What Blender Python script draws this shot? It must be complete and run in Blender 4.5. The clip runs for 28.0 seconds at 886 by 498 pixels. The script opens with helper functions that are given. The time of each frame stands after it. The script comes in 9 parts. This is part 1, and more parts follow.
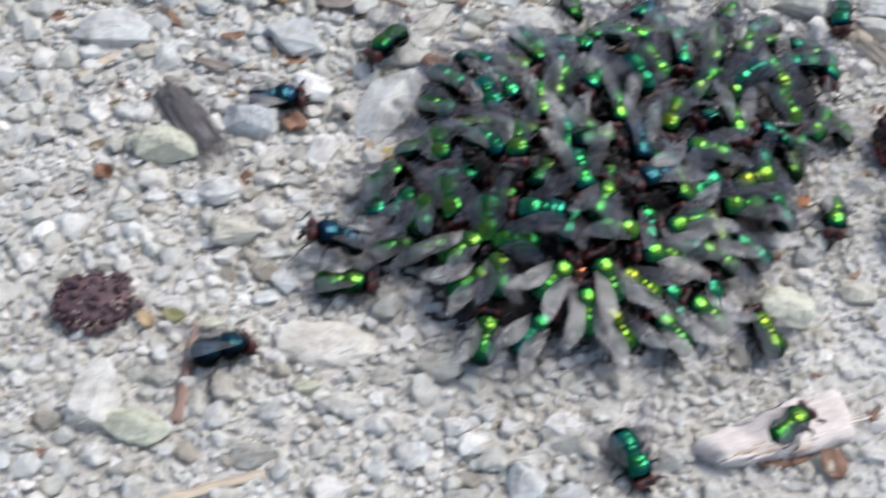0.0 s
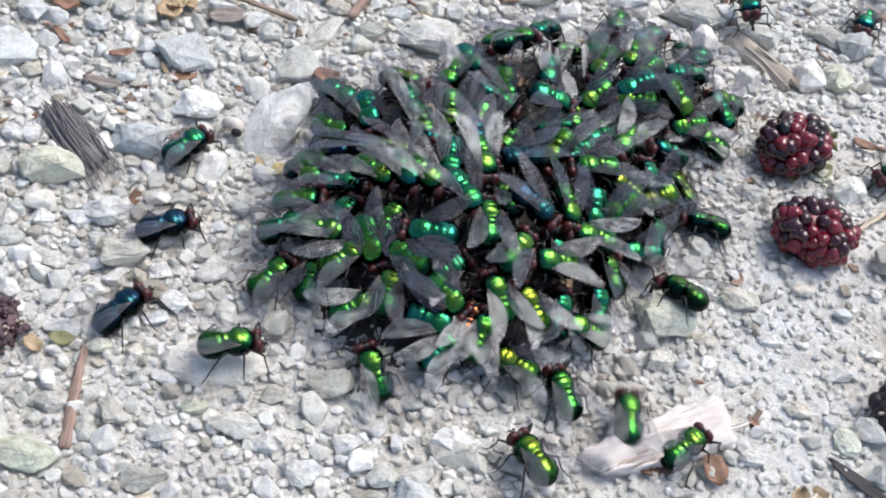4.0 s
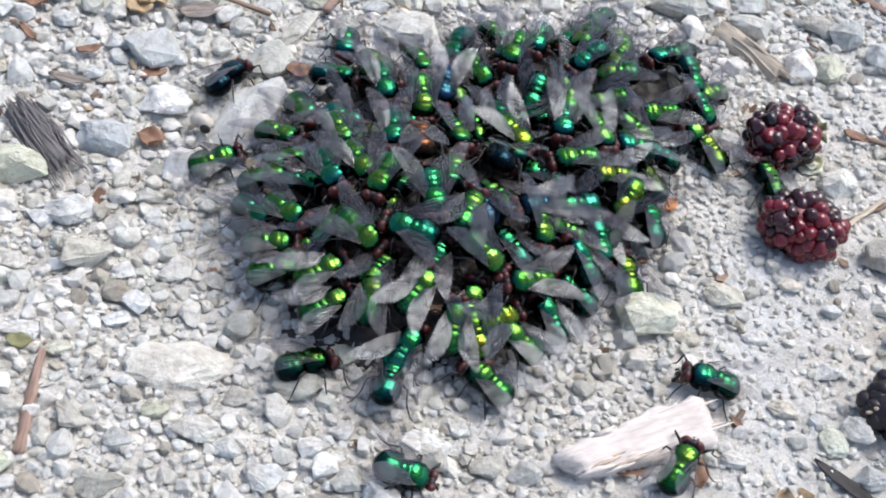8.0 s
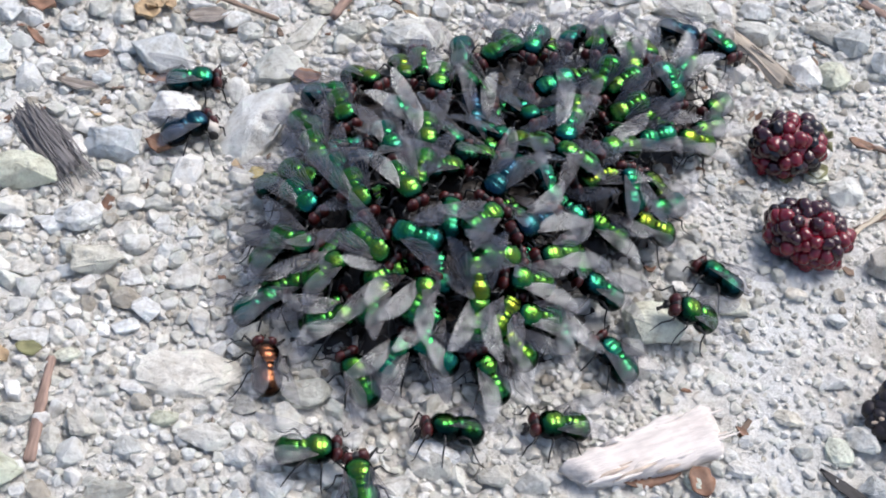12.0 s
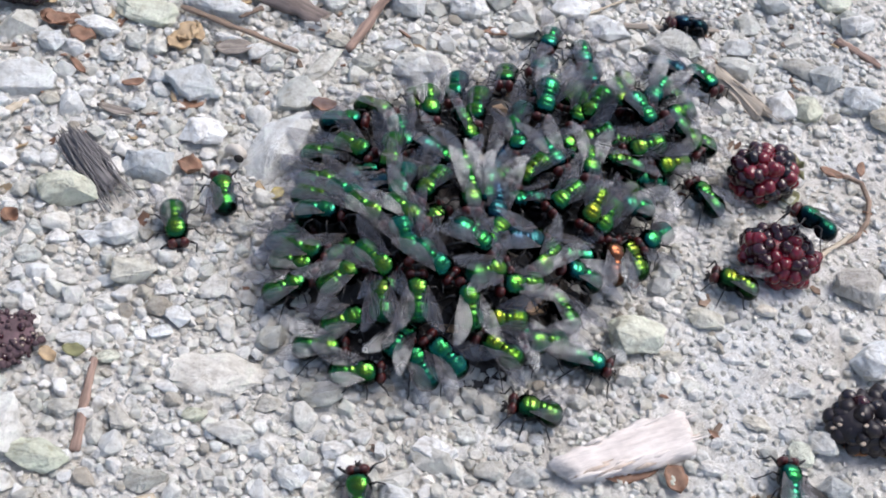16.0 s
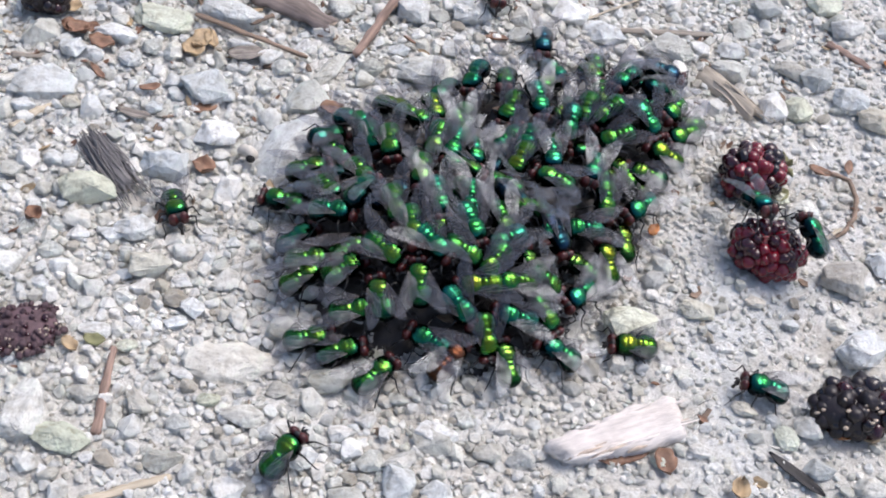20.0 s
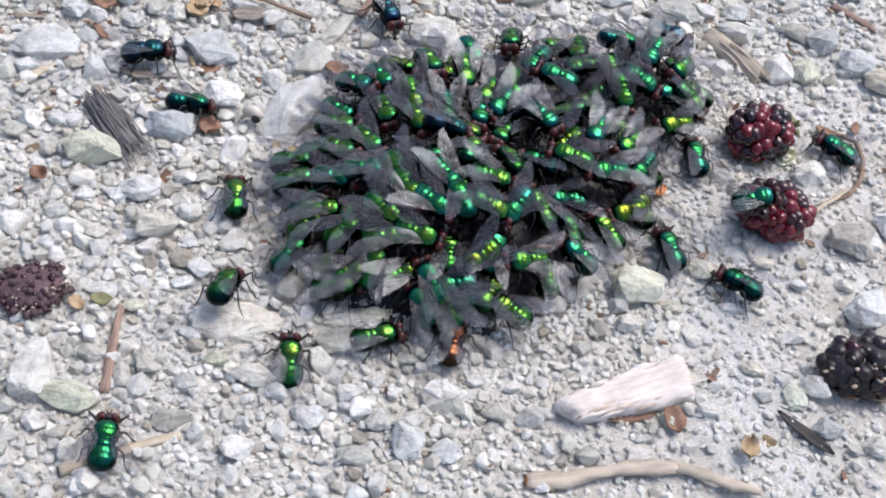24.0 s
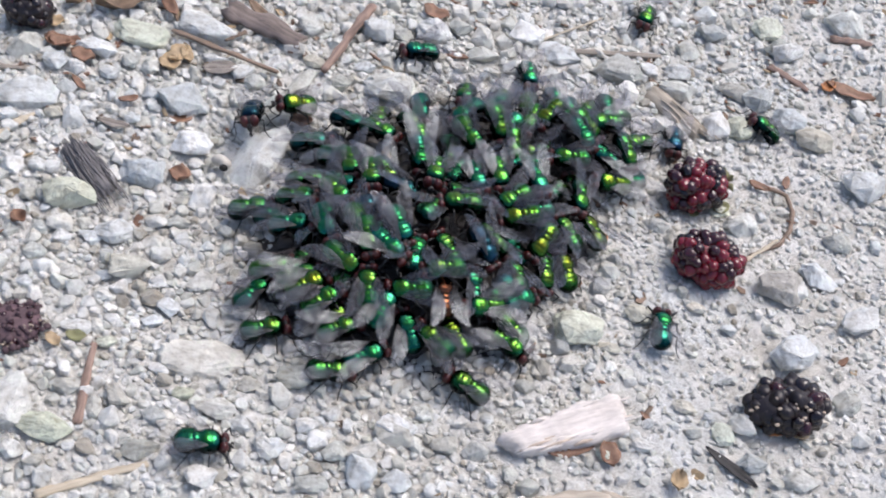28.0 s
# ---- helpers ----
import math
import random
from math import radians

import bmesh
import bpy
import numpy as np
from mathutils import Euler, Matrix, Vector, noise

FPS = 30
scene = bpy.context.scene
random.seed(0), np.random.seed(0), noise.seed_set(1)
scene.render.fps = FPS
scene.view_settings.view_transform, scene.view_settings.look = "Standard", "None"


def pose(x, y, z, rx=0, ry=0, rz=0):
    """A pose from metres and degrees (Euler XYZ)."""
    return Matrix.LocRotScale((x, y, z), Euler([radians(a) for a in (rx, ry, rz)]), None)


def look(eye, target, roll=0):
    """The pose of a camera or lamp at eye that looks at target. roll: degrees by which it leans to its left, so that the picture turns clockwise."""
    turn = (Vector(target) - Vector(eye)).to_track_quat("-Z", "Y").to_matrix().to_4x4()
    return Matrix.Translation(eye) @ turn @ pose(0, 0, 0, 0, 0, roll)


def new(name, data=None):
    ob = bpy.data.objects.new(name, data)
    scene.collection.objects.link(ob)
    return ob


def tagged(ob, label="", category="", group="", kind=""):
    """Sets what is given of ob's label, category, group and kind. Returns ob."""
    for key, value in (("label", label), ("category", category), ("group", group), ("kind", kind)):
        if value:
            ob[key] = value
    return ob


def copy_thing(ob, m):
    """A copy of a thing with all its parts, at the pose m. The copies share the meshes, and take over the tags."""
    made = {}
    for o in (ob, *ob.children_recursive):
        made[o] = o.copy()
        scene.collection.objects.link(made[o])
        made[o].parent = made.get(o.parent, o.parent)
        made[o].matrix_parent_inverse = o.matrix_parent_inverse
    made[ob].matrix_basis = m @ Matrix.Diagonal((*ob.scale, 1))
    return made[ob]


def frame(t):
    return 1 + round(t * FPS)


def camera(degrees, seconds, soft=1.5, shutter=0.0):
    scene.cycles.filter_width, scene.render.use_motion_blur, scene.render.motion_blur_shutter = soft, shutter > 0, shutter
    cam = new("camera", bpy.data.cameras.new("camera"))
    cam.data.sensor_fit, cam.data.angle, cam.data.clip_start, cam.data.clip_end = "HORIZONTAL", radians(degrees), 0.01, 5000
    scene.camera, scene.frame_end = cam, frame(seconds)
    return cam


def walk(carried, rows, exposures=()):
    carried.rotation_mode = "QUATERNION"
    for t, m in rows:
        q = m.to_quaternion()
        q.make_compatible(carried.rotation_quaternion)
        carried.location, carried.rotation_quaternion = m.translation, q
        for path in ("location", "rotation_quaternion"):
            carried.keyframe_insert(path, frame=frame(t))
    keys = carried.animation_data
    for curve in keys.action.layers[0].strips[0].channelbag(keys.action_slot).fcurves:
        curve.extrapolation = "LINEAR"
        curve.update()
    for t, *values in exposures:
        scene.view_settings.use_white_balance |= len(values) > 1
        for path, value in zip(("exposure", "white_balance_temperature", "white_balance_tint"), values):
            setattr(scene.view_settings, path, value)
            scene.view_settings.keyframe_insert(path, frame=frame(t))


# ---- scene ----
# Ground, heap and insects are given in millimetres; MM turns them into metres.
MM = 0.001

cam = camera(36, 28.0, soft=1.9, shutter=0.5)
PATH = [
    (0, pose(-0.04037, -0.14399, 0.15265, 40.256, -8.779, 1.990)),
    (0.5, pose(-0.03421, -0.13782, 0.16023, 40.456, -10.661, 0.244)),
    (1, pose(-0.03473, -0.14112, 0.16430, 40.797, -11.215, -0.718)),
    (1.5, pose(-0.03255, -0.14329, 0.16621, 40.958, -11.554, -1.312)),
    (2, pose(-0.03655, -0.14302, 0.16301, 40.914, -11.037, -1.463)),
    (2.5, pose(-0.03576, -0.14302, 0.16130, 40.494, -10.633, -1.403)),
    (3, pose(-0.03574, -0.14127, 0.16301, 39.990, -10.692, -1.059)),
    (3.5, pose(-0.03627, -0.14270, 0.16102, 40.028, -10.655, -1.016)),
    (5.5, pose(-0.03042, -0.13546, 0.15443, 39.992, -10.115, 0.047)),
    (6, pose(-0.02796, -0.13445, 0.15624, 40.576, -10.219, -0.140)),
    (6.5, pose(-0.02675, -0.13681, 0.15563, 40.801, -10.164, -0.557)),
    (7, pose(-0.02890, -0.13687, 0.15551, 40.636, -9.941, -0.660)),
    (7.5, pose(-0.02872, -0.13759, 0.15607, 40.635, -9.784, -0.710)),
    (8, pose(-0.02760, -0.13918, 0.15444, 40.223, -9.487, -0.558)),
    (8.5, pose(-0.02524, -0.13834, 0.15624, 40.466, -9.940, -1.018)),
    (9, pose(-0.02807, -0.13780, 0.15525, 40.161, -9.910, -0.791)),
    (9.5, pose(-0.03104, -0.13812, 0.15462, 40.245, -9.729, -0.450)),
    (10, pose(-0.03032, -0.13814, 0.15324, 40.066, -9.597, -0.474)),
    (10.5, pose(-0.02953, -0.13770, 0.15381, 39.818, -9.640, -0.464)),
    (11, pose(-0.02979, -0.13792, 0.15618, 40.081, -9.837, -0.564)),
    (11.5, pose(-0.02958, -0.13777, 0.15650, 40.204, -9.872, -0.536)),
    (12, pose(-0.02987, -0.13758, 0.15618, 39.819, -9.855, -0.463)),
    (12.5, pose(-0.03074, -0.13927, 0.15754, 39.558, -10.016, -0.239)),
    (14.5, pose(-0.03185, -0.15241, 0.17434, 39.778, -10.558, 0.172)),
    (15, pose(-0.02753, -0.15086, 0.17310, 39.777, -10.610, 0.054)),
    (15.5, pose(-0.03016, -0.15069, 0.17272, 39.516, -10.475, -0.078)),
    (16, pose(-0.03317, -0.14968, 0.17318, 39.930, -10.322, 0.213)),
    (16.5, pose(-0.03221, -0.14911, 0.17524, 39.717, -10.212, 0.492)),
    (17, pose(-0.03212, -0.15075, 0.17709, 39.784, -10.026, 0.521)),
    (17.5, pose(-0.03327, -0.15098, 0.17973, 39.707, -10.039, 0.772)),
    (18, pose(-0.02857, -0.15262, 0.18052, 40.159, -10.094, 0.590)),
    (18.5, pose(-0.03022, -0.15233, 0.18296, 39.917, -10.284, 0.541)),
    (19, pose(-0.03231, -0.15585, 0.18151, 40.256, -9.972, 0.529)),
    (19.5, pose(-0.03292, -0.15662, 0.18086, 40.038, -9.803, 0.444)),
    (20, pose(-0.03166, -0.15824, 0.18081, 40.123, -9.605, 0.547)),
    (20.5, pose(-0.03434, -0.15790, 0.18053, 40.149, -9.671, 0.598)),
    (21, pose(-0.03154, -0.15853, 0.17945, 39.749, -9.631, 0.575)),
    (21.5, pose(-0.02864, -0.15877, 0.17931, 39.079, -9.803, 0.821)),
    (23.5, pose(-0.03303, -0.15972, 0.17872, 39.381, -9.942, 0.208)),
    (24, pose(-0.03365, -0.16005, 0.17765, 39.265, -9.770, 0.255)),
    (24.5, pose(-0.03244, -0.15875, 0.17934, 39.376, -10.134, 0.030)),
    (25, pose(-0.02984, -0.15748, 0.18270, 39.793, -10.859, -0.437)),
    (25.5, pose(-0.03016, -0.15637, 0.18434, 40.474, -11.324, -0.849)),
    (26, pose(-0.03339, -0.15795, 0.18334, 40.798, -10.806, -0.402)),
    (26.5, pose(-0.03185, -0.16013, 0.18476, 40.033, -11.040, -0.064)),
    (27, pose(-0.02850, -0.16063, 0.19089, 41.459, -11.472, -0.331)),
    (27.5, pose(-0.03018, -0.16922, 0.19011, 40.423, -11.738, -0.036)),
    (28, pose(-0.03370, -0.16913, 0.19171, 40.747, -11.292, -0.074)),
]
walk(cam, PATH, exposures=[(0, 0.18, 6200, 10), (1.0, 0.36, 6200, 10), (3, 0.41, 6200, 10), (12, 0.37, 6200, 11), (16, 0.27, 6200, 12), (20, 0.31, 6200, 13), (24, 0.31, 6200, 13), (27, 0.19, 6200, 13), (28, 0.23, 6200, 13)])

# ---- light: hazy daylight, a broad soft sun high on the far right ----
SUN_AZ, SUN_EL = 38.0, 64.0          # degrees from +x towards +y, and above the ground
world = bpy.data.worlds.new("sky")
scene.world = world
world.use_nodes = True
wn = world.node_tree.nodes
sky = wn.new("ShaderNodeTexSky")
sky.sky_type = "NISHITA"
sky.sun_disc = False
sky.sun_elevation = radians(SUN_EL)
sky.sun_rotation = radians(90 - SUN_AZ)
sky.air_density, sky.dust_density, sky.ozone_density = 1.0, 4.0, 1.0
wn["Background"].inputs[1].default_value = 0.175
world.node_tree.links.new(sky.outputs[0], wn["Background"].inputs[0])
sun = new("sun", bpy.data.lights.new("sun", "SUN"))
sun.data.energy, sun.data.angle, sun.data.color = 1.76, radians(32), (1.0, 0.95, 0.87)
_d = Vector((math.cos(radians(SUN_EL)) * math.cos(radians(SUN_AZ)), math.cos(radians(SUN_EL)) * math.sin(radians(SUN_AZ)), math.sin(radians(SUN_EL))))
sun.matrix_basis = look(_d * 3, (0, 0, 0))


# ---- materials ----
def material(name):
    m = bpy.data.materials.new(name)
    m.use_nodes = True
    return m, m.node_tree.nodes, m.node_tree.links, m.node_tree.nodes["Principled BSDF"]


def noise_node(nodes, links, scale, detail=4.0, rough=0.6, coord="Object"):
    tc = nodes.new("ShaderNodeTexCoord")
    n = nodes.new("ShaderNodeTexNoise")
    n.inputs["Scale"].default_value, n.inputs["Detail"].default_value, n.inputs["Roughness"].default_value = scale, detail, rough
    links.new(tc.outputs[coord], n.inputs["Vector"])
    return n


def ramp(nodes, links, source, stops):
    r = nodes.new("ShaderNodeValToRGB")
    e = r.color_ramp.elements
    while len(e) < len(stops):
        e.new(0.5)
    for el, (p, c) in zip(e, stops):
        el.position, el.color = p, (*c, 1)
    links.new(source, r.inputs[0])
    return r


def mix(nodes, links, kind, fac, a, b):
    m = nodes.new("ShaderNodeMix")
    m.data_type, m.blend_type = "RGBA", kind
    for value, sock in ((fac, m.inputs[0]), (a, m.inputs[6]), (b, m.inputs[7])):
        if isinstance(value, (int, float)):
            sock.default_value = value
        elif isinstance(value, tuple):
            sock.default_value = (*value, 1)
        else:
            links.new(value, sock)
    return m.outputs[2]


def bump(nodes, links, source, strength, distance, to):
    b = nodes.new("ShaderNodeBump")
    b.inputs["Strength"].default_value, b.inputs["Distance"].default_value = strength, distance
    links.new(source, b.inputs["Height"])
    links.new(b.outputs[0], to.inputs["Normal"])
    return b


def scaled(c, k):
    return tuple(min(1.0, v * k) for v in c)


def rock(name, base, vary=0.16, island=False):
    """Dusty limestone: cloudy tone, warm and greenish stains, fine grain, dark specks; each piece a little different."""
    m, n, l, p = material(name)
    big = noise_node(n, l, 150, 4, 0.65)
    stain = noise_node(n, l, 330, 4, 0.7, "Object")
    fine = noise_node(n, l, 1500, 5, 0.75)
    col = ramp(n, l, big.outputs[0], [(0.3, scaled(base, 0.68)), (0.48, scaled(base, 0.95)), (0.72, scaled(base, 1.18))]).outputs[0]
    dirt = ramp(n, l, stain.outputs[0], [(0.30, (0.64, 0.58, 0.50)), (0.41, (0.91, 0.89, 0.85)), (0.54, (1, 1, 1)), (0.72, (0.91, 0.96, 0.89))]).outputs[0]
    col = mix(n, l, "MULTIPLY", 0.85, col, dirt)
    grain = ramp(n, l, fine.outputs[0], [(0.3, (0.5, 0.48, 0.46)), (0.42, (0.88, 0.88, 0.87)), (0.7, (1.05, 1.05, 1.05))]).outputs[0]
    col = mix(n, l, "MULTIPLY", 0.85, col, grain)
    if island:
        src = n.new("ShaderNodeNewGeometry").outputs["Random Per Island"]
    else:
        src = n.new("ShaderNodeObjectInfo").outputs["Random"]
    tone = ramp(n, l, src, [(0.0, (1 - vary * 2.0, 1 - vary * 2.2, 1 - vary * 2.5)), (0.07, (0.80, 0.79, 0.74)), (0.2, (0.90, 0.92, 0.88)), (0.4, (1.0, 0.985, 0.94)), (0.6, (0.95, 0.98, 1.0)), (0.85, (1.06, 1.05, 1.03)), (1.0, (1 + vary, 1 + vary, 1 + vary))]).outputs[0]
    col = mix(n, l, "MULTIPLY", 1.0, col, tone)
    l.new(col, p.inputs["Base Color"])
    p.inputs["Roughness"].default_value = 0.88
    p.inputs["Specular IOR Level"].default_value = 0.3
    both = n.new("ShaderNodeMath")
    both.operation = "ADD"
    l.new(fine.outputs[0], both.inputs[0])
    l.new(stain.outputs[0], both.inputs[1])
    bump(n, l, both.outputs[0], 0.7, 0.00075, p)
    return m


def plain(name, base, rough=0.6, dark=0.6, scale=900, metal=0.0, stretch=None, bumpy=0.4, coat=0.0):
    """A surface with two scales of tone and a fine relief; stretch draws the grain out along one axis."""
    m, n, l, p = material(name)
    a = noise_node(n, l, scale, 4)
    b = noise_node(n, l, scale * 0.2, 3)
    if stretch:
        for t in (a, b):
            mp = n.new("ShaderNodeMapping")
            mp.inputs["Scale"].default_value = stretch
            l.new(t.inputs["Vector"].links[0].from_socket, mp.inputs["Vector"])
            l.new(mp.outputs[0], t.inputs["Vector"])
    col = ramp(n, l, a.outputs[0], [(0.3, scaled(base, dark)), (0.62, scaled(base, 1.15))]).outputs[0]
    tone = ramp(n, l, b.outputs[0], [(0.3, (0.75, 0.72, 0.7)), (0.7, (1, 1, 1))]).outputs[0]
    col = mix(n, l, "MULTIPLY", 0.8, col, tone)
    l.new(col, p.inputs["Base Color"])
    p.inputs["Roughness"].default_value, p.inputs["Metallic"].default_value = rough, metal
    p.inputs["Coat Weight"].default_value = coat
    if bumpy:
        bump(n, l, a.outputs[0], bumpy, 0.0003, p)
    return m


ROCKS = {
    "pale": rock("pale_limestone", (0.702, 0.696, 0.673)),
    "blue": rock("bluegrey_limestone", (0.640, 0.650, 0.642)),
    "green": rock("greenish_limestone", (0.667, 0.679, 0.573)),
    "cream": rock("cream_limestone", (0.737, 0.702, 0.632)),
    "white": rock("white_limestone", (0.78, 0.78, 0.765)),
    "grey": rock("grey_limestone", (0.538, 0.538, 0.515)),
}
GRAVEL = rock("loose_gravel", (0.71, 0.70, 0.67), 0.22, island=True)
PEBBLE = rock("pebble_limestone", (0.71, 0.70, 0.67), 0.22)


def ground_material():
    """Pale dust over darker, brownish grit, in patches."""
    m, n, l, p = material("dusty_ground")
    w, a, b, c = noise_node(n, l, 28, 3), noise_node(n, l, 120, 5, 0.65), noise_node(n, l, 620, 6, 0.75), noise_node(n, l, 2300, 3, 0.75)
    col = ramp(n, l, a.outputs[0], [(0.3, (0.60, 0.58, 0.54)), (0.45, (0.72, 0.71, 0.68)), (0.62, (0.82, 0.815, 0.80)), (0.75, (0.87, 0.865, 0.85))]).outputs[0]
    col = mix(n, l, "MULTIPLY", 0.8, col, ramp(n, l, w.outputs[0], [(0.35, (0.84, 0.80, 0.74)), (0.5, (1, 0.99, 0.97)), (0.65, (0.95, 0.98, 1.0))]).outputs[0])
    col = mix(n, l, "MULTIPLY", 0.85, col, ramp(n, l, b.outputs[0], [(0.3, (0.62, 0.59, 0.54)), (0.45, (0.90, 0.89, 0.86)), (0.7, (1.05, 1.05, 1.05))]).outputs[0])
    col = mix(n, l, "MULTIPLY", 0.42, col, ramp(n, l, c.outputs[0], [(0.32, (0.5, 0.48, 0.45)), (0.48, (1, 1, 1))]).outputs[0])
    l.new(col, p.inputs["Base Color"])
    p.inputs["Roughness"].default_value = 0.95
    p.inputs["Specular IOR Level"].default_value = 0.2
    both = n.new("ShaderNodeMath")
    both.operation = "ADD"
    l.new(b.outputs[0], both.inputs[0])
    l.new(a.outputs[0], both.inputs[1])
    bump(n, l, both.outputs[0], 0.9, 0.0016, p)
    return m


GROUND = ground_material()
WOOD = {
    "pink": plain("bleached_pinkish_wood", (0.66, 0.61, 0.565), 0.9, 0.8, 620, stretch=(0.22, 1.6, 1.6), bumpy=1.0),
    "red": plain("reddish_twig_bark", (0.31, 0.215, 0.17), 0.85, 0.38, 800, stretch=(0.16, 1.5, 1.5), bumpy=0.9),
    "brown": plain("brown_twig_bark", (0.25, 0.18, 0.13), 0.8, 0.4, 420, stretch=(0.2, 1.8, 1.8), bumpy=0.9),
    "grey": plain("weathered_grey_bark", (0.33, 0.29, 0.24), 0.85, 0.5, 500, stretch=(0.12, 2.5, 2.5)),
    "char": plain("dark_fibrous_wood", (0.20, 0.19, 0.19), 0.8, 0.35, 700, stretch=(0.08, 3, 3), bumpy=0.8),
    "bark": plain("dark_weathered_bark", (0.20, 0.16, 0.14), 0.85, 0.45, 420, stretch=(0.15, 2.5, 2.5), bumpy=0.8),
    "straw": plain("dry_straw", (0.50, 0.43, 0.32), 0.6, 0.75, 500, stretch=(0.1, 2, 2)),
    "curl": plain("tan_peeled_bark", (0.44, 0.385, 0.31), 0.8, 0.68, 420, stretch=(0.3, 1.6, 1.6), bumpy=0.7),
    "end": plain("broken_pale_wood", (0.52, 0.43, 0.35), 0.85, 0.7, 700),
}
LEAF = {
    "rust": plain("rust_brown_dry_leaf", (0.23, 0.125, 0.075), 0.6, 0.55, 500),
    "dark": plain("blackish_dry_leaf", (0.028, 0.026, 0.027), 0.7, 0.5, 500),
    "umber": plain("crumpled_brown_leaf", (0.20, 0.135, 0.085), 0.7, 0.45, 420, bumpy=0.8),
    "tan": plain("tan_dry_husk", (0.42, 0.31, 0.18), 0.6, 0.6, 500),
    "yellow": plain("yellowed_petal", (0.55, 0.46, 0.18), 0.6, 0.75, 300),
    "green": plain("pale_green_calyx", (0.20, 0.20, 0.09), 0.6, 0.7, 400),
    "orange": plain("orange_pulp_scrap", (0.50, 0.20, 0.06), 0.5, 0.6, 400),
    "husk": plain("striped_grey_husk", (0.25, 0.22, 0.19), 0.7, 0.35, 420, stretch=(0.2, 5, 5)),
}
DRUPE = {
    "black": plain("ripe_black_drupelet", (0.010, 0.004, 0.007), 0.24, 0.5, 260, bumpy=0.15, coat=0.15),
    "red": plain("crimson_drupelet", (0.18, 0.003, 0.014), 0.2, 0.4, 260, bumpy=0.15, coat=0.25),
    "half": plain("dark_crimson_drupelet", (0.040, 0.003, 0.009), 0.22, 0.45, 260, bumpy=0.15, coat=0.25),
    "mash": plain("crushed_purple_pulp", (0.11, 0.065, 0.075), 0.75, 0.4, 400, bumpy=0.7),
    "old": plain("dull_purple_drupelet", (0.013, 0.007, 0.009), 0.42, 0.5, 300, bumpy=0.5),
}
SEED = plain("pale_fruit_seed", (0.42, 0.34, 0.26), 0.6, 0.8, 500)
HEAP = plain("dark_brown_rotting_pulp", (0.022, 0.017, 0.014), 0.5, 0.3, 500, bumpy=1.0)
CRUMB = plain("tan_pulp_crumb", (0.34, 0.24, 0.15), 0.8, 0.55, 500, bumpy=0.8)
SHELL = plain("bleached_snail_shell", (0.58, 0.54, 0.47), 0.5, 0.8, 400)
MOUTH_SHADE = plain("shell_mouth_shade", (0.02, 0.018, 0.016), 0.8, 0.7, 500)


def metal_body(name, stops, rough=0.15, play=1.0):
    """Iridescent insect shell: the colour runs from flanks painted dark as shade up to a back painted bright as
    reflected sky, and differs a little from one insect to the next.
    """
    m, n, l, p = material(name)
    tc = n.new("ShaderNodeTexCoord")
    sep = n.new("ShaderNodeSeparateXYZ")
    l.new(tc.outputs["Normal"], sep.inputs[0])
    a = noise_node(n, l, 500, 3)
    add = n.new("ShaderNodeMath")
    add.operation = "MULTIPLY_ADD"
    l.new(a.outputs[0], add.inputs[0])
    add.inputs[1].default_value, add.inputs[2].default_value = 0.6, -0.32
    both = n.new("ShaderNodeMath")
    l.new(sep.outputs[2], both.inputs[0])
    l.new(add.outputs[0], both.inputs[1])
    # surface direction picks painted shade or shine; noise breaks the edge into patches
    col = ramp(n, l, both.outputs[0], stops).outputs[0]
    hue = n.new("ShaderNodeHueSaturation")
    rnd = n.new("ShaderNodeObjectInfo")
    hr = n.new("ShaderNodeMapRange")
    hr.inputs[3].default_value, hr.inputs[4].default_value = 0.5 - 0.025 * play, 0.5 + 0.025 * play
    l.new(rnd.outputs["Random"], hr.inputs[0])
    sheen = noise_node(n, l, 260, 2)
    drift = n.new("ShaderNodeMapRange")
    drift.inputs[1].default_value, drift.inputs[2].default_value = 0.3, 0.7
    drift.inputs[3].default_value, drift.inputs[4].default_value = -0.07 * play, 0.06 * play
    l.new(sheen.outputs[0], drift.inputs[0])
    shift = n.new("ShaderNodeMath")
    l.new(hr.outputs[0], shift.inputs[0])
    l.new(drift.outputs[0], shift.inputs[1])
    l.new(shift.outputs[0], hue.inputs["Hue"])
    l.new(col, hue.inputs["Color"])
    l.new(hue.outputs[0], p.inputs["Base Color"])
    p.inputs["Metallic"].default_value, p.inputs["Roughness"].default_value = 1.0, rough
    p.inputs["Coat Weight"].default_value, p.inputs["Coat Roughness"].default_value = 0.08, 0.2
    f = noise_node(n, l, 800, 3, 0.5)
    bump(n, l, f.outputs[0], 0.45, 0.0005, p)
    return m


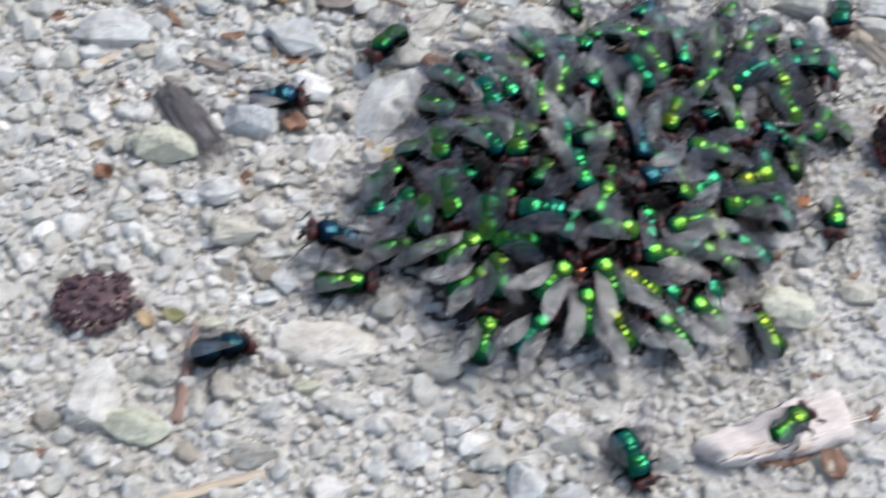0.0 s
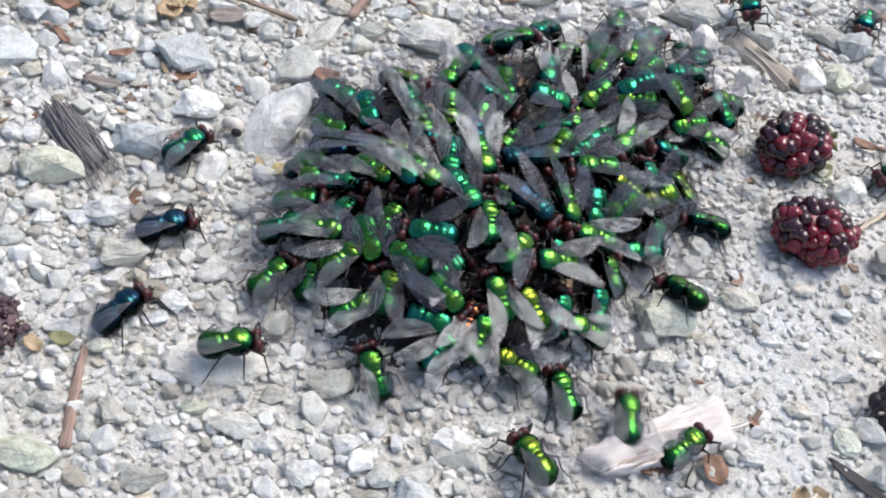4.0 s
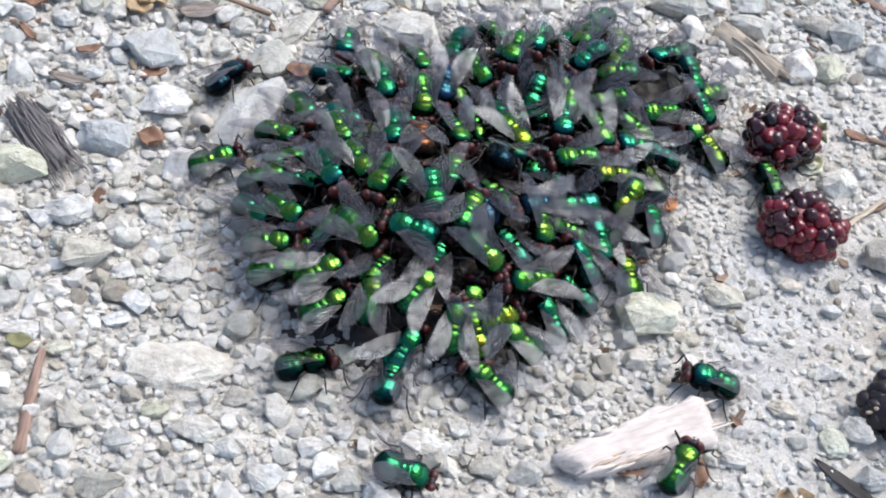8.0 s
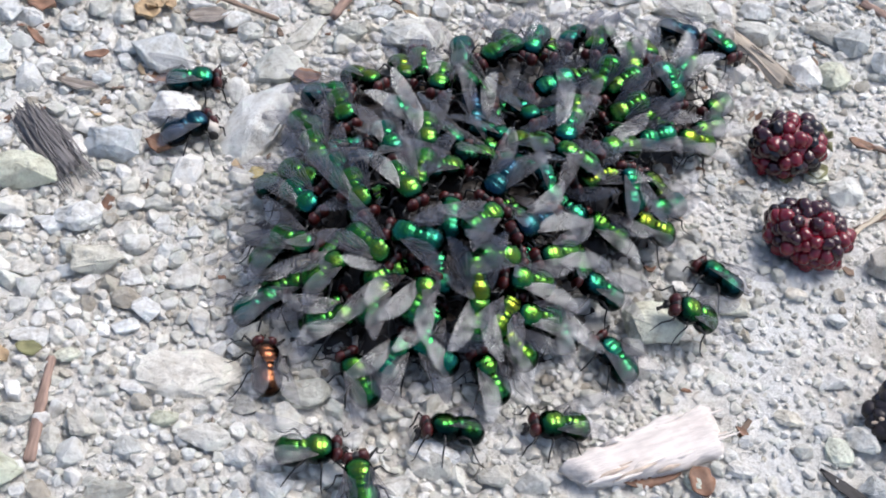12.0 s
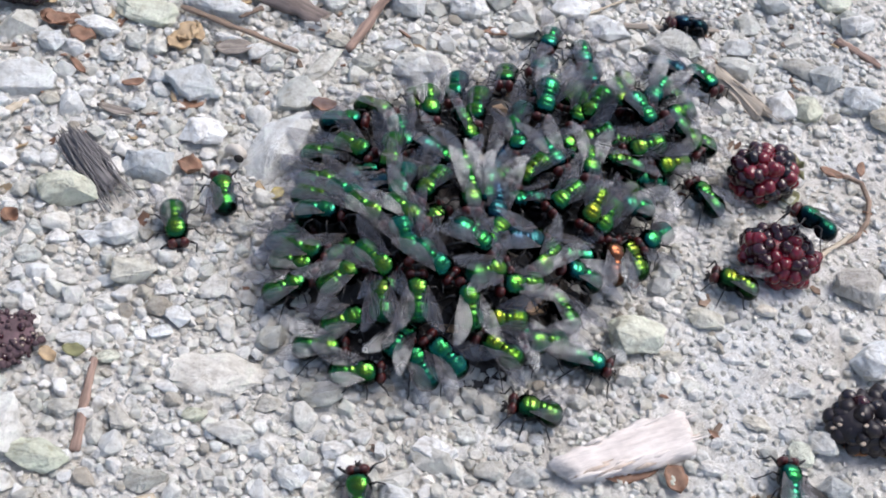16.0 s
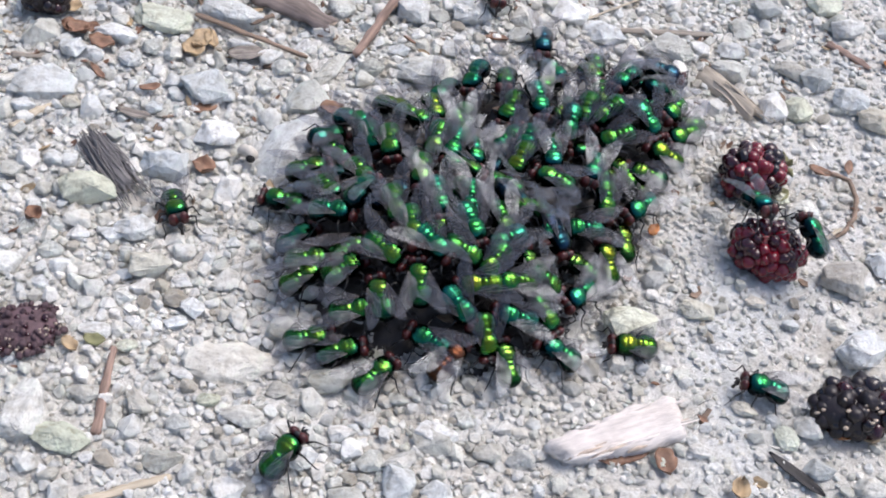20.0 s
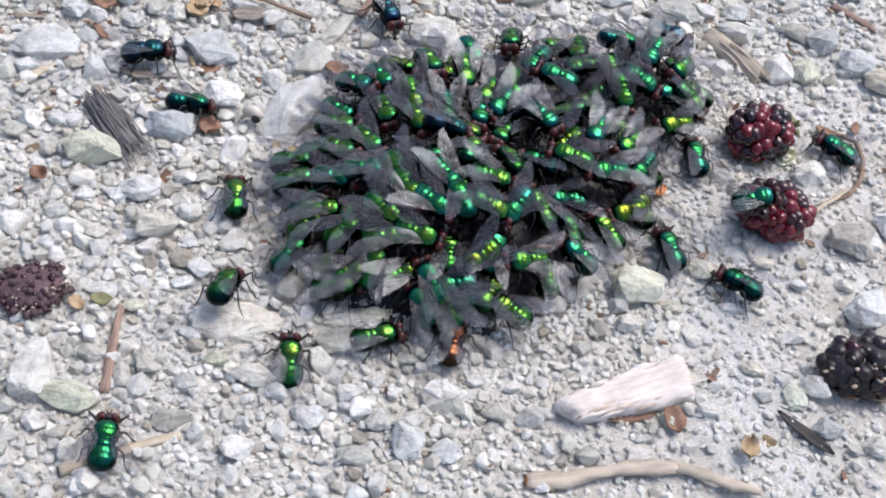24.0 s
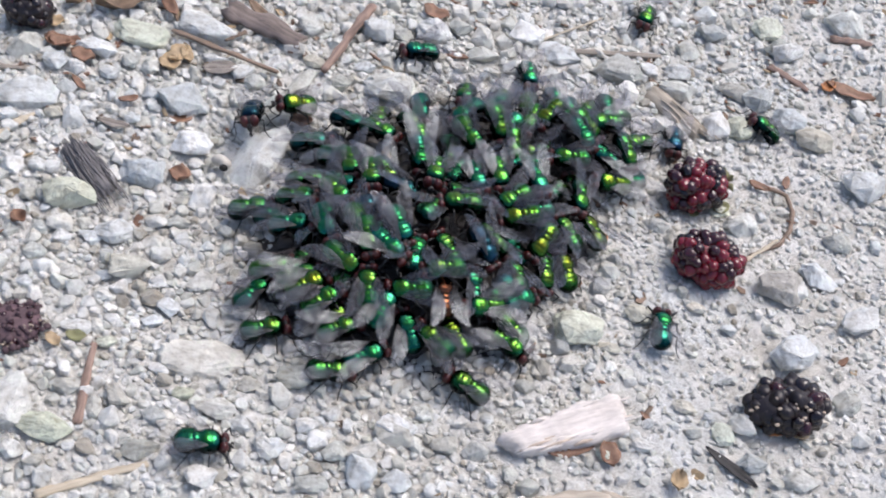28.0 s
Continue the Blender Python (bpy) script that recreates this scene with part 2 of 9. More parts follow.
# stops go from the painted dark flank to the painted bright back
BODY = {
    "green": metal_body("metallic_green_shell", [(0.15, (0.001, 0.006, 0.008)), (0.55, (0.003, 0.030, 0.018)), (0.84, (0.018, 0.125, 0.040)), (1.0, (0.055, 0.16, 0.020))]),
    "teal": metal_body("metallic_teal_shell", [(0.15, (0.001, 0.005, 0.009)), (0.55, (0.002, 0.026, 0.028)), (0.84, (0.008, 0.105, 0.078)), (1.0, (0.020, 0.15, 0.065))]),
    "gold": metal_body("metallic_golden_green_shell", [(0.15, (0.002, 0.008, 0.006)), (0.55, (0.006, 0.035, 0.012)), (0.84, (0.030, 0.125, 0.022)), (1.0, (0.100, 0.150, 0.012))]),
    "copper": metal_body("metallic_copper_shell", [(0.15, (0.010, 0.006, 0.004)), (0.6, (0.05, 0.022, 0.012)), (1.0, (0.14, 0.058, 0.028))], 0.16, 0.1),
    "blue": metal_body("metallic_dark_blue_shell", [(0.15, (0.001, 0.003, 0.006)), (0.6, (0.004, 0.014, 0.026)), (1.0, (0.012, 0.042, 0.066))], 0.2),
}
EYE = plain("dark_red_compound_eye", (0.06, 0.008, 0.007), 0.35, 0.6, 2500, bumpy=0.2)
FACE = plain("silvery_insect_face", (0.024, 0.021, 0.021), 0.5, 0.6, 2500)
LEG = plain("black_insect_leg", (0.012, 0.012, 0.012), 0.4, 0.6, 2500)


def wing_material():
    """Smoky clear membrane: it scatters a little, bluish or pinkish by the wing, and shines softly."""
    m, n, l, p = material("smoky_wing_membrane")
    each = n.new("ShaderNodeObjectInfo")
    tint = ramp(n, l, each.outputs["Random"], [(0.0, (0.36, 0.44, 0.62)), (0.45, (0.44, 0.50, 0.62)), (0.8, (0.52, 0.53, 0.60)), (1.0, (0.60, 0.55, 0.56))]).outputs[0]
    a = noise_node(n, l, 260, 2)
    col = mix(n, l, "MULTIPLY", 1.0, tint, ramp(n, l, a.outputs[0], [(0.35, (0.8, 0.82, 0.88)), (0.65, (1.1, 1.08, 1.05))]).outputs[0])
    l.new(col, p.inputs["Base Color"])
    p.inputs["Roughness"].default_value = 0.45
    p.inputs["Specular IOR Level"].default_value = 0.5
    t = n.new("ShaderNodeBsdfTransparent")
    t.inputs[0].default_value = (0.74, 0.73, 0.74, 1)
    patch = noise_node(n, l, 240, 2, 0.5)
    thick = n.new("ShaderNodeMapRange")
    thick.inputs[1].default_value, thick.inputs[2].default_value = 0.3, 0.7
    thick.inputs[3].default_value, thick.inputs[4].default_value = 0.025, 0.085
    l.new(patch.outputs[0], thick.inputs[0])
    vary = n.new("ShaderNodeMapRange")
    vary.inputs[3].default_value, vary.inputs[4].default_value = 0.5, 1.1
    l.new(each.outputs["Random"], vary.inputs[0])
    film_depth = n.new("ShaderNodeMath")
    film_depth.operation = "MULTIPLY"
    l.new(thick.outputs[0], film_depth.inputs[0])
    l.new(vary.outputs[0], film_depth.inputs[1])
    mx = n.new("ShaderNodeMixShader")
    l.new(film_depth.outputs[0], mx.inputs[0])
    l.new(t.outputs[0], mx.inputs[1])
    l.new(p.outputs[0], mx.inputs[2])
    g = n.new("ShaderNodeBsdfGlossy")
    g.inputs["Roughness"].default_value = 0.22
    g.inputs[0].default_value = (0.86, 0.92, 1.0, 1)
    crease = n.new("ShaderNodeBump")
    crease.inputs["Strength"].default_value, crease.inputs["Distance"].default_value = 0.35, 0.0012
    l.new(patch.outputs[0], crease.inputs["Height"])
    l.new(crease.outputs[0], g.inputs["Normal"])
    fr = n.new("ShaderNodeFresnel")
    fr.inputs[0].default_value = 1.45
    weak = n.new("ShaderNodeMath")
    weak.operation = "MULTIPLY"
    weak.inputs[1].default_value = 0.75
    l.new(fr.outputs[0], weak.inputs[0])
    top = n.new("ShaderNodeMixShader")
    l.new(weak.outputs[0], top.inputs[0])
    l.new(mx.outputs[0], top.inputs[1])
    l.new(g.outputs[0], top.inputs[2])
    l.new(top.outputs[0], n["Material Output"].inputs[0])
    return m


WING = wing_material()
VEIN = plain("dark_wing_vein", (0.13, 0.115, 0.11), 0.5, 0.7, 2500)


# ---- mesh helpers ----
def mesh_of(name, bm, *mats, smooth=False):
    me = bpy.data.meshes.new(name)
    bm.to_mesh(me)
    bm.free()
    for m in mats:
        me.materials.append(m)
    if smooth:
        me.polygons.foreach_set("use_smooth", [True] * len(me.polygons))
    return me


def part(name, bm, mat, parent, label="", smooth=True):
    mats = mat if isinstance(mat, tuple) else (mat,)
    ob = new(name, mesh_of(name, bm, *mats, smooth=smooth))
    ob.parent = parent
    if label:
        tagged(ob, label)
    return ob


def empty(name, m):
    ob = new(name)
    ob.empty_display_size = 0.002
    ob.matrix_basis = m
    return ob


def ball(bm, centre, radii, u=14, v=9, turn=None, mat=0):
    """An ellipsoid in millimetres."""
    m = Matrix.Translation(Vector(centre) * MM)
    if turn is not None:
        m = m @ turn
    m = m @ Matrix.Diagonal((radii[0] * MM, radii[1] * MM, radii[2] * MM, 1))
    made = bmesh.ops.create_uvsphere(bm, u_segments=u, v_segments=v, radius=1.0, matrix=m)
    if mat:
        for f in {f for w in made["verts"] for f in w.link_faces}:
            f.material_index = mat
    return made["verts"]


def tube(bm, points, radii, sides=6):
    """A tapered tube through points, in millimetres."""
    pts = [Vector(p) * MM for p in points]
    rings = []
    for i, p in enumerate(pts):
        d = (pts[min(i + 1, len(pts) - 1)] - pts[max(i - 1, 0)]).normalized()
        side = d.cross(Vector((0, 0, 1)))
        side = side.normalized() if side.length > 1e-4 else Vector((1, 0, 0))
        up = side.cross(d)
        rings.append([bm.verts.new(p + (side * math.cos(a) + up * math.sin(a)) * radii[i] * MM) for a in [2 * math.pi * k / sides for k in range(sides)]])
    for a, b in zip(rings, rings[1:]):
        for k in range(sides):
            bm.faces.new((a[k], a[(k + 1) % sides], b[(k + 1) % sides], b[k]))
    bm.faces.new(rings[0][::-1])
    bm.faces.new(rings[-1])


# ---- the ground: one sheet to the horizon ----
def heap(x, y):
    """Height of the rotting pulp over the ground, in millimetres."""
    a = math.hypot((x - -3.0) / 20.5, (y - -5.5) / 19.0)
    b = math.hypot((x - 30.0) / 13.0, (y - 29.0) / 12.0)
    c = math.hypot((x - 11.5) / 12.0, (y - 27.0) / 11.0)
    d = math.hypot((x - 17.0) / 15.0, (y - 8.0) / 14.0)
    e = math.hypot((x - -6.0) / 15.0, (y - 15.0) / 12.0)
    return max(11.0 * math.exp(-a ** 3.0), *(7.5 * math.exp(-v ** 3.0) for v in (b, c, d, e)))


def relief(x, y):
    """Height of the bare ground, in millimetres."""
    d = math.hypot(x, y)
    fade = 1.0 if d < 170 else max(0.0, 1 - (d - 170) / 200)
    return fade * (0.9 * noise.noise((x * 0.03, y * 0.03, 1.7)) + 0.5 * noise.noise((x * 0.11, y * 0.11, 5.1)) + 0.5 * noise.noise((x * 0.33, y * 0.33, 9.4)) + 0.38 * noise.noise((x * 0.62, y * 0.62, 2.9)) - 0.3)


def build_ground():
    axis = [v * 0.9 for v in range(-160, 161)]
    step = 3.0
    while axis[-1] < 60000:
        axis.append(axis[-1] + step)
        axis.insert(0, axis[0] - step)
        step *= 1.35
    n = len(axis)
    verts = [(x * MM, y * MM, relief(x, y) * MM) for y in axis for x in axis]
    faces = [(j * n + i, j * n + i + 1, (j + 1) * n + i + 1, (j + 1) * n + i) for j in range(n - 1) for i in range(n - 1)]
    me = bpy.data.meshes.new("ground")
    me.from_pydata(verts, [], faces)
    me.materials.append(GROUND)
    me.polygons.foreach_set("use_smooth", [True] * len(me.polygons))
    return tagged(new("ground", me), "pale dusty limestone ground strewn with gravel", "ground", kind="structure")


ground = build_ground()


# ---- larger stones ----
def hull_stone(seed, lx, ly, lz, points=16, rough=0.05, cuts=2, worn=2, soft=0.09):
    """A crushed stone: the hull of a few points on a squashed ball, edges worn, faces uneven. Sizes in millimetres."""
    rng = random.Random(seed)
    bm = bmesh.new()
    for _ in range(points):
        d = Vector((rng.gauss(0, 1), rng.gauss(0, 1), rng.gauss(0, 1))).normalized()
        k = rng.uniform(0.86, 1.08)
        bm.verts.new((d.x * k, d.y * k, d.z * k))
    bmesh.ops.convex_hull(bm, input=bm.verts)
    bmesh.ops.delete(bm, geom=[v for v in bm.verts if not v.link_faces], context="VERTS")
    bmesh.ops.dissolve_limit(bm, angle_limit=radians(14), verts=bm.verts, edges=bm.edges)
    if worn:
        bmesh.ops.bevel(bm, geom=list(bm.edges), offset=soft, segments=worn, profile=0.6, affect="EDGES", clamp_overlap=True)
    bmesh.ops.triangulate(bm, faces=bm.faces)
    if cuts:
        long = [e for e in bm.edges if e.calc_length() > 0.28]
        bmesh.ops.subdivide_edges(bm, edges=long, cuts=cuts, use_grid_fill=True)
        bmesh.ops.triangulate(bm, faces=bm.faces)
    for v in bm.verts:
        c = v.co * 3.1 + Vector((seed * 1.37, seed * 0.71, 0))
        v.co *= 1 + rough * noise.noise(c) + rough * 0.7 * noise.noise(c * 2.6) + rough * 0.35 * noise.noise(c * 6.1)
    xs = [[v.co[i] for v in bm.verts] for i in range(3)]
    for v in bm.verts:
        v.co = Vector([((v.co[i] - min(xs[i])) / (max(xs[i]) - min(xs[i])) - 0.5) * s * MM for i, s in enumerate((lx, ly, lz))])
    bm.normal_update()
    return bm


STONES = []
BUMPS = []                           # what a fly can stand on: x, y, half sizes, turn and height


def footing(x, y):
    """Height of the ground with its stones and berries, in millimetres."""
    z = relief(x, y)
    for bx, by, hx, hy, turn, h in BUMPS:
        if abs(x - bx) < 14 and abs(y - by) < 14:
            c, s = math.cos(radians(turn)), math.sin(radians(turn))
            u, v = ((x - bx) * c + (y - by) * s) / hx, ((y - by) * c - (x - bx) * s) / hy
            d = u * u + v * v
            if d < 1:
                z = max(z, h * (1 - d * d) ** 0.5)
    return z


STONE_WORDS = {
    "pale": "angular pale grey limestone stone on the gravel",
    "blue": "bluish grey limestone stone with worn edges",
    "green": "rounded limestone stone with a greenish tinge",
    "cream": "cream-coloured lump of limestone bedded in dust",
    "white": "bright white limestone stone on the ground",
    "grey": "darker grey limestone stone among the gravel",
}


def stone(x, y, lx, ly, lz, turn=0, tone="pale", sink=0.2, points=18):
    STONES.append((x, y, max(lx, ly) / 2))
    BUMPS.append((x, y, lx / 2, ly / 2, turn, lz * (1 - sink) * 0.92))
    if tone in ("cream", "green") and points == 18:
        points = 34
    bm = hull_stone(len(STONES) * 7 + 3, lx, ly, lz, points, 0.09, 2)
    ob = new("stone", mesh_of("stone", bm, ROCKS[tone]))
    ob.matrix_basis = pose(x * MM, y * MM, (relief(x, y) + lz * (0.5 - sink)) * MM, 0, 0, turn)
    return tagged(ob, STONE_WORDS[tone], "stone", "larger stones in the gravel")


stone(-79.7, 37.3, 7.0, 5.5, 4.5, 11, "pale")
stone(-72.9, 33.4, 5.4, 4.4, 3.6, 11, "pale")
stone(-65.8, 39.7, 7.9, 4.9, 4.0, 1, "white")
stone(-58.5, 45.6, 12.4, 6.8, 4.2, -8, "green")
stone(-44.5, 49.6, 13.2, 7.2, 5.2, -16, "pale")
stone(-62.7, 32.9, 4.1, 3.5, 2.9, -4, "blue")
stone(-59.1, 37.6, 3.8, 4.2, 2.7, -3, "blue")
stone(-55.2, 36.8, 4.5, 3.6, 2.9, -16, "pale")
stone(-48.1, 28.3, 9.8, 7.2, 5.8, -16, "blue")
stone(-44.5, 16.8, 8.7, 5.8, 4.7, 18, "white")
stone(-52.8, 7.9, 8.8, 6.7, 5.5, 5, "blue")
stone(-64.4, -0.2, 10.4, 7.3, 5.9, -10, "green")
stone(-6.8, 39.6, 11.7, 6.6, 5.3, -2, "blue")
stone(-22.3, 22.5, 5.3, 4.0, 3.2, 17, "pale")
stone(-76.6, 23.9, 12.1, 6.7, 5.4, 14, "pale")
stone(-79.0, 18.4, 4.3, 2.9, 2.3, 12, "white")
stone(-75.8, 6.1, 4.0, 4.0, 2.9, -4, "white")
stone(-75.0, 10.9, 2.7, 2.8, 2.0, -0, "pale")
stone(-55.5, -7.2, 7.3, 5.2, 4.2, 6, "pale")
stone(-24.0, 55.9, 5.8, 5.5, 4.2, -16, "white")
stone(-9.4, 57.7, 6.9, 6.0, 4.9, 2, "pale")
stone(-22.5, 45.4, 5.1, 3.2, 2.6, -8, "cream")
stone(-34.2, 36.7, 4.3, 3.7, 3.0, 14, "pale")
stone(-37.1, 31.1, 4.2, 3.2, 2.6, -16, "pale")
stone(-42.8, 41.9, 5.5, 3.0, 2.5, 6, "white")
stone(-56.5, 22.1, 3.2, 2.5, 2.1, 13, "blue")
stone(-53.1, 29.3, 4.9, 3.9, 3.1, -10, "pale")
stone(2.5, 60.1, 8.0, 6.6, 5.3, 14, "pale")
stone(8.8, 63.1, 5.6, 4.6, 3.7, 13, "blue")
stone(13.9, 61.1, 5.6, 4.9, 3.9, -17, "pale")
stone(23.5, 63.9, 8.3, 5.9, 4.8, 7, "white")
stone(30.9, 59.9, 10.0, 5.5, 4.4, -18, "white")
stone(13.8, 55.5, 7.1, 3.9, 3.1, 0, "pale")
stone(28.8, 53.1, 5.6, 3.5, 2.8, -2, "pale")
stone(44.0, 56.6, 12.3, 6.9, 5.6, -11, "grey")
stone(57.3, 53.7, 9.3, 6.5, 5.3, -6, "pale")
stone(61.8, 67.7, 5.3, 5.2, 3.8, 11, "pale")
stone(65.1, 43.7, 6.8, 6.6, 4.9, -7, "pale")
stone(70.4, 44.3, 6.6, 7.1, 4.7, -13, "green")
stone(76.0, 53.9, 7.1, 6.2, 5.0, 7, "grey")
stone(82.4, 48.6, 7.1, 6.8, 5.1, -2, "blue")
stone(82.7, 79.2, 8.2, 6.1, 4.9, 11, "green")
stone(84.7, 72.9, 8.1, 5.2, 4.2, -10, "grey")
stone(66.8, 16.2, 7.2, 4.9, 4.0, -6, "white")
stone(62.4, 18.6, 4.6, 3.0, 2.4, 11, "green")
stone(-51.5, -15.1, 7.0, 5.6, 4.5, 0, "cream", points=9)
stone(-65.7, -45.6, 6.6, 10.6, 4.7, 0, "pale")
stone(-60.0, -49.6, 9.3, 5.1, 3.9, -9, "green")
stone(-64.0, -53.9, 4.2, 3.7, 3.0, -17, "white")
stone(-57.6, -41.1, 5.0, 3.6, 2.9, 16, "pale")
stone(-36.9, -32.4, 14.9, 9.0, 4.8, 4, "cream", sink=0.42, points=60)
stone(-58.4, -28.7, 5.7, 3.1, 2.0, 12, "pale")
stone(-55.1, -21.0, 3.5, 3.1, 2.5, -5, "white")
stone(-46.2, -25.2, 4.0, 2.8, 2.3, 16, "white")
stone(-43.9, -22.4, 4.2, 3.4, 2.7, -4, "white")
stone(-39.3, -16.3, 5.5, 3.8, 3.1, 16, "pale")
stone(-49.5, -41.8, 4.2, 4.5, 3.0, 2, "pale")
stone(-53.1, -44.7, 3.3, 4.0, 2.4, -9, "pale")
stone(-48.2, -31.6, 2.6, 3.0, 1.9, 9, "cream")
stone(-43.3, -44.6, 3.8, 3.7, 2.7, 6, "grey")
stone(-33.8, -42.3, 7.0, 4.2, 3.4, 7, "pale")
stone(-23.7, -48.5, 4.3, 3.7, 3.0, -1, "white")
stone(-18.3, -43.8, 4.4, 3.4, 2.8, -10, "pale")
stone(-20.7, -34.6, 7.3, 4.4, 3.5, 5, "grey")
stone(-3.9, -43.5, 7.1, 4.8, 3.9, -14, "pale")
stone(-44.7, -51.7, 6.5, 3.6, 2.5, 7, "grey")
stone(29.9, -17.3, 9.7, 6.9, 5.6, 5, "green")
stone(27.9, -24.4, 4.5, 3.5, 2.9, -4, "cream")
stone(36.9, -1.7, 4.6, 4.6, 3.3, 11, "pale")
stone(42.6, -11.3, 6.8, 4.0, 3.2, -11, "cream")
stone(72.6, -0.8, 10.8, 7.5, 6.1, -4, "white")
stone(72.1, -17.1, 9.8, 7.3, 5.9, 11, "white")
stone(59.4, -34.2, 5.1, 4.4, 3.5, -4, "pale")
stone(55.3, -36.0, 4.1, 4.9, 2.9, 8, "green")
stone(-9.2, -48.1, 5.6, 4.1, 3.3, 4, "pale")
stone(4.7, -44.6, 4.8, 3.7, 3.0, 16, "pale")
stone(-15.0, -28.5, 5.3, 3.4, 2.8, 18, "green")
stone(10.0, -45.0, 4.9, 3.4, 2.8, 8, "grey")
stone(-46.4, -17.1, 3.3, 2.4, 1.9, 11, "pale")
stone(-44.7, -2.7, 4.7, 3.0, 2.5, -12, "pale")
stone(-48.5, -8.2, 4.0, 3.1, 2.5, 8, "pale")
stone(-30.3, 43.5, 4.8, 3.1, 2.5, 13, "pale")
stone(-17.2, 39.8, 5.3, 3.6, 2.9, -4, "grey")
stone(-12.0, 46.4, 4.9, 3.2, 2.6, 2, "pale")
stone(-4.4, 58.6, 5.7, 4.0, 3.3, -1, "pale")
stone(-17.7, 51.7, 4.5, 3.2, 2.6, 17, "white")
stone(-44.4, 27.1, 4.5, 2.9, 2.4, -7, "pale")
stone(-60.9, 24.0, 3.7, 2.4, 2.0, -4, "pale")
stone(-71.1, 20.6, 4.2, 2.7, 2.2, -18, "cream")
stone(-71.4, 6.9, 3.8, 3.0, 2.4, -3, "pale")
stone(-59.4, -8.6, 4.3, 3.1, 2.5, 5, "white")
stone(-64.6, -9.4, 3.9, 2.9, 2.3, 16, "pale")
stone(-68.3, -13.5, 4.4, 3.0, 2.4, 15, "pale")
stone(-68.6, -20.4, 3.4, 2.4, 2.0, -6, "blue")
stone(-61.5, -17.1, 3.8, 2.7, 2.2, 18, "pale")
stone(-53.0, 3.7, 3.5, 2.3, 1.9, -11, "cream")
stone(-53.0, -31.2, 3.7, 2.4, 2.0, 12, "green")
stone(-43.9, -35.2, 4.1, 2.6, 2.1, -12, "pale")
stone(-28.5, -36.4, 4.2, 3.0, 2.4, -3, "pale")
stone(-29.4, -44.5, 4.2, 3.0, 2.5, -15, "pale")
stone(-39.2, -39.7, 4.0, 2.4, 1.9, 13, "green")
stone(-14.4, -40.8, 3.8, 2.8, 2.3, 12, "pale")
stone(1.3, -38.9, 3.9, 2.9, 2.4, -13, "white")
stone(-9.4, -36.1, 3.5, 2.4, 1.9, 1, "pale")
stone(50.5, 3.3, 3.6, 2.5, 2.0, -9, "cream")
stone(35.7, -19.6, 4.4, 2.5, 2.0, -0, "cream")
stone(54.2, -7.6, 4.2, 2.4, 2.0, 2, "cream")
stone(46.7, -18.1, 4.5, 2.5, 1.9, -14, "pale")
stone(56.7, -23.7, 4.5, 2.5, 2.1, 13, "pale")
stone(48.7, -31.2, 4.8, 2.6, 2.1, -8, "cream")
stone(69.1, -10.4, 4.3, 2.7, 2.2, -2, "pale")
stone(40.0, -40.6, 4.6, 2.5, 2.1, -16, "pale")
stone(33.3, -43.3, 4.1, 2.3, 1.9, -18, "green")
stone(73.1, -0.5, 9.7, 6.1, 5.0, -11, "pale")
stone(81.3, 4.6, 8.3, 6.5, 5.3, -6, "white")
stone(87.5, -6.6, 9.0, 5.0, 4.0, 15, "pale")
stone(80.7, -26.4, 5.6, 5.5, 4.0, 14, "pale")
stone(103.7, 86.0, 10.4, 8.2, 6.6, -1, "white")
stone(96.3, 29.6, 10.0, 7.6, 6.2, -2, "pale")
stone(2.9, 60.8, 8.5, 6.2, 5.0, 6, "white")
stone(-9.0, -51.6, 5.4, 6.5, 3.9, 13, "blue")
stone(-24.8, -48.6, 4.5, 4.6, 3.2, -6, "pale")
stone(-17.1, -54.5, 6.0, 3.5, 2.8, 11, "blue")
stone(-3.1, -42.6, 7.5, 4.3, 3.5, -4, "white")
stone(-13.7, -48.3, 4.7, 3.6, 2.9, 3, "pale")
stone(-34.6, -55.6, 5.5, 4.2, 3.4, 9, "pale")
stone(68.7, -44.6, 7.2, 4.2, 3.4, 0, "pale")
stone(59.8, -41.7, 5.9, 4.1, 3.4, 7, "grey")
stone(85.9, 72.0, 8.2, 5.7, 4.6, 7, "pale")
stone(68.4, 75.1, 7.1, 5.3, 4.3, -18, "grey")
stone(71.2, 56.5, 7.4, 4.9, 3.9, -17, "pale")
stone(87.4, 43.5, 9.2, 5.9, 4.8, -13, "cream")
stone(86.9, 14.1, 6.3, 4.5, 3.6, -10, "pale")
stone(58.3, 59.5, 6.1, 4.3, 3.5, -11, "pale")
stone(66.2, 15.0, 7.2, 5.3, 4.3, -16, "white")
stone(48.0, 12.1, 5.4, 3.5, 2.9, -10, "grey")
stone(-69.6, 33.5, 4.8, 3.5, 2.9, 4, "pale")
stone(-73.1, -8.8, 3.8, 3.1, 2.5, 14, "pale")
stone(-68.4, -8.0, 3.2, 3.3, 2.3, -5, "blue")
stone(-3.3, -53.0, 5.2, 4.1, 3.4, -5, "pale")
stone(-31.6, 16.2, 19.5, 9.1, 6.2, 65, "pale")
stone(-29.2, 29.3, 10.5, 7.3, 4.0, 48, "blue")
stone(-25.0, 38.4, 11.6, 4.1, 2.2, 59, "pale")
stone(-6.1, 41.0, 10.9, 7.8, 4.2, 10, "pale")


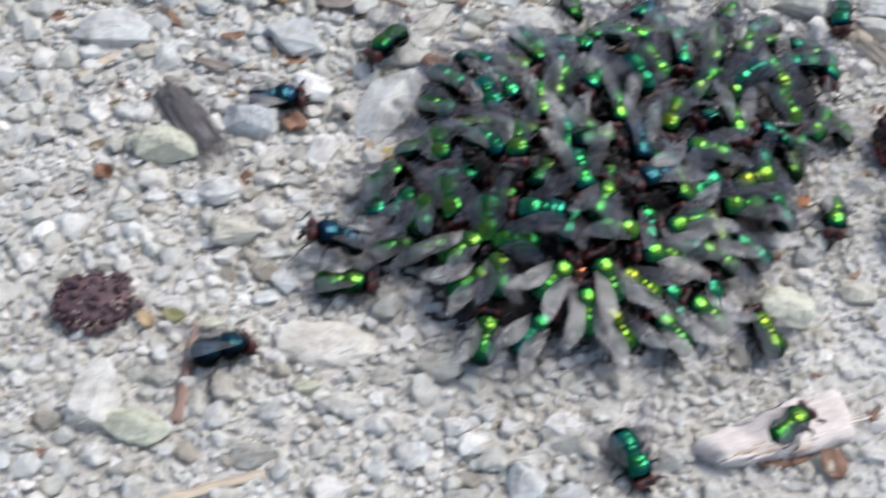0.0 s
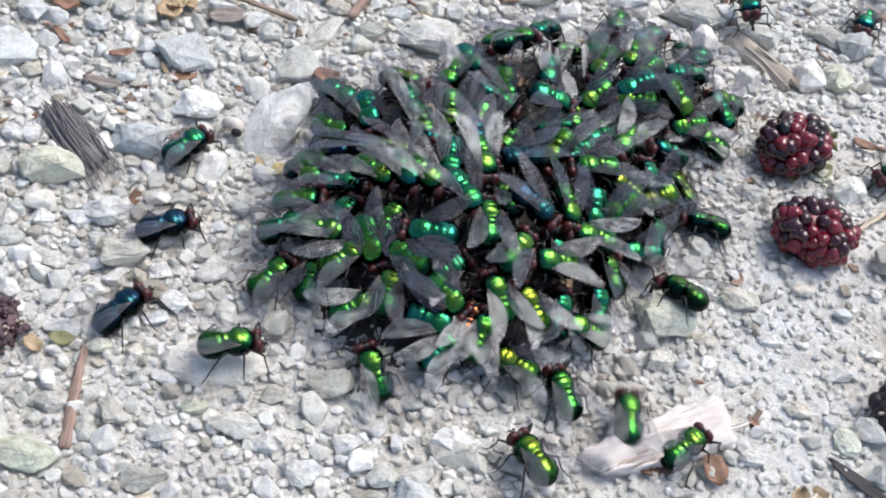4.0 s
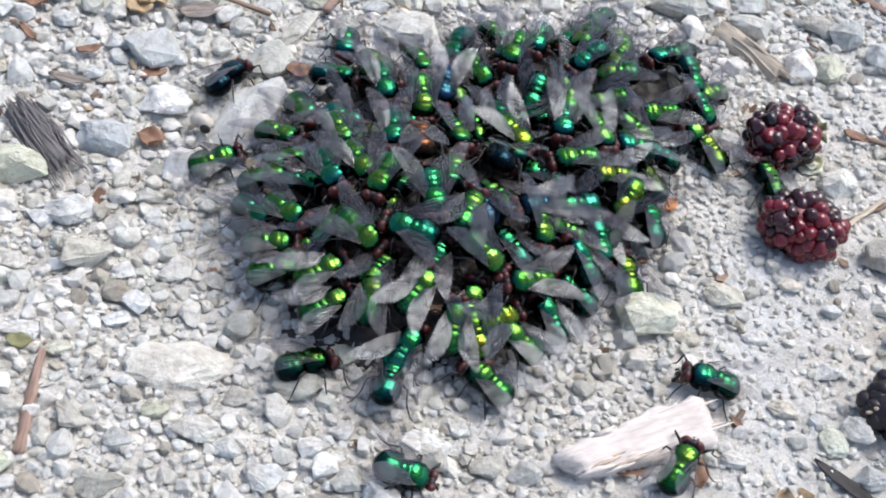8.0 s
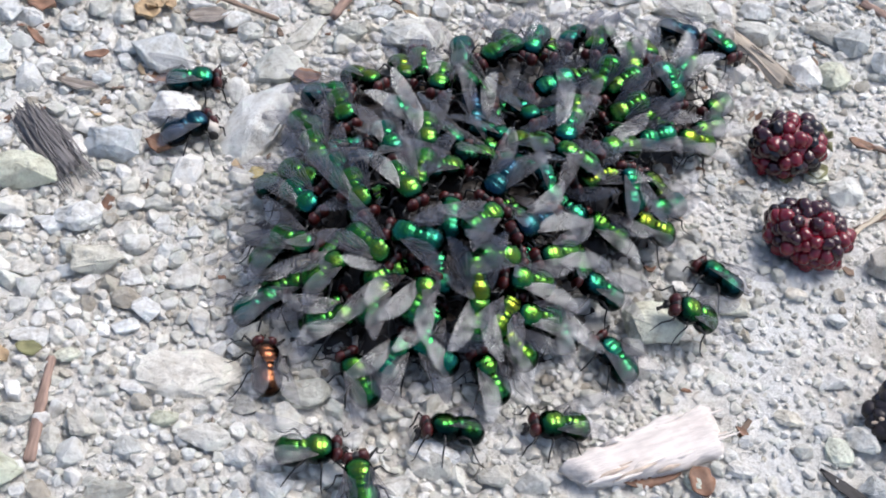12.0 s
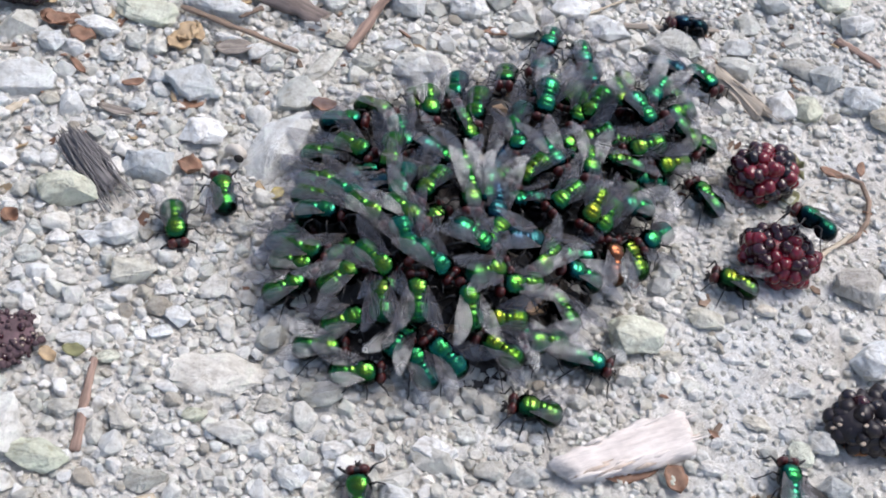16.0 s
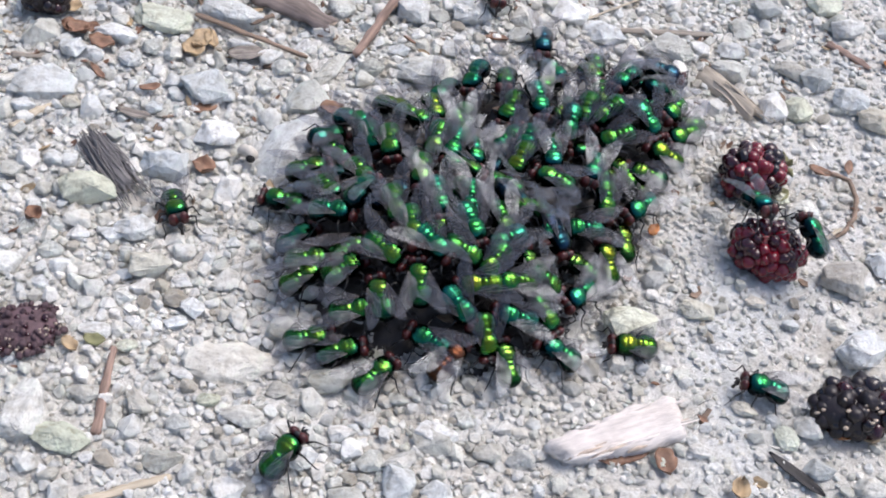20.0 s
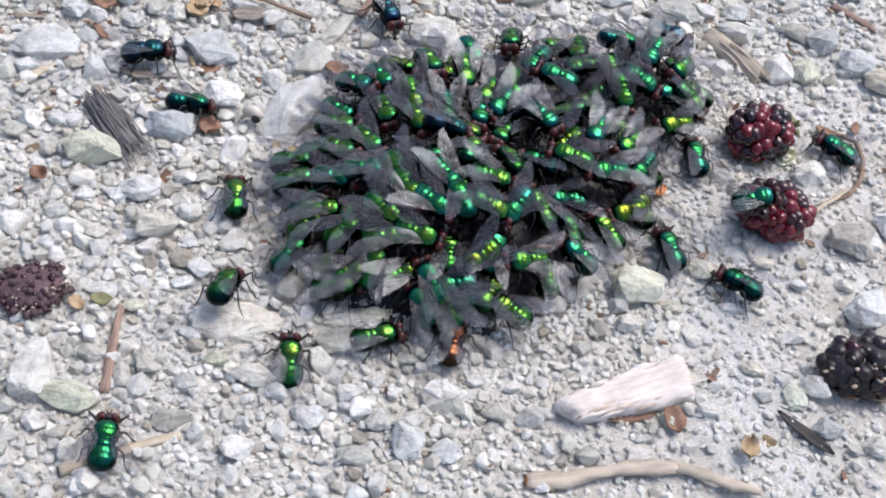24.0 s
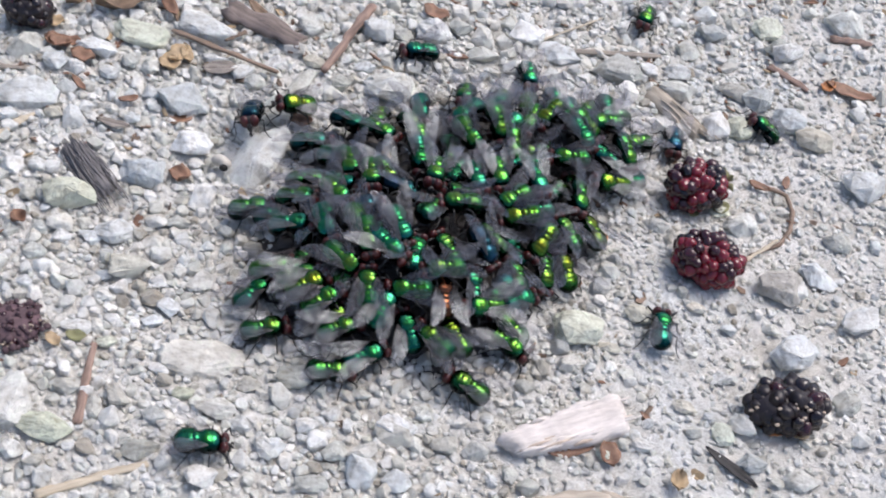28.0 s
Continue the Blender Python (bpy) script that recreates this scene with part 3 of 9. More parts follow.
# ---- sticks, bark and dry scraps ----
def stick(name, ends, width, mat, label, category="twig", bends=5, flat=0.8, wobble=0.12, lift=0.4, taper=0.75, end_mat=None, seed=1, ragged=0.34):
    """A weathered stick between two places on the ground: an uneven tapered rod with a split end. ends: (x, y) twice, in millimetres."""
    rng = random.Random(seed)
    (x0, y0), (x1, y1) = ends
    length = math.hypot(x1 - x0, y1 - y0)
    bm = bmesh.new()
    rings, sides = [], 9
    count = max(bends * 5, 16)
    for i in range(count + 1):
        u = i / count
        r = width / 2 * (1 - (1 - taper) * u) * (1 + ragged * noise.noise((u * 7, seed * 3.1, 0.5)))
        if i in (0, count):
            r *= 0.8
        cy = wobble * width * 2 * noise.noise((u * 3.0, seed * 1.7, 2.2))
        cz = wobble * width * noise.noise((u * 3.0, seed * 1.7, 8.2))
        ring = []
        for k in range(sides):
            a = 2 * math.pi * k / sides
            rr = r * (1 + ragged * noise.noise((u * 9, math.cos(a) * 2 + seed, math.sin(a) * 2)))
            jag = rng.uniform(-0.5, 0.5) * width * 0.35 if i in (0, count) else 0
            ring.append(bm.verts.new(((u * length + jag) * MM, (cy + rr * math.cos(a)) * MM, (cz + rr * flat * math.sin(a)) * MM)))
        rings.append(ring)
    for a, b in zip(rings, rings[1:]):
        for k in range(sides):
            bm.faces.new((a[k], b[k], b[(k + 1) % sides], a[(k + 1) % sides]))
    caps = [bm.faces.new(rings[0]), bm.faces.new(rings[-1][::-1])]
    if end_mat:
        for f in caps:
            f.material_index = 1
    mats = (mat, end_mat) if end_mat else (mat,)
    ob = new(name, mesh_of(name, bm, *mats, smooth=True))
    z = relief(x0, y0) + width * flat * 0.5 * 0.7 + lift
    ob.matrix_basis = pose(x0 * MM, y0 * MM, z * MM, 0, 0, math.degrees(math.atan2(y1 - y0, x1 - x0)))
    return tagged(ob, label, category)


def fibrous(name, ends, width, mat, label, strands=16, seed=4):
    """A piece of bark that frays into strands: each strand a thin rod of its own length, grown into one slab."""
    rng = random.Random(seed)
    (x0, y0), (x1, y1) = ends
    length = math.hypot(x1 - x0, y1 - y0)
    for k in range(6):
        STONES.append((x0 + (x1 - x0) * k / 5, y0 + (y1 - y0) * k / 5, width * 0.5))
    root = empty(name, pose(x0 * MM, y0 * MM, (relief(x0, y0) + 0.5) * MM, 0, 0, math.degrees(math.atan2(y1 - y0, x1 - x0))))
    bm = bmesh.new()
    n = 10
    grid = []
    for i in range(n + 1):
        u = i / n
        row = []
        for j in range(9):
            v = j / 8 * 2 - 1
            w = width / 2 * (0.75 + 0.25 * math.sin(math.pi * min(1, u + 0.2))) * (1 + 0.15 * noise.noise((u * 5, v, seed)))
            row.append((u * length * 0.86 + (0 if 0 < i < n else rng.uniform(-0.1, 0.12) * length * 0.5), v * w, 1.9 * (1 - v * v) + 0.35 * noise.noise((u * 4, v * 6, seed)) ))
        grid.append(row)
    top = [[bm.verts.new((x * MM, y * MM, z * MM)) for x, y, z in row] for row in grid]
    low = [[bm.verts.new((x * MM, y * MM, -0.5 * MM)) for x, y, z in row] for row in grid]
    for i in range(n):
        for j in range(8):
            bm.faces.new((top[i][j], top[i + 1][j], top[i + 1][j + 1], top[i][j + 1]))
        bm.faces.new((top[i][0], low[i][0], low[i + 1][0], top[i + 1][0]))
        bm.faces.new((top[i][8], top[i + 1][8], low[i + 1][8], low[i][8]))
    for j in range(8):
        bm.faces.new((top[0][j], top[0][j + 1], low[0][j + 1], low[0][j]))
        bm.faces.new((top[n][j], low[n][j], low[n][j + 1], top[n][j + 1]))
    part("slab", bm, mat, root)
    thin = 1.0 if strands < 12 else 0.55
    for k in range(strands):
        v = (k + 0.5) / strands * 2 - 1
        y = v * width / 2 * 0.95
        a, b = rng.uniform(-0.12, 0.35) * length, rng.uniform(0.7, 1.18) * length
        z = 2.0 * (1 - v * v) + rng.uniform(-0.15, 0.35)
        bow = rng.uniform(-0.9, 0.9)
        line = [(a + (b - a) * q, y * (1 + 0.3 * q) + bow * math.sin(math.pi * q) + rng.uniform(-0.2, 0.2), z * (1 - 0.5 * q * q) + 0.2 * math.sin(5 * q + k)) for q in (0, 0.25, 0.5, 0.75, 1)]
        bm = bmesh.new()
        tube(bm, line, [0.14 * thin, 0.24 * thin, 0.24 * thin, 0.18 * thin, 0.05], 5)
        part("strand", bm, mat, root)
    return tagged(root, label, "bark")


def scrap(name, x, y, lx, ly, turn, mat, label, category="leaf", curl=0.24, seed=2, thick=0.2, lift=1.0, tilt=0, point=1.0):
    """A curled dry leaf or husk with a thickness, lying on the gravel."""
    STONES.append((x, y, min(lx, ly) * 0.55))
    bm = bmesh.new()
    n, mrows = 9, 5
    lay = []
    for side in (0, 1):
        rows = []
        for i in range(n + 1):
            u = i / n * 2 - 1
            half = ly / 2 * max(0.06, (1 - abs(u) ** (1.6 + point)) ** 0.8)
            row = []
            for j in range(mrows):
                v = j / (mrows - 1) * 2 - 1
                edge = 1 + 0.18 * noise.noise((u * 4, v * 3, seed * 2.3))
                z = curl * ly * (v * v * 0.55 + 0.5 * u * u * 0.8) + 0.25 * ly * noise.noise((u * 1.7, v * 1.3, seed * 5.7)) - side * thick
                row.append(bm.verts.new((u * lx / 2 * MM, v * half * edge * MM, z * MM)))
            rows.append(row)
        lay.append(rows)
    a, b = lay
    for i in range(n):
        for j in range(mrows - 1):
            bm.faces.new((a[i][j], a[i + 1][j], a[i + 1][j + 1], a[i][j + 1]))
            bm.faces.new((b[i][j], b[i][j + 1], b[i + 1][j + 1], b[i + 1][j]))
        bm.faces.new((a[i][0], b[i][0], b[i + 1][0], a[i + 1][0]))
        bm.faces.new((a[i][-1], a[i + 1][-1], b[i + 1][-1], b[i][-1]))
    for j in range(mrows - 1):
        bm.faces.new((a[0][j], a[0][j + 1], b[0][j + 1], b[0][j]))
        bm.faces.new((a[n][j], b[n][j], b[n][j + 1], a[n][j + 1]))
    ob = new(name, mesh_of(name, bm, mat, smooth=True))
    ob.matrix_basis = pose(x * MM, y * MM, (relief(x, y) + lift + 0.3) * MM, tilt, 0, turn)
    return tagged(ob, label, category)


def wood_chip(a, b, w0, w1, thick, label, seed):
    """A flat split piece of wood that widens from a to b, with a stepped narrow end, worn edges and pitted faces."""
    length = math.hypot(b[0] - a[0], b[1] - a[1])
    for k in range(8):
        STONES.append((a[0] + (b[0] - a[0]) * k / 7, a[1] + (b[1] - a[1]) * k / 7, w0 * 0.5 + (w1 - w0) * k / 16))
    bm = bmesh.new()
    n, sides = 34, 22
    rings = []
    for i in range(n + 1):
        u = i / n
        w = (w0 + (w1 - w0) * min(1.0, u * 1.5)) / 2 * (0.9 + 0.22 * noise.noise((u * 4, seed, 1.0)))
        end = min(1.0, (u + 0.012) * 14, (1.012 - u) * 14) ** 0.5
        ring = []
        for k in range(sides):
            t = 2 * math.pi * k / sides
            c, s = math.cos(t), math.sin(t)
            r = (abs(c) ** 5 + abs(s) ** 5) ** (-1 / 5)
            pit = 0.36 * noise.noise((u * length * 0.5, c * 4, s * 3 + seed)) + 0.3 * noise.noise((u * length * 1.3, c * 9, s * 6))
            skew = 0.09 * length * (c * 0.9 + 0.5 * noise.noise((c * 2.5, seed, u * 2))) * (2 * u - 1)
            ring.append(bm.verts.new((((u * length) + skew * (0.3 if u > 0.5 else 1.0)) * MM, (c * r * w * (0.75 + 0.25 * end) + pit) * MM, (s * r * thick / 2 * end + pit * 0.8 + 0.5 * c) * MM)))
        rings.append(ring)
    for p, q in zip(rings, rings[1:]):
        for k in range(sides):
            bm.faces.new((p[k], q[k], q[(k + 1) % sides], p[(k + 1) % sides]))
    bm.faces.new(rings[0])
    bm.faces.new(rings[-1][::-1])
    bmesh.ops.recalc_face_normals(bm, faces=bm.faces)
    root = empty("wood_chip", pose(a[0] * MM, a[1] * MM, (relief(*a) + thick * 0.36) * MM, 4, 0, math.degrees(math.atan2(b[1] - a[1], b[0] - a[0]))))
    part("slab", bm, WOOD["pink"], root)
    rng = random.Random(seed)
    for k in range(26):
        side = rng.choice((-1, 1))
        u0 = rng.uniform(0.0, 0.8)
        u1 = u0 + rng.uniform(0.12, 0.34)
        w = (w0 + (w1 - w0) * min(1.0, u0 * 1.5)) / 2
        y, z = side * w * rng.uniform(0.2, 0.98), thick * rng.uniform(0.3, 0.5)
        bm = bmesh.new()
        tube(bm, [(u0 * length, y, z * 0.6), ((u0 + u1) / 2 * length, y * 1.02, z), (u1 * length, y * rng.uniform(0.9, 1.15), z * rng.uniform(0.7, 1.25))], [0.16, rng.uniform(0.2, 0.42), 0.08], 5)
        part("splinter", bm, WOOD["pink"] if k % 5 else WOOD["end"], root)
    return tagged(root, label, "wood")


def tendril(line):
    """A dry curled stalk lying on the gravel."""
    bm = bmesh.new()
    tube(bm, [(x, y, relief(x, y) + 0.9 + 0.8 * math.sin(i * 0.9)) for i, (x, y) in enumerate(line)], [0.35] + [0.5] * (len(line) - 2) + [0.4], 7)
    ob = new("tendril", mesh_of("tendril", bm, WOOD["brown"], smooth=True))
    return tagged(ob, "curled dry brown stalk on the gravel", "tendril")


wood_chip((15.8, -44.4), (37.0, -34.7), 4.7, 8.2, 4.2, "pale pinkish weathered wood chip on the dust", 3)
stick("twig", ((-55.1, -48.3), (-54.9, -32.0)), 1.6, WOOD["red"], "straight reddish-brown twig lying on gravel", seed=5, wobble=0.05)
stick("twig", ((-51.9, 47.0), (-29.7, 38.8)), 1.4, WOOD["brown"], "thin brown forked twig across the gravel", seed=6, lift=1.8, wobble=0.2)
stick("twig", ((-37.2, 49.1), (-41.2, 45.7)), 1.1, WOOD["brown"], "short side shoot of a brown twig", seed=16, lift=1.8)
stick("twig", ((-11.1, 64.9), (-20.7, 41.9)), 2.3, WOOD["red"], "reddish-brown stick resting on small stones", seed=7, lift=1.5, wobble=0.06)
stick("bark_strip", ((-41.3, 57.5), (-25.4, 48.9)), 5.7, WOOD["bark"], "thick grey-brown bark piece with a pale broken end", flat=0.5, seed=8, end_mat=WOOD["end"], lift=0.8, category="bark", taper=0.9)
stick("twig", ((-83.8, 31.1), (-77.0, 31.9)), 1.3, WOOD["grey"], "short grey twig between the stones", seed=9)
stick("twig", ((-80.1, 12.8), (-74.6, 19.3)), 1.7, WOOD["straw"], "pale dry twig on the dust", seed=10)
stick("twig", ((-59.2, -61.4), (-43.2, -53.8)), 1.8, WOOD["straw"], "pale dry stem bedded in gravel", seed=11, wobble=0.1)
stick("straw", ((26.8, 63.1), (41.9, 74.4)), 0.6, WOOD["straw"], "thin dry straw on the pebbles", seed=12, lift=1.2, category="straw")
stick("twig", ((33.6, 61.3), (54.9, 64.2)), 1.4, WOOD["grey"], "thin grey-brown twig on the gravel", seed=13)
stick("chip", ((81.2, 67.3), (89.8, 61.0)), 1.9, WOOD["red"], "thin brown splinter of bark", seed=14, category="splinter")
stick("twig", ((99.2, 80.7), (109.4, 80.9)), 2.0, WOOD["red"], "short brown twig beside a white stone", seed=15)
stick("twig", ((65.3, 5.2), (73.8, 12.4)), 1.0, WOOD["straw"], "dry stalk end beside the blackberry", seed=17, lift=0.8)
stick("twig", ((-7.9, 65.6), (-12.1, 52.7)), 0.9, WOOD["straw"], "thin dry stem among the stones", seed=18)
stick("twig", ((-54.1, 58.9), (-50.9, 50.5)), 1.2, WOOD["brown"], "brown stem at a crushed berry", seed=19)
stick("twig", ((9.0, -56.6), (32.8, -51.5)), 3.0, WOOD["curl"], "long pale tan stick with broken orange ends half bedded in gravel", seed=21, wobble=0.22, flat=0.6, ragged=0.6, end_mat=LEAF["orange"])
stick("twig", ((31.6, -51.5), (46.1, -55.2)), 2.0, WOOD["curl"], "pale dry stem at the end of a stick", seed=22)
fibrous("frayed_bark", ((51.9, 52.0), (62.7, 39.5)), 5.4, WOOD["curl"], "tan curl of peeled bark with a split end", 6, 4)
fibrous("fibrous_wood", ((-66.1, 12.0), (-56.8, 0.1)), 5.4, WOOD["char"], "dark grey fibrous scrap of rotten wood", 64, 9)
scrap("dry_leaf", -73.6, 39.6, 5.6, 4.0, -10, LEAF["rust"], "curled reddish-brown dry leaf between stones", seed=2)
scrap("dry_leaf", -68.2, 36.1, 5.2, 3.4, -15, LEAF["rust"], "curled reddish-brown dry leaf between stones", seed=3)
scrap("dry_leaf", -50.1, 41.0, 5.2, 3.7, 60, LEAF["tan"], "torn tan dry husk among stones", seed=4)
scrap("seed_husk", -41.4, 38.7, 7.5, 3.4, 14, LEAF["husk"], "striped grey and straw seed husk", seed=5, category="husk")
scrap("seed_husk", -59.7, 19.1, 6.6, 2.1, -8, LEAF["husk"], "striped grey seed husk on the dust", seed=6, category="husk", curl=0.2)
scrap("dry_leaf", -47.5, 24.3, 6.0, 2.6, 30, LEAF["rust"], "brown dry leaf under a bluish stone", seed=7, lift=0.1)
scrap("dry_leaf", -24.2, 27.2, 4.6, 3.1, 10, LEAF["rust"], "brown dry leaf among the pebbles", seed=8)
scrap("dry_leaf", -57.8, 26.2, 4.0, 1.8, 20, LEAF["rust"], "small brown leaf scrap", seed=9)
scrap("dry_leaf", -72.2, -7.1, 3.0, 3.0, 40, LEAF["rust"], "small dark red-brown fruit scrap", seed=10, curl=0.6)
scrap("dry_leaf", -67.7, 28.6, 4.9, 1.4, -50, LEAF["rust"], "narrow brown leaf scrap", seed=11)
scrap("leaf_scrap", -61.6, -32.6, 3.3, 2.1, -40, LEAF["tan"], "yellow-brown leaf scrap beside a crushed berry", seed=12)
scrap("leaf_scrap", -58.1, -31.0, 3.5, 2.2, 0, LEAF["green"], "olive green leaf scrap", seed=13)
scrap("dry_leaf", 27.1, -42.4, 10.2, 3.1, 20, LEAF["rust"], "rust-brown dry leaf under a wood chip", seed=14, lift=0.1)
scrap("dry_leaf", 33.6, -43.3, 4.7, 3.5, -70, LEAF["rust"], "rust-brown dry leaf beside a wood chip", seed=15)
scrap("dry_leaf", 55.9, -42.9, 11.1, 2.1, -42, LEAF["dark"], "narrow blackish dry leaf on the dust", seed=16, lift=0.4)
scrap("petal", -30.8, 5.1, 3.4, 2.1, 60, LEAF["yellow"], "small yellowed petal at the heap edge", seed=17, category="petal")
scrap("leaf_scrap", 62.5, 19.0, 4.3, 2.8, 30, LEAF["green"], "pale green sepal scrap by the berries", seed=18)
scrap("leaf_scrap", 56.3, 16.5, 2.5, 2.3, 90, LEAF["green"], "small yellow-green sepal scrap", seed=19)
scrap("fruit_scrap", 45.3, -47.7, 4.1, 3.1, 80, LEAF["tan"], "tan fruit scrap on the dust", seed=20, category="scrap", curl=0.7)
scrap("fruit_scrap", 65.0, -34.1, 4.4, 2.9, -10, LEAF["orange"], "orange-brown pulp scrap under an old berry", seed=21, category="scrap")
scrap("fruit_scrap", 70.3, -34.3, 3.8, 2.7, 30, LEAF["tan"], "tan pulp scrap under an old berry", seed=22, category="scrap")
scrap("dry_leaf", 99.5, 61.5, 11.8, 3.8, -20, LEAF["rust"], "dull brown dry leaf among pale stones", seed=23)
scrap("dry_leaf", 94.4, 62.3, 4.4, 2.9, 40, LEAF["orange"], "small orange-brown leaf scrap", seed=24)
scrap("dry_leaf", 72.2, 27.1, 4.8, 2.1, -20, LEAF["rust"], "dry brown leaf tip on a tendril", seed=25)
scrap("dry_leaf", 78.5, 29.2, 4.1, 1.7, 70, LEAF["rust"], "dry brown leaf tip on a tendril", seed=26)
scrap("dry_leaf", 36.2, 5.8, 3.1, 1.9, 60, LEAF["orange"], "small orange-brown scrap at the heap", seed=27)
scrap("dry_leaf", 3.1, 66.8, 6.5, 3.9, -30, LEAF["rust"], "brown dry leaf between stones", seed=28)
scrap("dry_leaf", -45.8, 8.9, 3.8, 4.2, 80, LEAF["rust"], "brown dry leaf scrap by a stone", seed=29)
scrap("dry_leaf", -51.4, 38.1, 4.5, 4.5, 60, LEAF["tan"], "torn tan husk among stones", seed=30)
scrap("dry_leaf", -62.8, 54.2, 12.2, 6.7, 25, LEAF["umber"], "large curled brown dry leaf between the stones", seed=41, curl=0.5, lift=1.5)
scrap("dry_leaf", -53.7, 55.2, 7.9, 2.7, -62, LEAF["rust"], "narrow rust-brown leaf leaning between stones", seed=42, lift=2.0, tilt=20)
scrap("dry_leaf", -48.9, 69.9, 9.5, 4.7, 20, LEAF["umber"], "dark brown torn leaf beside a stone", seed=43, lift=1.2)
scrap("dry_leaf", -72.4, 40.1, 6.3, 3.2, 5, LEAF["rust"], "rust-brown dry leaf between pale stones", seed=44, lift=0.8)
scrap("dry_leaf", -72.7, 53.3, 5.5, 3.3, 60, LEAF["umber"], "curled brown dry leaf by a berry", seed=45, curl=0.6, lift=1)
scrap("dry_leaf", -58.9, 65.6, 6.9, 3.9, -20, LEAF["rust"], "crumpled rust-brown dry leaf among stones", seed=46, lift=1)
scrap("dry_leaf", -68.9, 63.2, 6.3, 3.4, 40, LEAF["tan"], "torn tan dry leaf among stones", seed=47, lift=1)
scrap("dry_leaf", -48.4, 41.7, 5.5, 2.4, -70, LEAF["tan"], "tan husk scrap between stones", seed=48, lift=1)
scrap("dry_leaf", -35.2, 58.4, 8.2, 2.3, -50, LEAF["umber"], "brown bark flake beside a log of bark", seed=49, lift=1)
scrap("dry_leaf", -75.6, 45.7, 4.3, 3.2, 0, LEAF["tan"], "pale tan leaf scrap by a berry", seed=50, lift=0.8)
tendril([(71.3, 26.8), (75.3, 26.9), (78.0, 25.6), (78.8, 21.4), (77.6, 16.5), (74.6, 12.3), (70.5, 9.8), (67.1, 7.4)])


def snail_shell(x, y, r):
    """A tiny bleached shell lying on its side: whorls on a spiral and a near-black ball for the shade in its round
    mouth.
    """
    STONES.append((x, y, r * 1.1))
    root = empty("snail_shell", pose(x * MM, y * MM, (relief(x, y) + r * 0.95) * MM, 0, 0, -10))
    bm = bmesh.new()
    pts, rad = [], []
    for i in range(30):
        a = i / 29 * 4.4 * math.pi
        k = math.exp(-a * 0.13)
        pts.append((r * 0.55 * k * math.cos(a), r * (0.9 - 0.9 * k) + 0.01, r * 0.55 * k * math.sin(a)))
        rad.append(r * 0.5 * k)
    tube(bm, pts, rad, 10)
    part("whorl", bm, SHELL, root)
    bm = bmesh.new()
    ball(bm, (r * 0.5, -0.36 * r, 0.16 * r), (r * 0.36, r * 0.22, r * 0.36), 14, 10)
    part("mouth", bm, MOUTH_SHADE, root, "dark ball for the shaded shell opening")
    return tagged(root, "tiny bleached snail shell with a dark mouth", "snail shell")


snail_shell(-38.9, 12.1, 2.4)


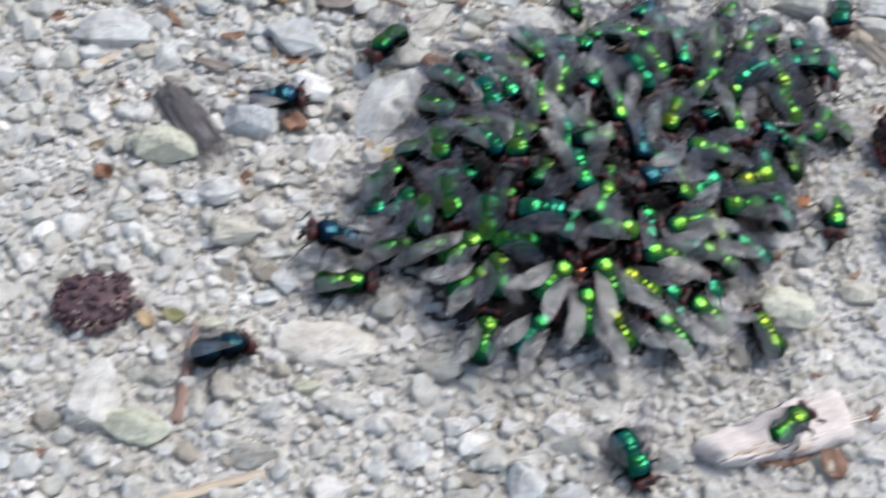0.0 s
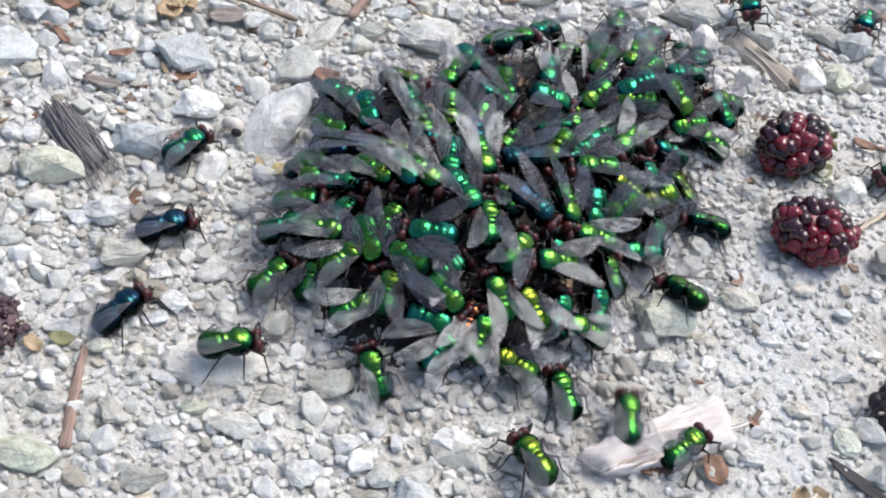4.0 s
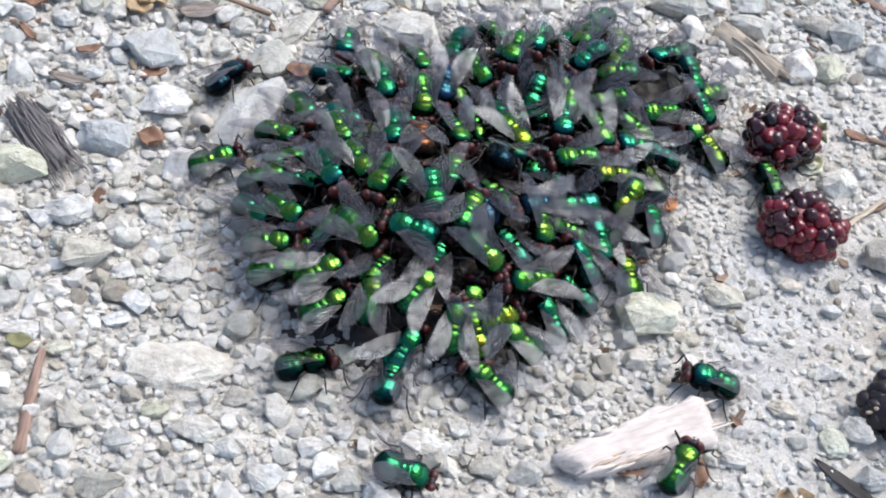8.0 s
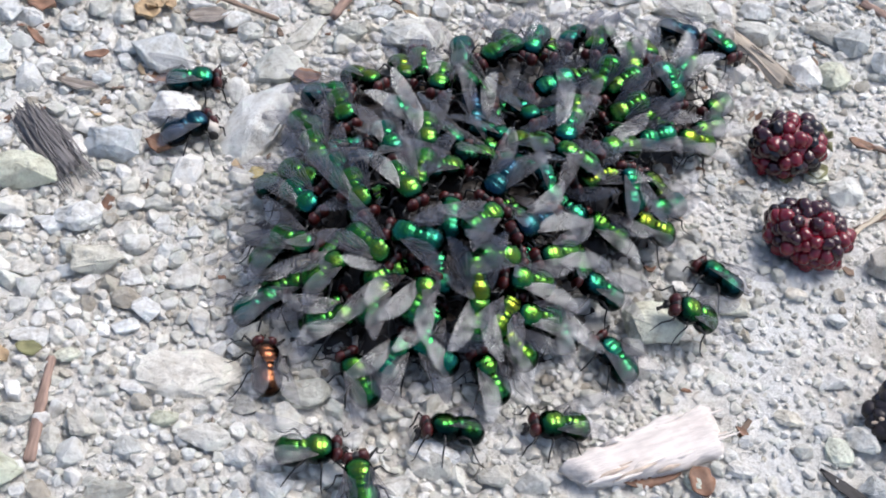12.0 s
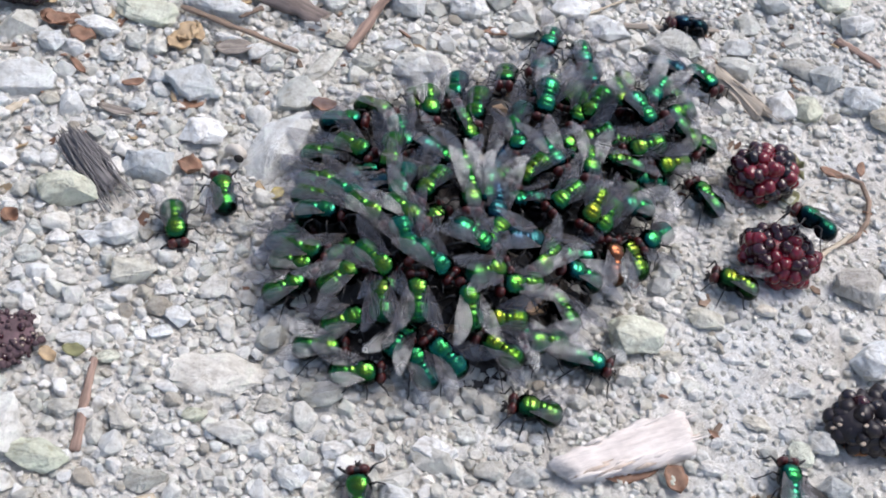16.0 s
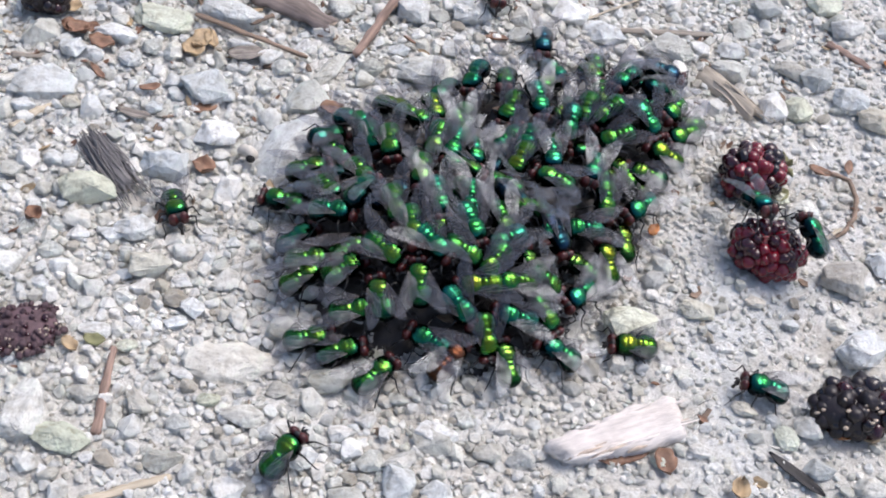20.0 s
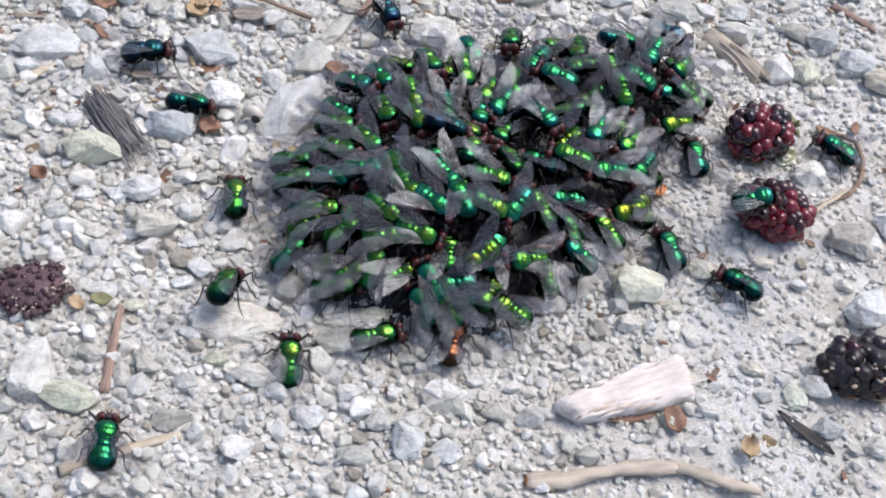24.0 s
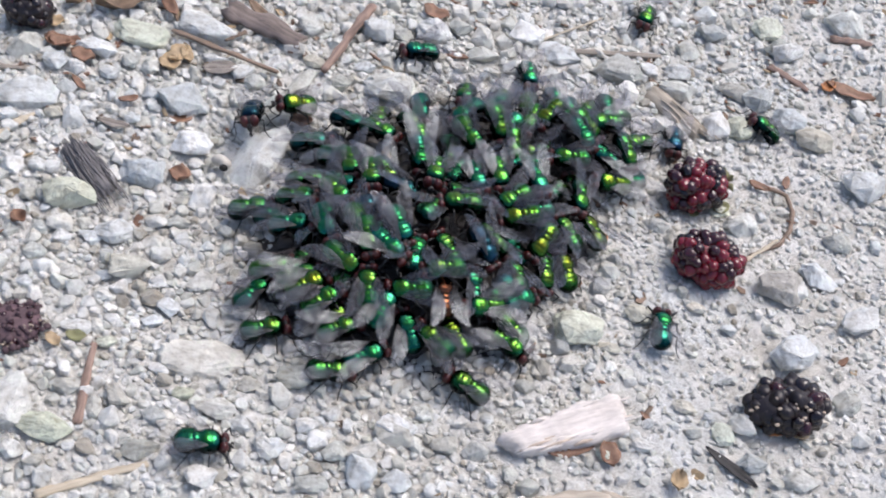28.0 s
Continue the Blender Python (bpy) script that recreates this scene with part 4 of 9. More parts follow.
# ---- blackberries ----
def berry(x, y, lx, ly, lz, turn, label, red=0.4, old=False, seed=1, calyx=True, lean=0, seeds=0, mash=False):
    """A fallen blackberry: a core set with round drupelets, some still red."""
    rng = random.Random(seed)
    BUMPS.append((x, y, lx * 0.5, ly * 0.5, turn, lz * 0.94))
    STONES.append((x, y, lx * 0.5))
    root = empty("blackberry", pose(x * MM, y * MM, (relief(x, y) + lz * 0.44) * MM, lean, 0, turn))
    bm = bmesh.new()
    ball(bm, (0, 0, 0), (lx * 0.40, ly * 0.40, lz * 0.40), 20, 12)
    part("core", bm, DRUPE["mash"] if mash else DRUPE["old"] if old else DRUPE["red"], root)
    count = 230 if mash else 84 if old else 88
    for i in range(count):
        zz = 1 - 2 * (i + 0.5) / count
        a = i * 2.39996 + rng.uniform(-0.25, 0.25)
        s = math.sqrt(1 - zz * zz)
        d = Vector((zz, s * math.cos(a), s * math.sin(a)))
        if calyx and d.x < -0.9:
            continue
        if old and rng.random() < 0.12:
            continue
        r = (rng.uniform(0.025, 0.06) if mash else rng.uniform(0.07, 0.125) if old else rng.uniform(0.085, 0.13)) * (lx + ly) / 2
        c = Vector((d.x * lx * 0.375, d.y * ly * 0.375, d.z * lz * 0.375)) * (rng.uniform(0.8, 1.3) if mash else rng.uniform(0.82, 1.04) if old else rng.uniform(0.95, 1.1))
        bm = bmesh.new()
        ball(bm, (0, 0, 0), (r * 0.94, r * 0.94, r * rng.uniform(0.9, 1.12)), 12, 8)
        for v in bm.verts:
            v.co *= 1 + (0.7 if mash else 0.3 if old else 0.24) * noise.noise(v.co * 700 + Vector((i, 0, 0)))
        if mash:
            mat = DRUPE["mash"] if rng.random() < 0.7 else DRUPE["half"]
        elif old:
            mat = DRUPE["old"] if rng.random() < 0.5 else DRUPE["half"] if rng.random() < 0.4 else DRUPE["black"]
        else:
            green = noise.noise((d.x * 1.6 + seed, d.y * 1.6, d.z * 1.6)) + rng.uniform(-0.18, 0.18) + red
            mat = DRUPE["red"] if green > 0.66 else DRUPE["half"] if green > 0.38 else DRUPE["black"]
        ob = part("drupelet", bm, mat, root)
        ob.matrix_basis = Matrix.Translation(c * MM) @ d.to_track_quat("Z", "Y").to_matrix().to_4x4()
    if calyx:
        for k in range(5):
            a = k * 2 * math.pi / 5
            bm = bmesh.new()
            tube(bm, [(-lx * 0.40, 0.3 * math.cos(a), 0.3 * math.sin(a)), (-lx * 0.52, 1.6 * math.cos(a), 1.6 * math.sin(a)), (-lx * 0.5, 2.9 * math.cos(a), 2.9 * math.sin(a))], [0.5, 0.7, 0.12], 6)
            part("sepal", bm, LEAF["green"], root, "pale green sepal")
    for k in range(seeds):
        a, e = rng.uniform(-3.0, -0.2), rng.uniform(0.35, 1.2)
        bm = bmesh.new()
        ball(bm, (math.cos(a) * math.cos(e) * lx * 0.5, math.sin(a) * math.cos(e) * ly * 0.5, math.sin(e) * lz * 0.52), (rng.uniform(0.3, 0.6) * (0.6 if mash else 1), rng.uniform(0.25, 0.4) * (0.6 if mash else 1), 0.25), 8, 6)
        part("seed", bm, SEED, root, "pale exposed fruit seed")
    return tagged(root, label, "blackberry", "fallen blackberries")


berry(56.5, 21.4, 14.6, 12.1, 10.6, 200, "half-ripe blackberry with crimson and black drupelets", red=0.64, seed=3)
berry(56.3, 2.2, 15.4, 11.2, 9.8, -20, "half-ripe crimson and black blackberry on dusty gravel", red=0.70, seed=11, calyx=False)
berry(67.3, -30.3, 18.7, 13.0, 9.1, 10, "old dark blackberry with dull drupelets and seeds", old=True, seed=5, calyx=False, seeds=15)
berry(-68.7, -30.8, 12.7, 10.5, 3.9, 30, "crushed dark purple blackberry on gravel", old=True, seed=7, calyx=False, seeds=16, mash=True)
berry(-80.2, 45.3, 12.2, 9.7, 8.6, 0, "dark purple blackberry among stones", old=True, seed=9, calyx=False)


# ---- the heap of rotting pulp under the insects ----
def build_heap():
    bm = bmesh.new()
    n = 150
    cx, cy, half = 8.0, 6.0, 60.0
    rows = []
    for j in range(n + 1):
        row = []
        for i in range(n + 1):
            x, y = cx + (i / n * 2 - 1) * half, cy + (j / n * 2 - 1) * half * 0.8
            h = heap(x, y)
            k = min(1.0, h / 3)
            z = h - 1.6 + k * (1.5 * noise.noise((x * 0.22, y * 0.22, 3)) + 1.0 * noise.noise((x * 0.6, y * 0.6, 6)) + 0.6 * noise.noise((x * 1.4, y * 1.4, 9)))
            row.append(bm.verts.new((x * MM, y * MM, z * MM)))
        rows.append(row)
    for j in range(n):
        for i in range(n):
            if max(heap(v.co.x / MM, v.co.y / MM) for v in (rows[j][i], rows[j + 1][i + 1])) > 0.25:
                bm.faces.new((rows[j][i], rows[j][i + 1], rows[j + 1][i + 1], rows[j + 1][i]))
    bmesh.ops.delete(bm, geom=[v for v in bm.verts if not v.link_faces], context="VERTS")
    root = empty("rotting_heap", pose(0, 0, 0))
    part("pulp", bm, HEAP, root)
    rng = random.Random(8)
    for k in range(120):
        a, d = rng.uniform(0, 6.28), rng.uniform(6, 32)
        x, y = 2.0 + d * math.cos(a) * 1.15, 2.0 + d * math.sin(a)
        if heap(x, y) < 1.5:
            continue
        bm = hull_stone(900 + k, rng.uniform(2, 5), rng.uniform(2, 4), rng.uniform(1.2, 2.4), 12, 0.12, 1)
        ob = part("crumb", bm, HEAP if k % 6 else CRUMB, root, "" if k % 6 else "tan crumb of dried pulp", smooth=False)
        ob.matrix_basis = pose(x * MM, y * MM, (heap(x, y) - 1.0) * MM, rng.uniform(-20, 20), rng.uniform(-20, 20), rng.uniform(0, 360))
    return tagged(root, "dark brown heap of rotting pulp covered with flies", "food heap")


build_heap()


# ---- flies ----
def leg(bm, side, k):
    """One jointed leg: hip, thigh, shin and foot."""
    fore = (1.9, 0.5, -0.9)[k]
    knee = (2.9, 0.6, -2.2)[k]
    foot = (3.7, 0.7, -3.7)[k]
    out = (2.8, 3.7, 3.4)[k]
    tube(bm, [(fore, side * 0.8, 1.7), ((fore + knee) / 2, side * 1.7, 2.5), (knee, side * 2.4, 2.7), ((knee + foot) / 2, side * (out * 0.8), 1.1), (foot, side * out, 0.1), (foot + (0.5, 0.1, -0.5)[k], side * (out + 0.5), 0.05)], [0.2, 0.2, 0.13, 0.1, 0.07, 0.05], 5)


def wing(bm, side, spread, raise_):
    """A membrane with a stiff front edge and raised veins; it runs backwards from the shoulder."""
    turn = Matrix.Rotation(side * radians(180 - spread), 4, "Z") @ Matrix.Rotation(radians(-raise_), 4, "Y")
    hinge = Vector((0.2, side * 1.3, 3.75)) * MM
    n, w = 13, 6

    def edge(u):
        front = 0.36 * (max(0.0, math.sin(math.pi * (u * 0.93 + 0.05))) ** 0.6)
        back = -1.85 * (max(0.0, math.sin(math.pi * (u ** 1.15 * 0.9 + 0.07))) ** 0.7) - 0.05
        return front, back

    def at(u, v):
        f, b = edge(u)
        y = f + (b - f) * v
        z = 0.2 * math.sin(u * 3.4) - 0.2 * v * v * (1 - u) + 0.06 * noise.noise((u * 3, v * 2.5, side * 3))
        return Vector((u * 7.0, -side * y, z))

    def place(p):
        return hinge + turn @ (p * MM)
    top = [[bm.verts.new(place(at(i / n, j / w))) for j in range(w + 1)] for i in range(n + 1)]
    for i in range(n):
        for j in range(w):
            q = (top[i][j], top[i + 1][j], top[i + 1][j + 1], top[i][j + 1])
            bm.faces.new(q if side > 0 else q[::-1])
    lines = [((0, 0.02), (0.5, 0.0), (0.97, 0.1)), ((0, 0.08), (0.5, 0.14), (0.95, 0.3)), ((0, 0.15), (0.45, 0.32), (0.9, 0.52)), ((0.05, 0.25), (0.45, 0.55), (0.72, 0.95)), ((0.05, 0.35), (0.3, 0.7), (0.42, 0.98)), ((0.62, 0.2), (0.64, 0.4), (0.66, 0.62)), ((0.36, 0.28), (0.38, 0.45), (0.40, 0.56))]
    veins = []
    for ln in lines:
        veins.append(bmesh.new())
        tube(veins[-1], [place(at(*q) + Vector((0, 0, 0.03))) / MM for q in ln], [0.04, 0.022, 0.014], 4)
    return veins


def lathe(bm, stations, sides=18, square=2.25):
    """A smooth shell through rings of x, half width, half height and height of the middle; the rings are slightly squared."""
    rings = []
    for x, w, h, z in stations:
        ring = []
        for k in range(sides):
            a = 2 * math.pi * k / sides
            c, s = math.cos(a), math.sin(a)
            r = (abs(c) ** square + abs(s) ** square) ** (-1 / square)
            ring.append(bm.verts.new(Vector((x, w * r * c, z + h * r * s)) * MM))
        rings.append(ring)
    for a, b in zip(rings, rings[1:]):
        for k in range(sides):
            bm.faces.new((a[k], b[k], b[(k + 1) % sides], a[(k + 1) % sides]))
    bm.faces.new(rings[0])
    bm.faces.new(rings[-1][::-1])


def rounded(x0, x1, w, h, z, blunt, n=15, front=1.0, back=1.0, grooves=()):
    """Stations of a blunt oval from x0 to x1; front and back set how wide its two halves stay; grooves run round it."""
    out = []
    for i in range(n):
        u = -math.cos(math.pi * (0.03 + 0.94 * i / (n - 1)))
        k = max(0.02, 1 - abs(u) ** blunt) ** 0.5
        k *= (1 + (back - 1) * -u) if u < 0 else (1 + (front - 1) * u)
        k *= 1 - 0.06 * sum(math.exp(-((u - g) / 0.09) ** 2) for g in grooves)
        out.append(((x0 + x1) / 2 + u * (x1 - x0) / 2, w * k, h * k, z))
    return out


FLY_WORDS = {
    "green": "metallic green bottle fly with smoky wings and red eyes",
    "teal": "blue-green metallic bottle fly with smoky wings",
    "gold": "golden-green metallic bottle fly with red eyes",
    "copper": "copper-coloured metallic bottle fly with smoky wings",
    "blue": "dark blue bottle fly with grey wings and red eyes",
}


def build_fly(tone, spread, raise_, big=1.19):
    """A bottle fly that stands on its feet at the origin and faces +x."""
    root = empty("fly", Matrix.Identity(4))
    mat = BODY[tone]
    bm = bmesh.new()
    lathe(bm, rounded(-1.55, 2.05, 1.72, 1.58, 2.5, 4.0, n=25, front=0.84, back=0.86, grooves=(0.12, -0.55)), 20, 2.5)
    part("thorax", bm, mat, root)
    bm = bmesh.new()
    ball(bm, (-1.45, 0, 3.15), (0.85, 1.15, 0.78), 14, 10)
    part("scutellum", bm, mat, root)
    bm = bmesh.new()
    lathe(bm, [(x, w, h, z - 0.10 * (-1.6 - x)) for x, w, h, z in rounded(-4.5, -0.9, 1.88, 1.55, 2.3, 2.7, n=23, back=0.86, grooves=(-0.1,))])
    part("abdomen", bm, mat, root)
    bm = bmesh.new()
    ball(bm, (2.3, 0, 2.3), (0.5, 1.2, 1.1), 14, 10)
    ball(bm, (3.15, 0, 1.75), (0.35, 0.5, 0.65), 8, 6)
    tube(bm, [(3.3, 0.22, 2.5), (3.55, 0.27, 2.2), (3.65, 0.3, 1.9)], [0.1, 0.13, 0.08], 5)
    tube(bm, [(3.3, -0.22, 2.5), (3.55, -0.27, 2.2), (3.65, -0.3, 1.9)], [0.1, 0.13, 0.08], 5)
    tube(bm, [(3.1, 0, 1.3), (3.25, 0, 0.8), (3.3, 0, 0.35)], [0.28, 0.2, 0.3], 6)
    head = part("head", bm, FACE, root, "silvery grey fly face")
    for s in (1, -1):
        bm = bmesh.new()
        ball(bm, (2.38, s * 0.74, 2.45), (0.66, 0.78, 1.05), 14, 10)
        part("eye", bm, EYE, head, "large dark red compound eye")
    for s in (1, -1):
        bm = bmesh.new()
        veins = wing(bm, s, spread, raise_)
        blade = part("wing", bm, WING, root, "smoky translucent veined wing")
        for line in veins:
            part("vein", line, VEIN, blade)
        for k in range(3):
            bm = bmesh.new()
            leg(bm, s, k)
            part("leg", bm, LEG, root)
    for ob in root.children_recursive:
        if ob.data.users == 1:
            ob.data.transform(Matrix.Scale(big, 4))
    return tagged(root, FLY_WORDS[tone], "fly", "flies on the heap")


def settle(x, y, turn, up=0.0, nod=0.0):
    """The pose of a fly that stands at x, y in millimetres and faces turn degrees; up lifts it, nod lowers its head."""
    def top(a, b):
        return max(footing(a, b), heap(a, b) - 0.6)
    e = 3.0
    gx, gy = (top(x + e, y) - top(x - e, y)) / (2 * e), (top(x, y + e) - top(x, y - e)) / (2 * e)
    steep = max(1.0, math.hypot(gx, gy) / 0.55)
    gx, gy = gx / steep, gy / steep
    normal = Vector((-gx * 0.85, -gy * 0.85, 1)).normalized()
    ahead = Vector((math.cos(radians(turn)), math.sin(radians(turn)), 0))
    ahead = (ahead - normal * ahead.dot(normal)).normalized()
    m = Matrix((ahead, normal.cross(ahead), normal)).transposed().to_4x4()
    return Matrix.Translation((x * MM, y * MM, (top(x, y) + up) * MM)) @ m @ pose(0, 0, 0, 0, nod, 0)


def steps(seed, *stops):
    """Stops of seconds, x, y, heading and lift: the fly rests at each, fidgets, and walks or hops on to the next.
    lift: millimetres by which it stands on the backs of others where the heap is crowded."""
    rng = random.Random(seed * 13 + 5)
    nod, play = rng.uniform(3, 25), rng.uniform(-0.6, 0.9)

    def rest(x, y, h, lift, up=0.0):
        crowd = min(1.0, heap(x, y) / 4)
        return settle(x, y, h, up + (lift + play) * crowd, nod * crowd)
    rows = [(stops[0][0], rest(*stops[0][1:]))]
    for (t0, x0, y0, h0, l0), (t1, x1, y1, h1, l1) in zip(stops, stops[1:]):
        far = math.hypot(x1 - x0, y1 - y0)
        last = (x0, y0, h0)
        gap = t1 - t0
        if far > 11:
            span = min(0.5, 0.22 + far * 0.004)
        else:
            span = 0.35 + far * 0.12 + abs(h1 - h0) * 0.004
        span = min(span, gap - 0.5)
        go = t0 + rng.uniform(0.3, 0.7) * max(0.1, gap - span - 0.4) + 0.2
        t = t0 + rng.uniform(0.5, 1.4)
        while t < go - 0.5:
            last = (x0 + rng.uniform(-0.35, 0.35), y0 + rng.uniform(-0.35, 0.35), h0 + rng.uniform(-6, 6))
            rows.append((t, rest(*last, l0)))
            rows.append((t + 0.25, rest(*last, l0)))
            t += rng.uniform(0.8, 2.0)
        rows.append((go, rest(*last, l0)))
        turn = abs(h1 - last[2])
        n = max(2, int(turn // 60) + 1)
        for k in range(1, n):
            u = k / n
            up = min(22.0, far * 0.3) * math.sin(math.pi * u) if far > 11 else 0.0
            rows.append((go + span * u, rest(last[0] + (x1 - last[0]) * u, last[1] + (y1 - last[1]) * u, last[2] + (h1 - last[2]) * u, l0 + (l1 - l0) * u, up)))
        rows.append((go + span, rest(x1, y1, h1, l1)))
        rows.append((t1, rest(x1, y1, h1, l1)))
    tidy = []
    for t, m in rows:
        if not tidy or frame(t) > frame(tidy[-1][0]):
            tidy.append((t, m))
    return tidy


FLY_KINDS = {
    "g": build_fly("green", 17, 6), "G": build_fly("green", 11, 5), "t": build_fly("teal", 14, 6), "T": build_fly("teal", 30, 14),
    "y": build_fly("gold", 20, 8), "Y": build_fly("gold", 34, 16), "c": build_fly("copper", 14, 4), "b": build_fly("blue", 14, 5, 1.22),
}
_used = set()
FLIES = []


def fly(kind):
    proto = FLY_KINDS[kind]
    if kind in _used:
        proto = copy_thing(proto, Matrix.Identity(4))
    _used.add(kind)
    FLIES.append(proto)


for kind in "bbggTytgbbgtgtTgTggtggtgtTggTtGgyggtgTgTgggbTggbgTYGGggtTyggygGGggggGgTggtgttgggtyyggtgytygggtgttgygttttggttttgtttyytggygc":
    fly(kind)


# ---- loose gravel: the nearest pebbles singly, the rest joined ----
def coarse(x, y):
    """How stony the ground is: dusty on the near right, stony elsewhere."""
    d = max(0.0, min(1.0, ((x - 22) * 1.1 - (y - 2) * 0.55) / 32))
    n = 0.5 + 0.5 * noise.noise((x * 0.035, y * 0.035, 14.0))
    far = max(0.0, min(1.0, (y - 5) / 50))
    return max(0.12, 1 - 0.86 * d) * (0.5 + 0.55 * n + 0.3 * far)


def free_spots(rng, count, size_of, reach, gap):
    """Places for pebbles that keep clear of one another and of the larger stones."""
    cell, held, out = 4.0, {}, []
    for sx, sy, sr in STONES:
        for i in range(int((sx - sr) // cell), int((sx + sr) // cell) + 1):
            for j in range(int((sy - sr) // cell), int((sy + sr) // cell) + 1):
                held.setdefault((i, j), []).append((sx, sy, sr * 0.8))
    tries = 0
    while len(out) < count and tries < count * 14:
        tries += 1
        x, y = rng.uniform(reach[0], reach[1]), rng.uniform(reach[2], reach[3])
        c = coarse(x, y)
        if rng.random() > c or heap(x, y) > 5:
            continue
        r = size_of(rng, c)
        key = (int(x // cell), int(y // cell))
        near = [p for i in (-1, 0, 1) for j in (-1, 0, 1) for p in held.get((key[0] + i, key[1] + j), ())]
        if any((x - px) ** 2 + (y - py) ** 2 < ((r + pr) * gap) ** 2 for px, py, pr in near):
            continue
        held.setdefault(key, []).append((x, y, r))
        out.append((x, y, r))
    return out


def pebble_shapes(points, rough, cuts, count, seed, worn):
    made = []
    for k in range(count):
        rng = random.Random(seed + k)
        made.append(hull_stone(seed + k, 2000, 2000 * rng.uniform(0.7, 0.95), 2000 * rng.uniform(0.5, 0.8), points, rough, cuts, worn, 0.17))
    return made


def joined(name, spots, shapes, rng, mat, sink, label):
    """One mesh of many stones, each turned and sized at random."""
    verts, faces, base = [], [], 0
    packs = []
    for bm in shapes:
        bm.verts.index_update()
        packs.append((np.array([v.co[:] for v in bm.verts]), np.array([[v.index for v in f.verts] for f in bm.faces])))
        bm.free()
    for x, y, r in spots:
        v, f = packs[rng.randrange(len(packs))]
        m = np.array(Euler((rng.uniform(-0.5, 0.5), rng.uniform(-0.5, 0.5), rng.uniform(0, 6.28))).to_matrix())
        p = (v @ m.T) * r * MM + np.array([x, y, relief(x, y) + r * sink]) * MM
        verts.append(p)
        faces.append(f + base)
        base += len(v)
    verts, faces = np.concatenate(verts), np.concatenate(faces)
    me = bpy.data.meshes.new(name)
    me.from_pydata(verts.tolist(), [], faces.tolist())
    me.materials.append(mat)
    return tagged(new(name, me), label, "gravel", kind="stuff")


def build_gravel():
    rng = random.Random(31)

    def size(g, c):
        return min(3.0, max(0.6, g.lognormvariate(0.02, 0.46) * (0.58 + 0.62 * c)))
    mid = free_spots(rng, 10500, size, (-104, 128, -70, 112), 0.74)
    mid += free_spots(rng, 1500, size, (-170, 190, -125, 170), 0.9)
    mid.sort(key=lambda s: math.hypot(s[0] - 5, s[1] - 5) - 6 * s[2])
    near, rest = mid[:300], mid[300:]
    meshes = []
    for k in range(12):
        g = random.Random(700 + k)
        bm = hull_stone(700 + k, 2000, 2000 * g.uniform(0.7, 0.95), 2000 * g.uniform(0.6, 0.85), 16, 0.06, 0, 2, 0.17)
        meshes.append(mesh_of("pebble", bm, PEBBLE))
    for x, y, r in near:
        ob = new("pebble", rng.choice(meshes))
        ob.parent = ground
        ob.matrix_basis = pose(x * MM, y * MM, (relief(x, y) + r * 0.3) * MM, rng.uniform(-28, 28), rng.uniform(-28, 28), rng.uniform(0, 360)) @ Matrix.Scale(r * MM, 4)
    joined("gravel", rest, pebble_shapes(16, 0.06, 0, 14, 300, 2), rng, GRAVEL, 0.3, "loose pale grey limestone gravel in dust")
    grit = []
    for _ in range(26000):
        x, y = rng.uniform(-110, 132), rng.uniform(-75, 118)
        if rng.random() > 0.3 + 0.8 * coarse(x, y):
            continue
        grit.append((x, y, rng.uniform(0.25, 0.6) if rng.random() < 0.8 else rng.uniform(0.5, 0.95)))
    joined("grit", grit, pebble_shapes(9, 0.0, 0, 8, 500, 0), rng, GRAVEL, 0.1, "fine pale grit scattered over the dust")


build_gravel()


def build_litter():
    """Crumbs of leaf, bark and seed strewn among the stones, most of them on the far left."""
    rng = random.Random(77)
    shapes = [scrap_piece(k) for k in range(8)]
    for mat, count, words in ((LEAF["rust"], 230, "tiny rust-brown crumbs of dry leaf"), (WOOD["brown"], 190, "tiny brown crumbs of bark"), (LEAF["tan"], 100, "tiny tan husk crumbs")):
        verts, faces, base = [], [], 0
        while count:
            x, y = rng.uniform(-100, 125), rng.uniform(-65, 110)
            if heap(x, y) > 2 or rng.random() > 0.12 + 0.88 * max(0.0, min(1.0, (y - x * 0.45 - 12) / 45)):
                continue
            if footing(x, y) > relief(x, y) + 0.8:
                continue
            count -= 1
            v, f = shapes[rng.randrange(8)]
            s = rng.uniform(0.7, 2.3) if rng.random() < 0.95 else rng.uniform(2.2, 3.0)
            m = np.array(Euler((rng.uniform(-0.6, 0.6), rng.uniform(-0.6, 0.6), rng.uniform(0, 6.28))).to_matrix())
            verts.append(((v * s) @ m.T + np.array([x, y, footing(x, y) + rng.uniform(0.3, 0.9)])) * MM)
            faces.append(f + base)
            base += len(v)
        me = bpy.data.meshes.new("leaf_litter")
        me.from_pydata(np.concatenate(verts).tolist(), [], np.concatenate(faces).tolist())
        me.materials.append(mat)
        tagged(new("leaf_litter", me), words + " among the gravel", "litter", kind="stuff")


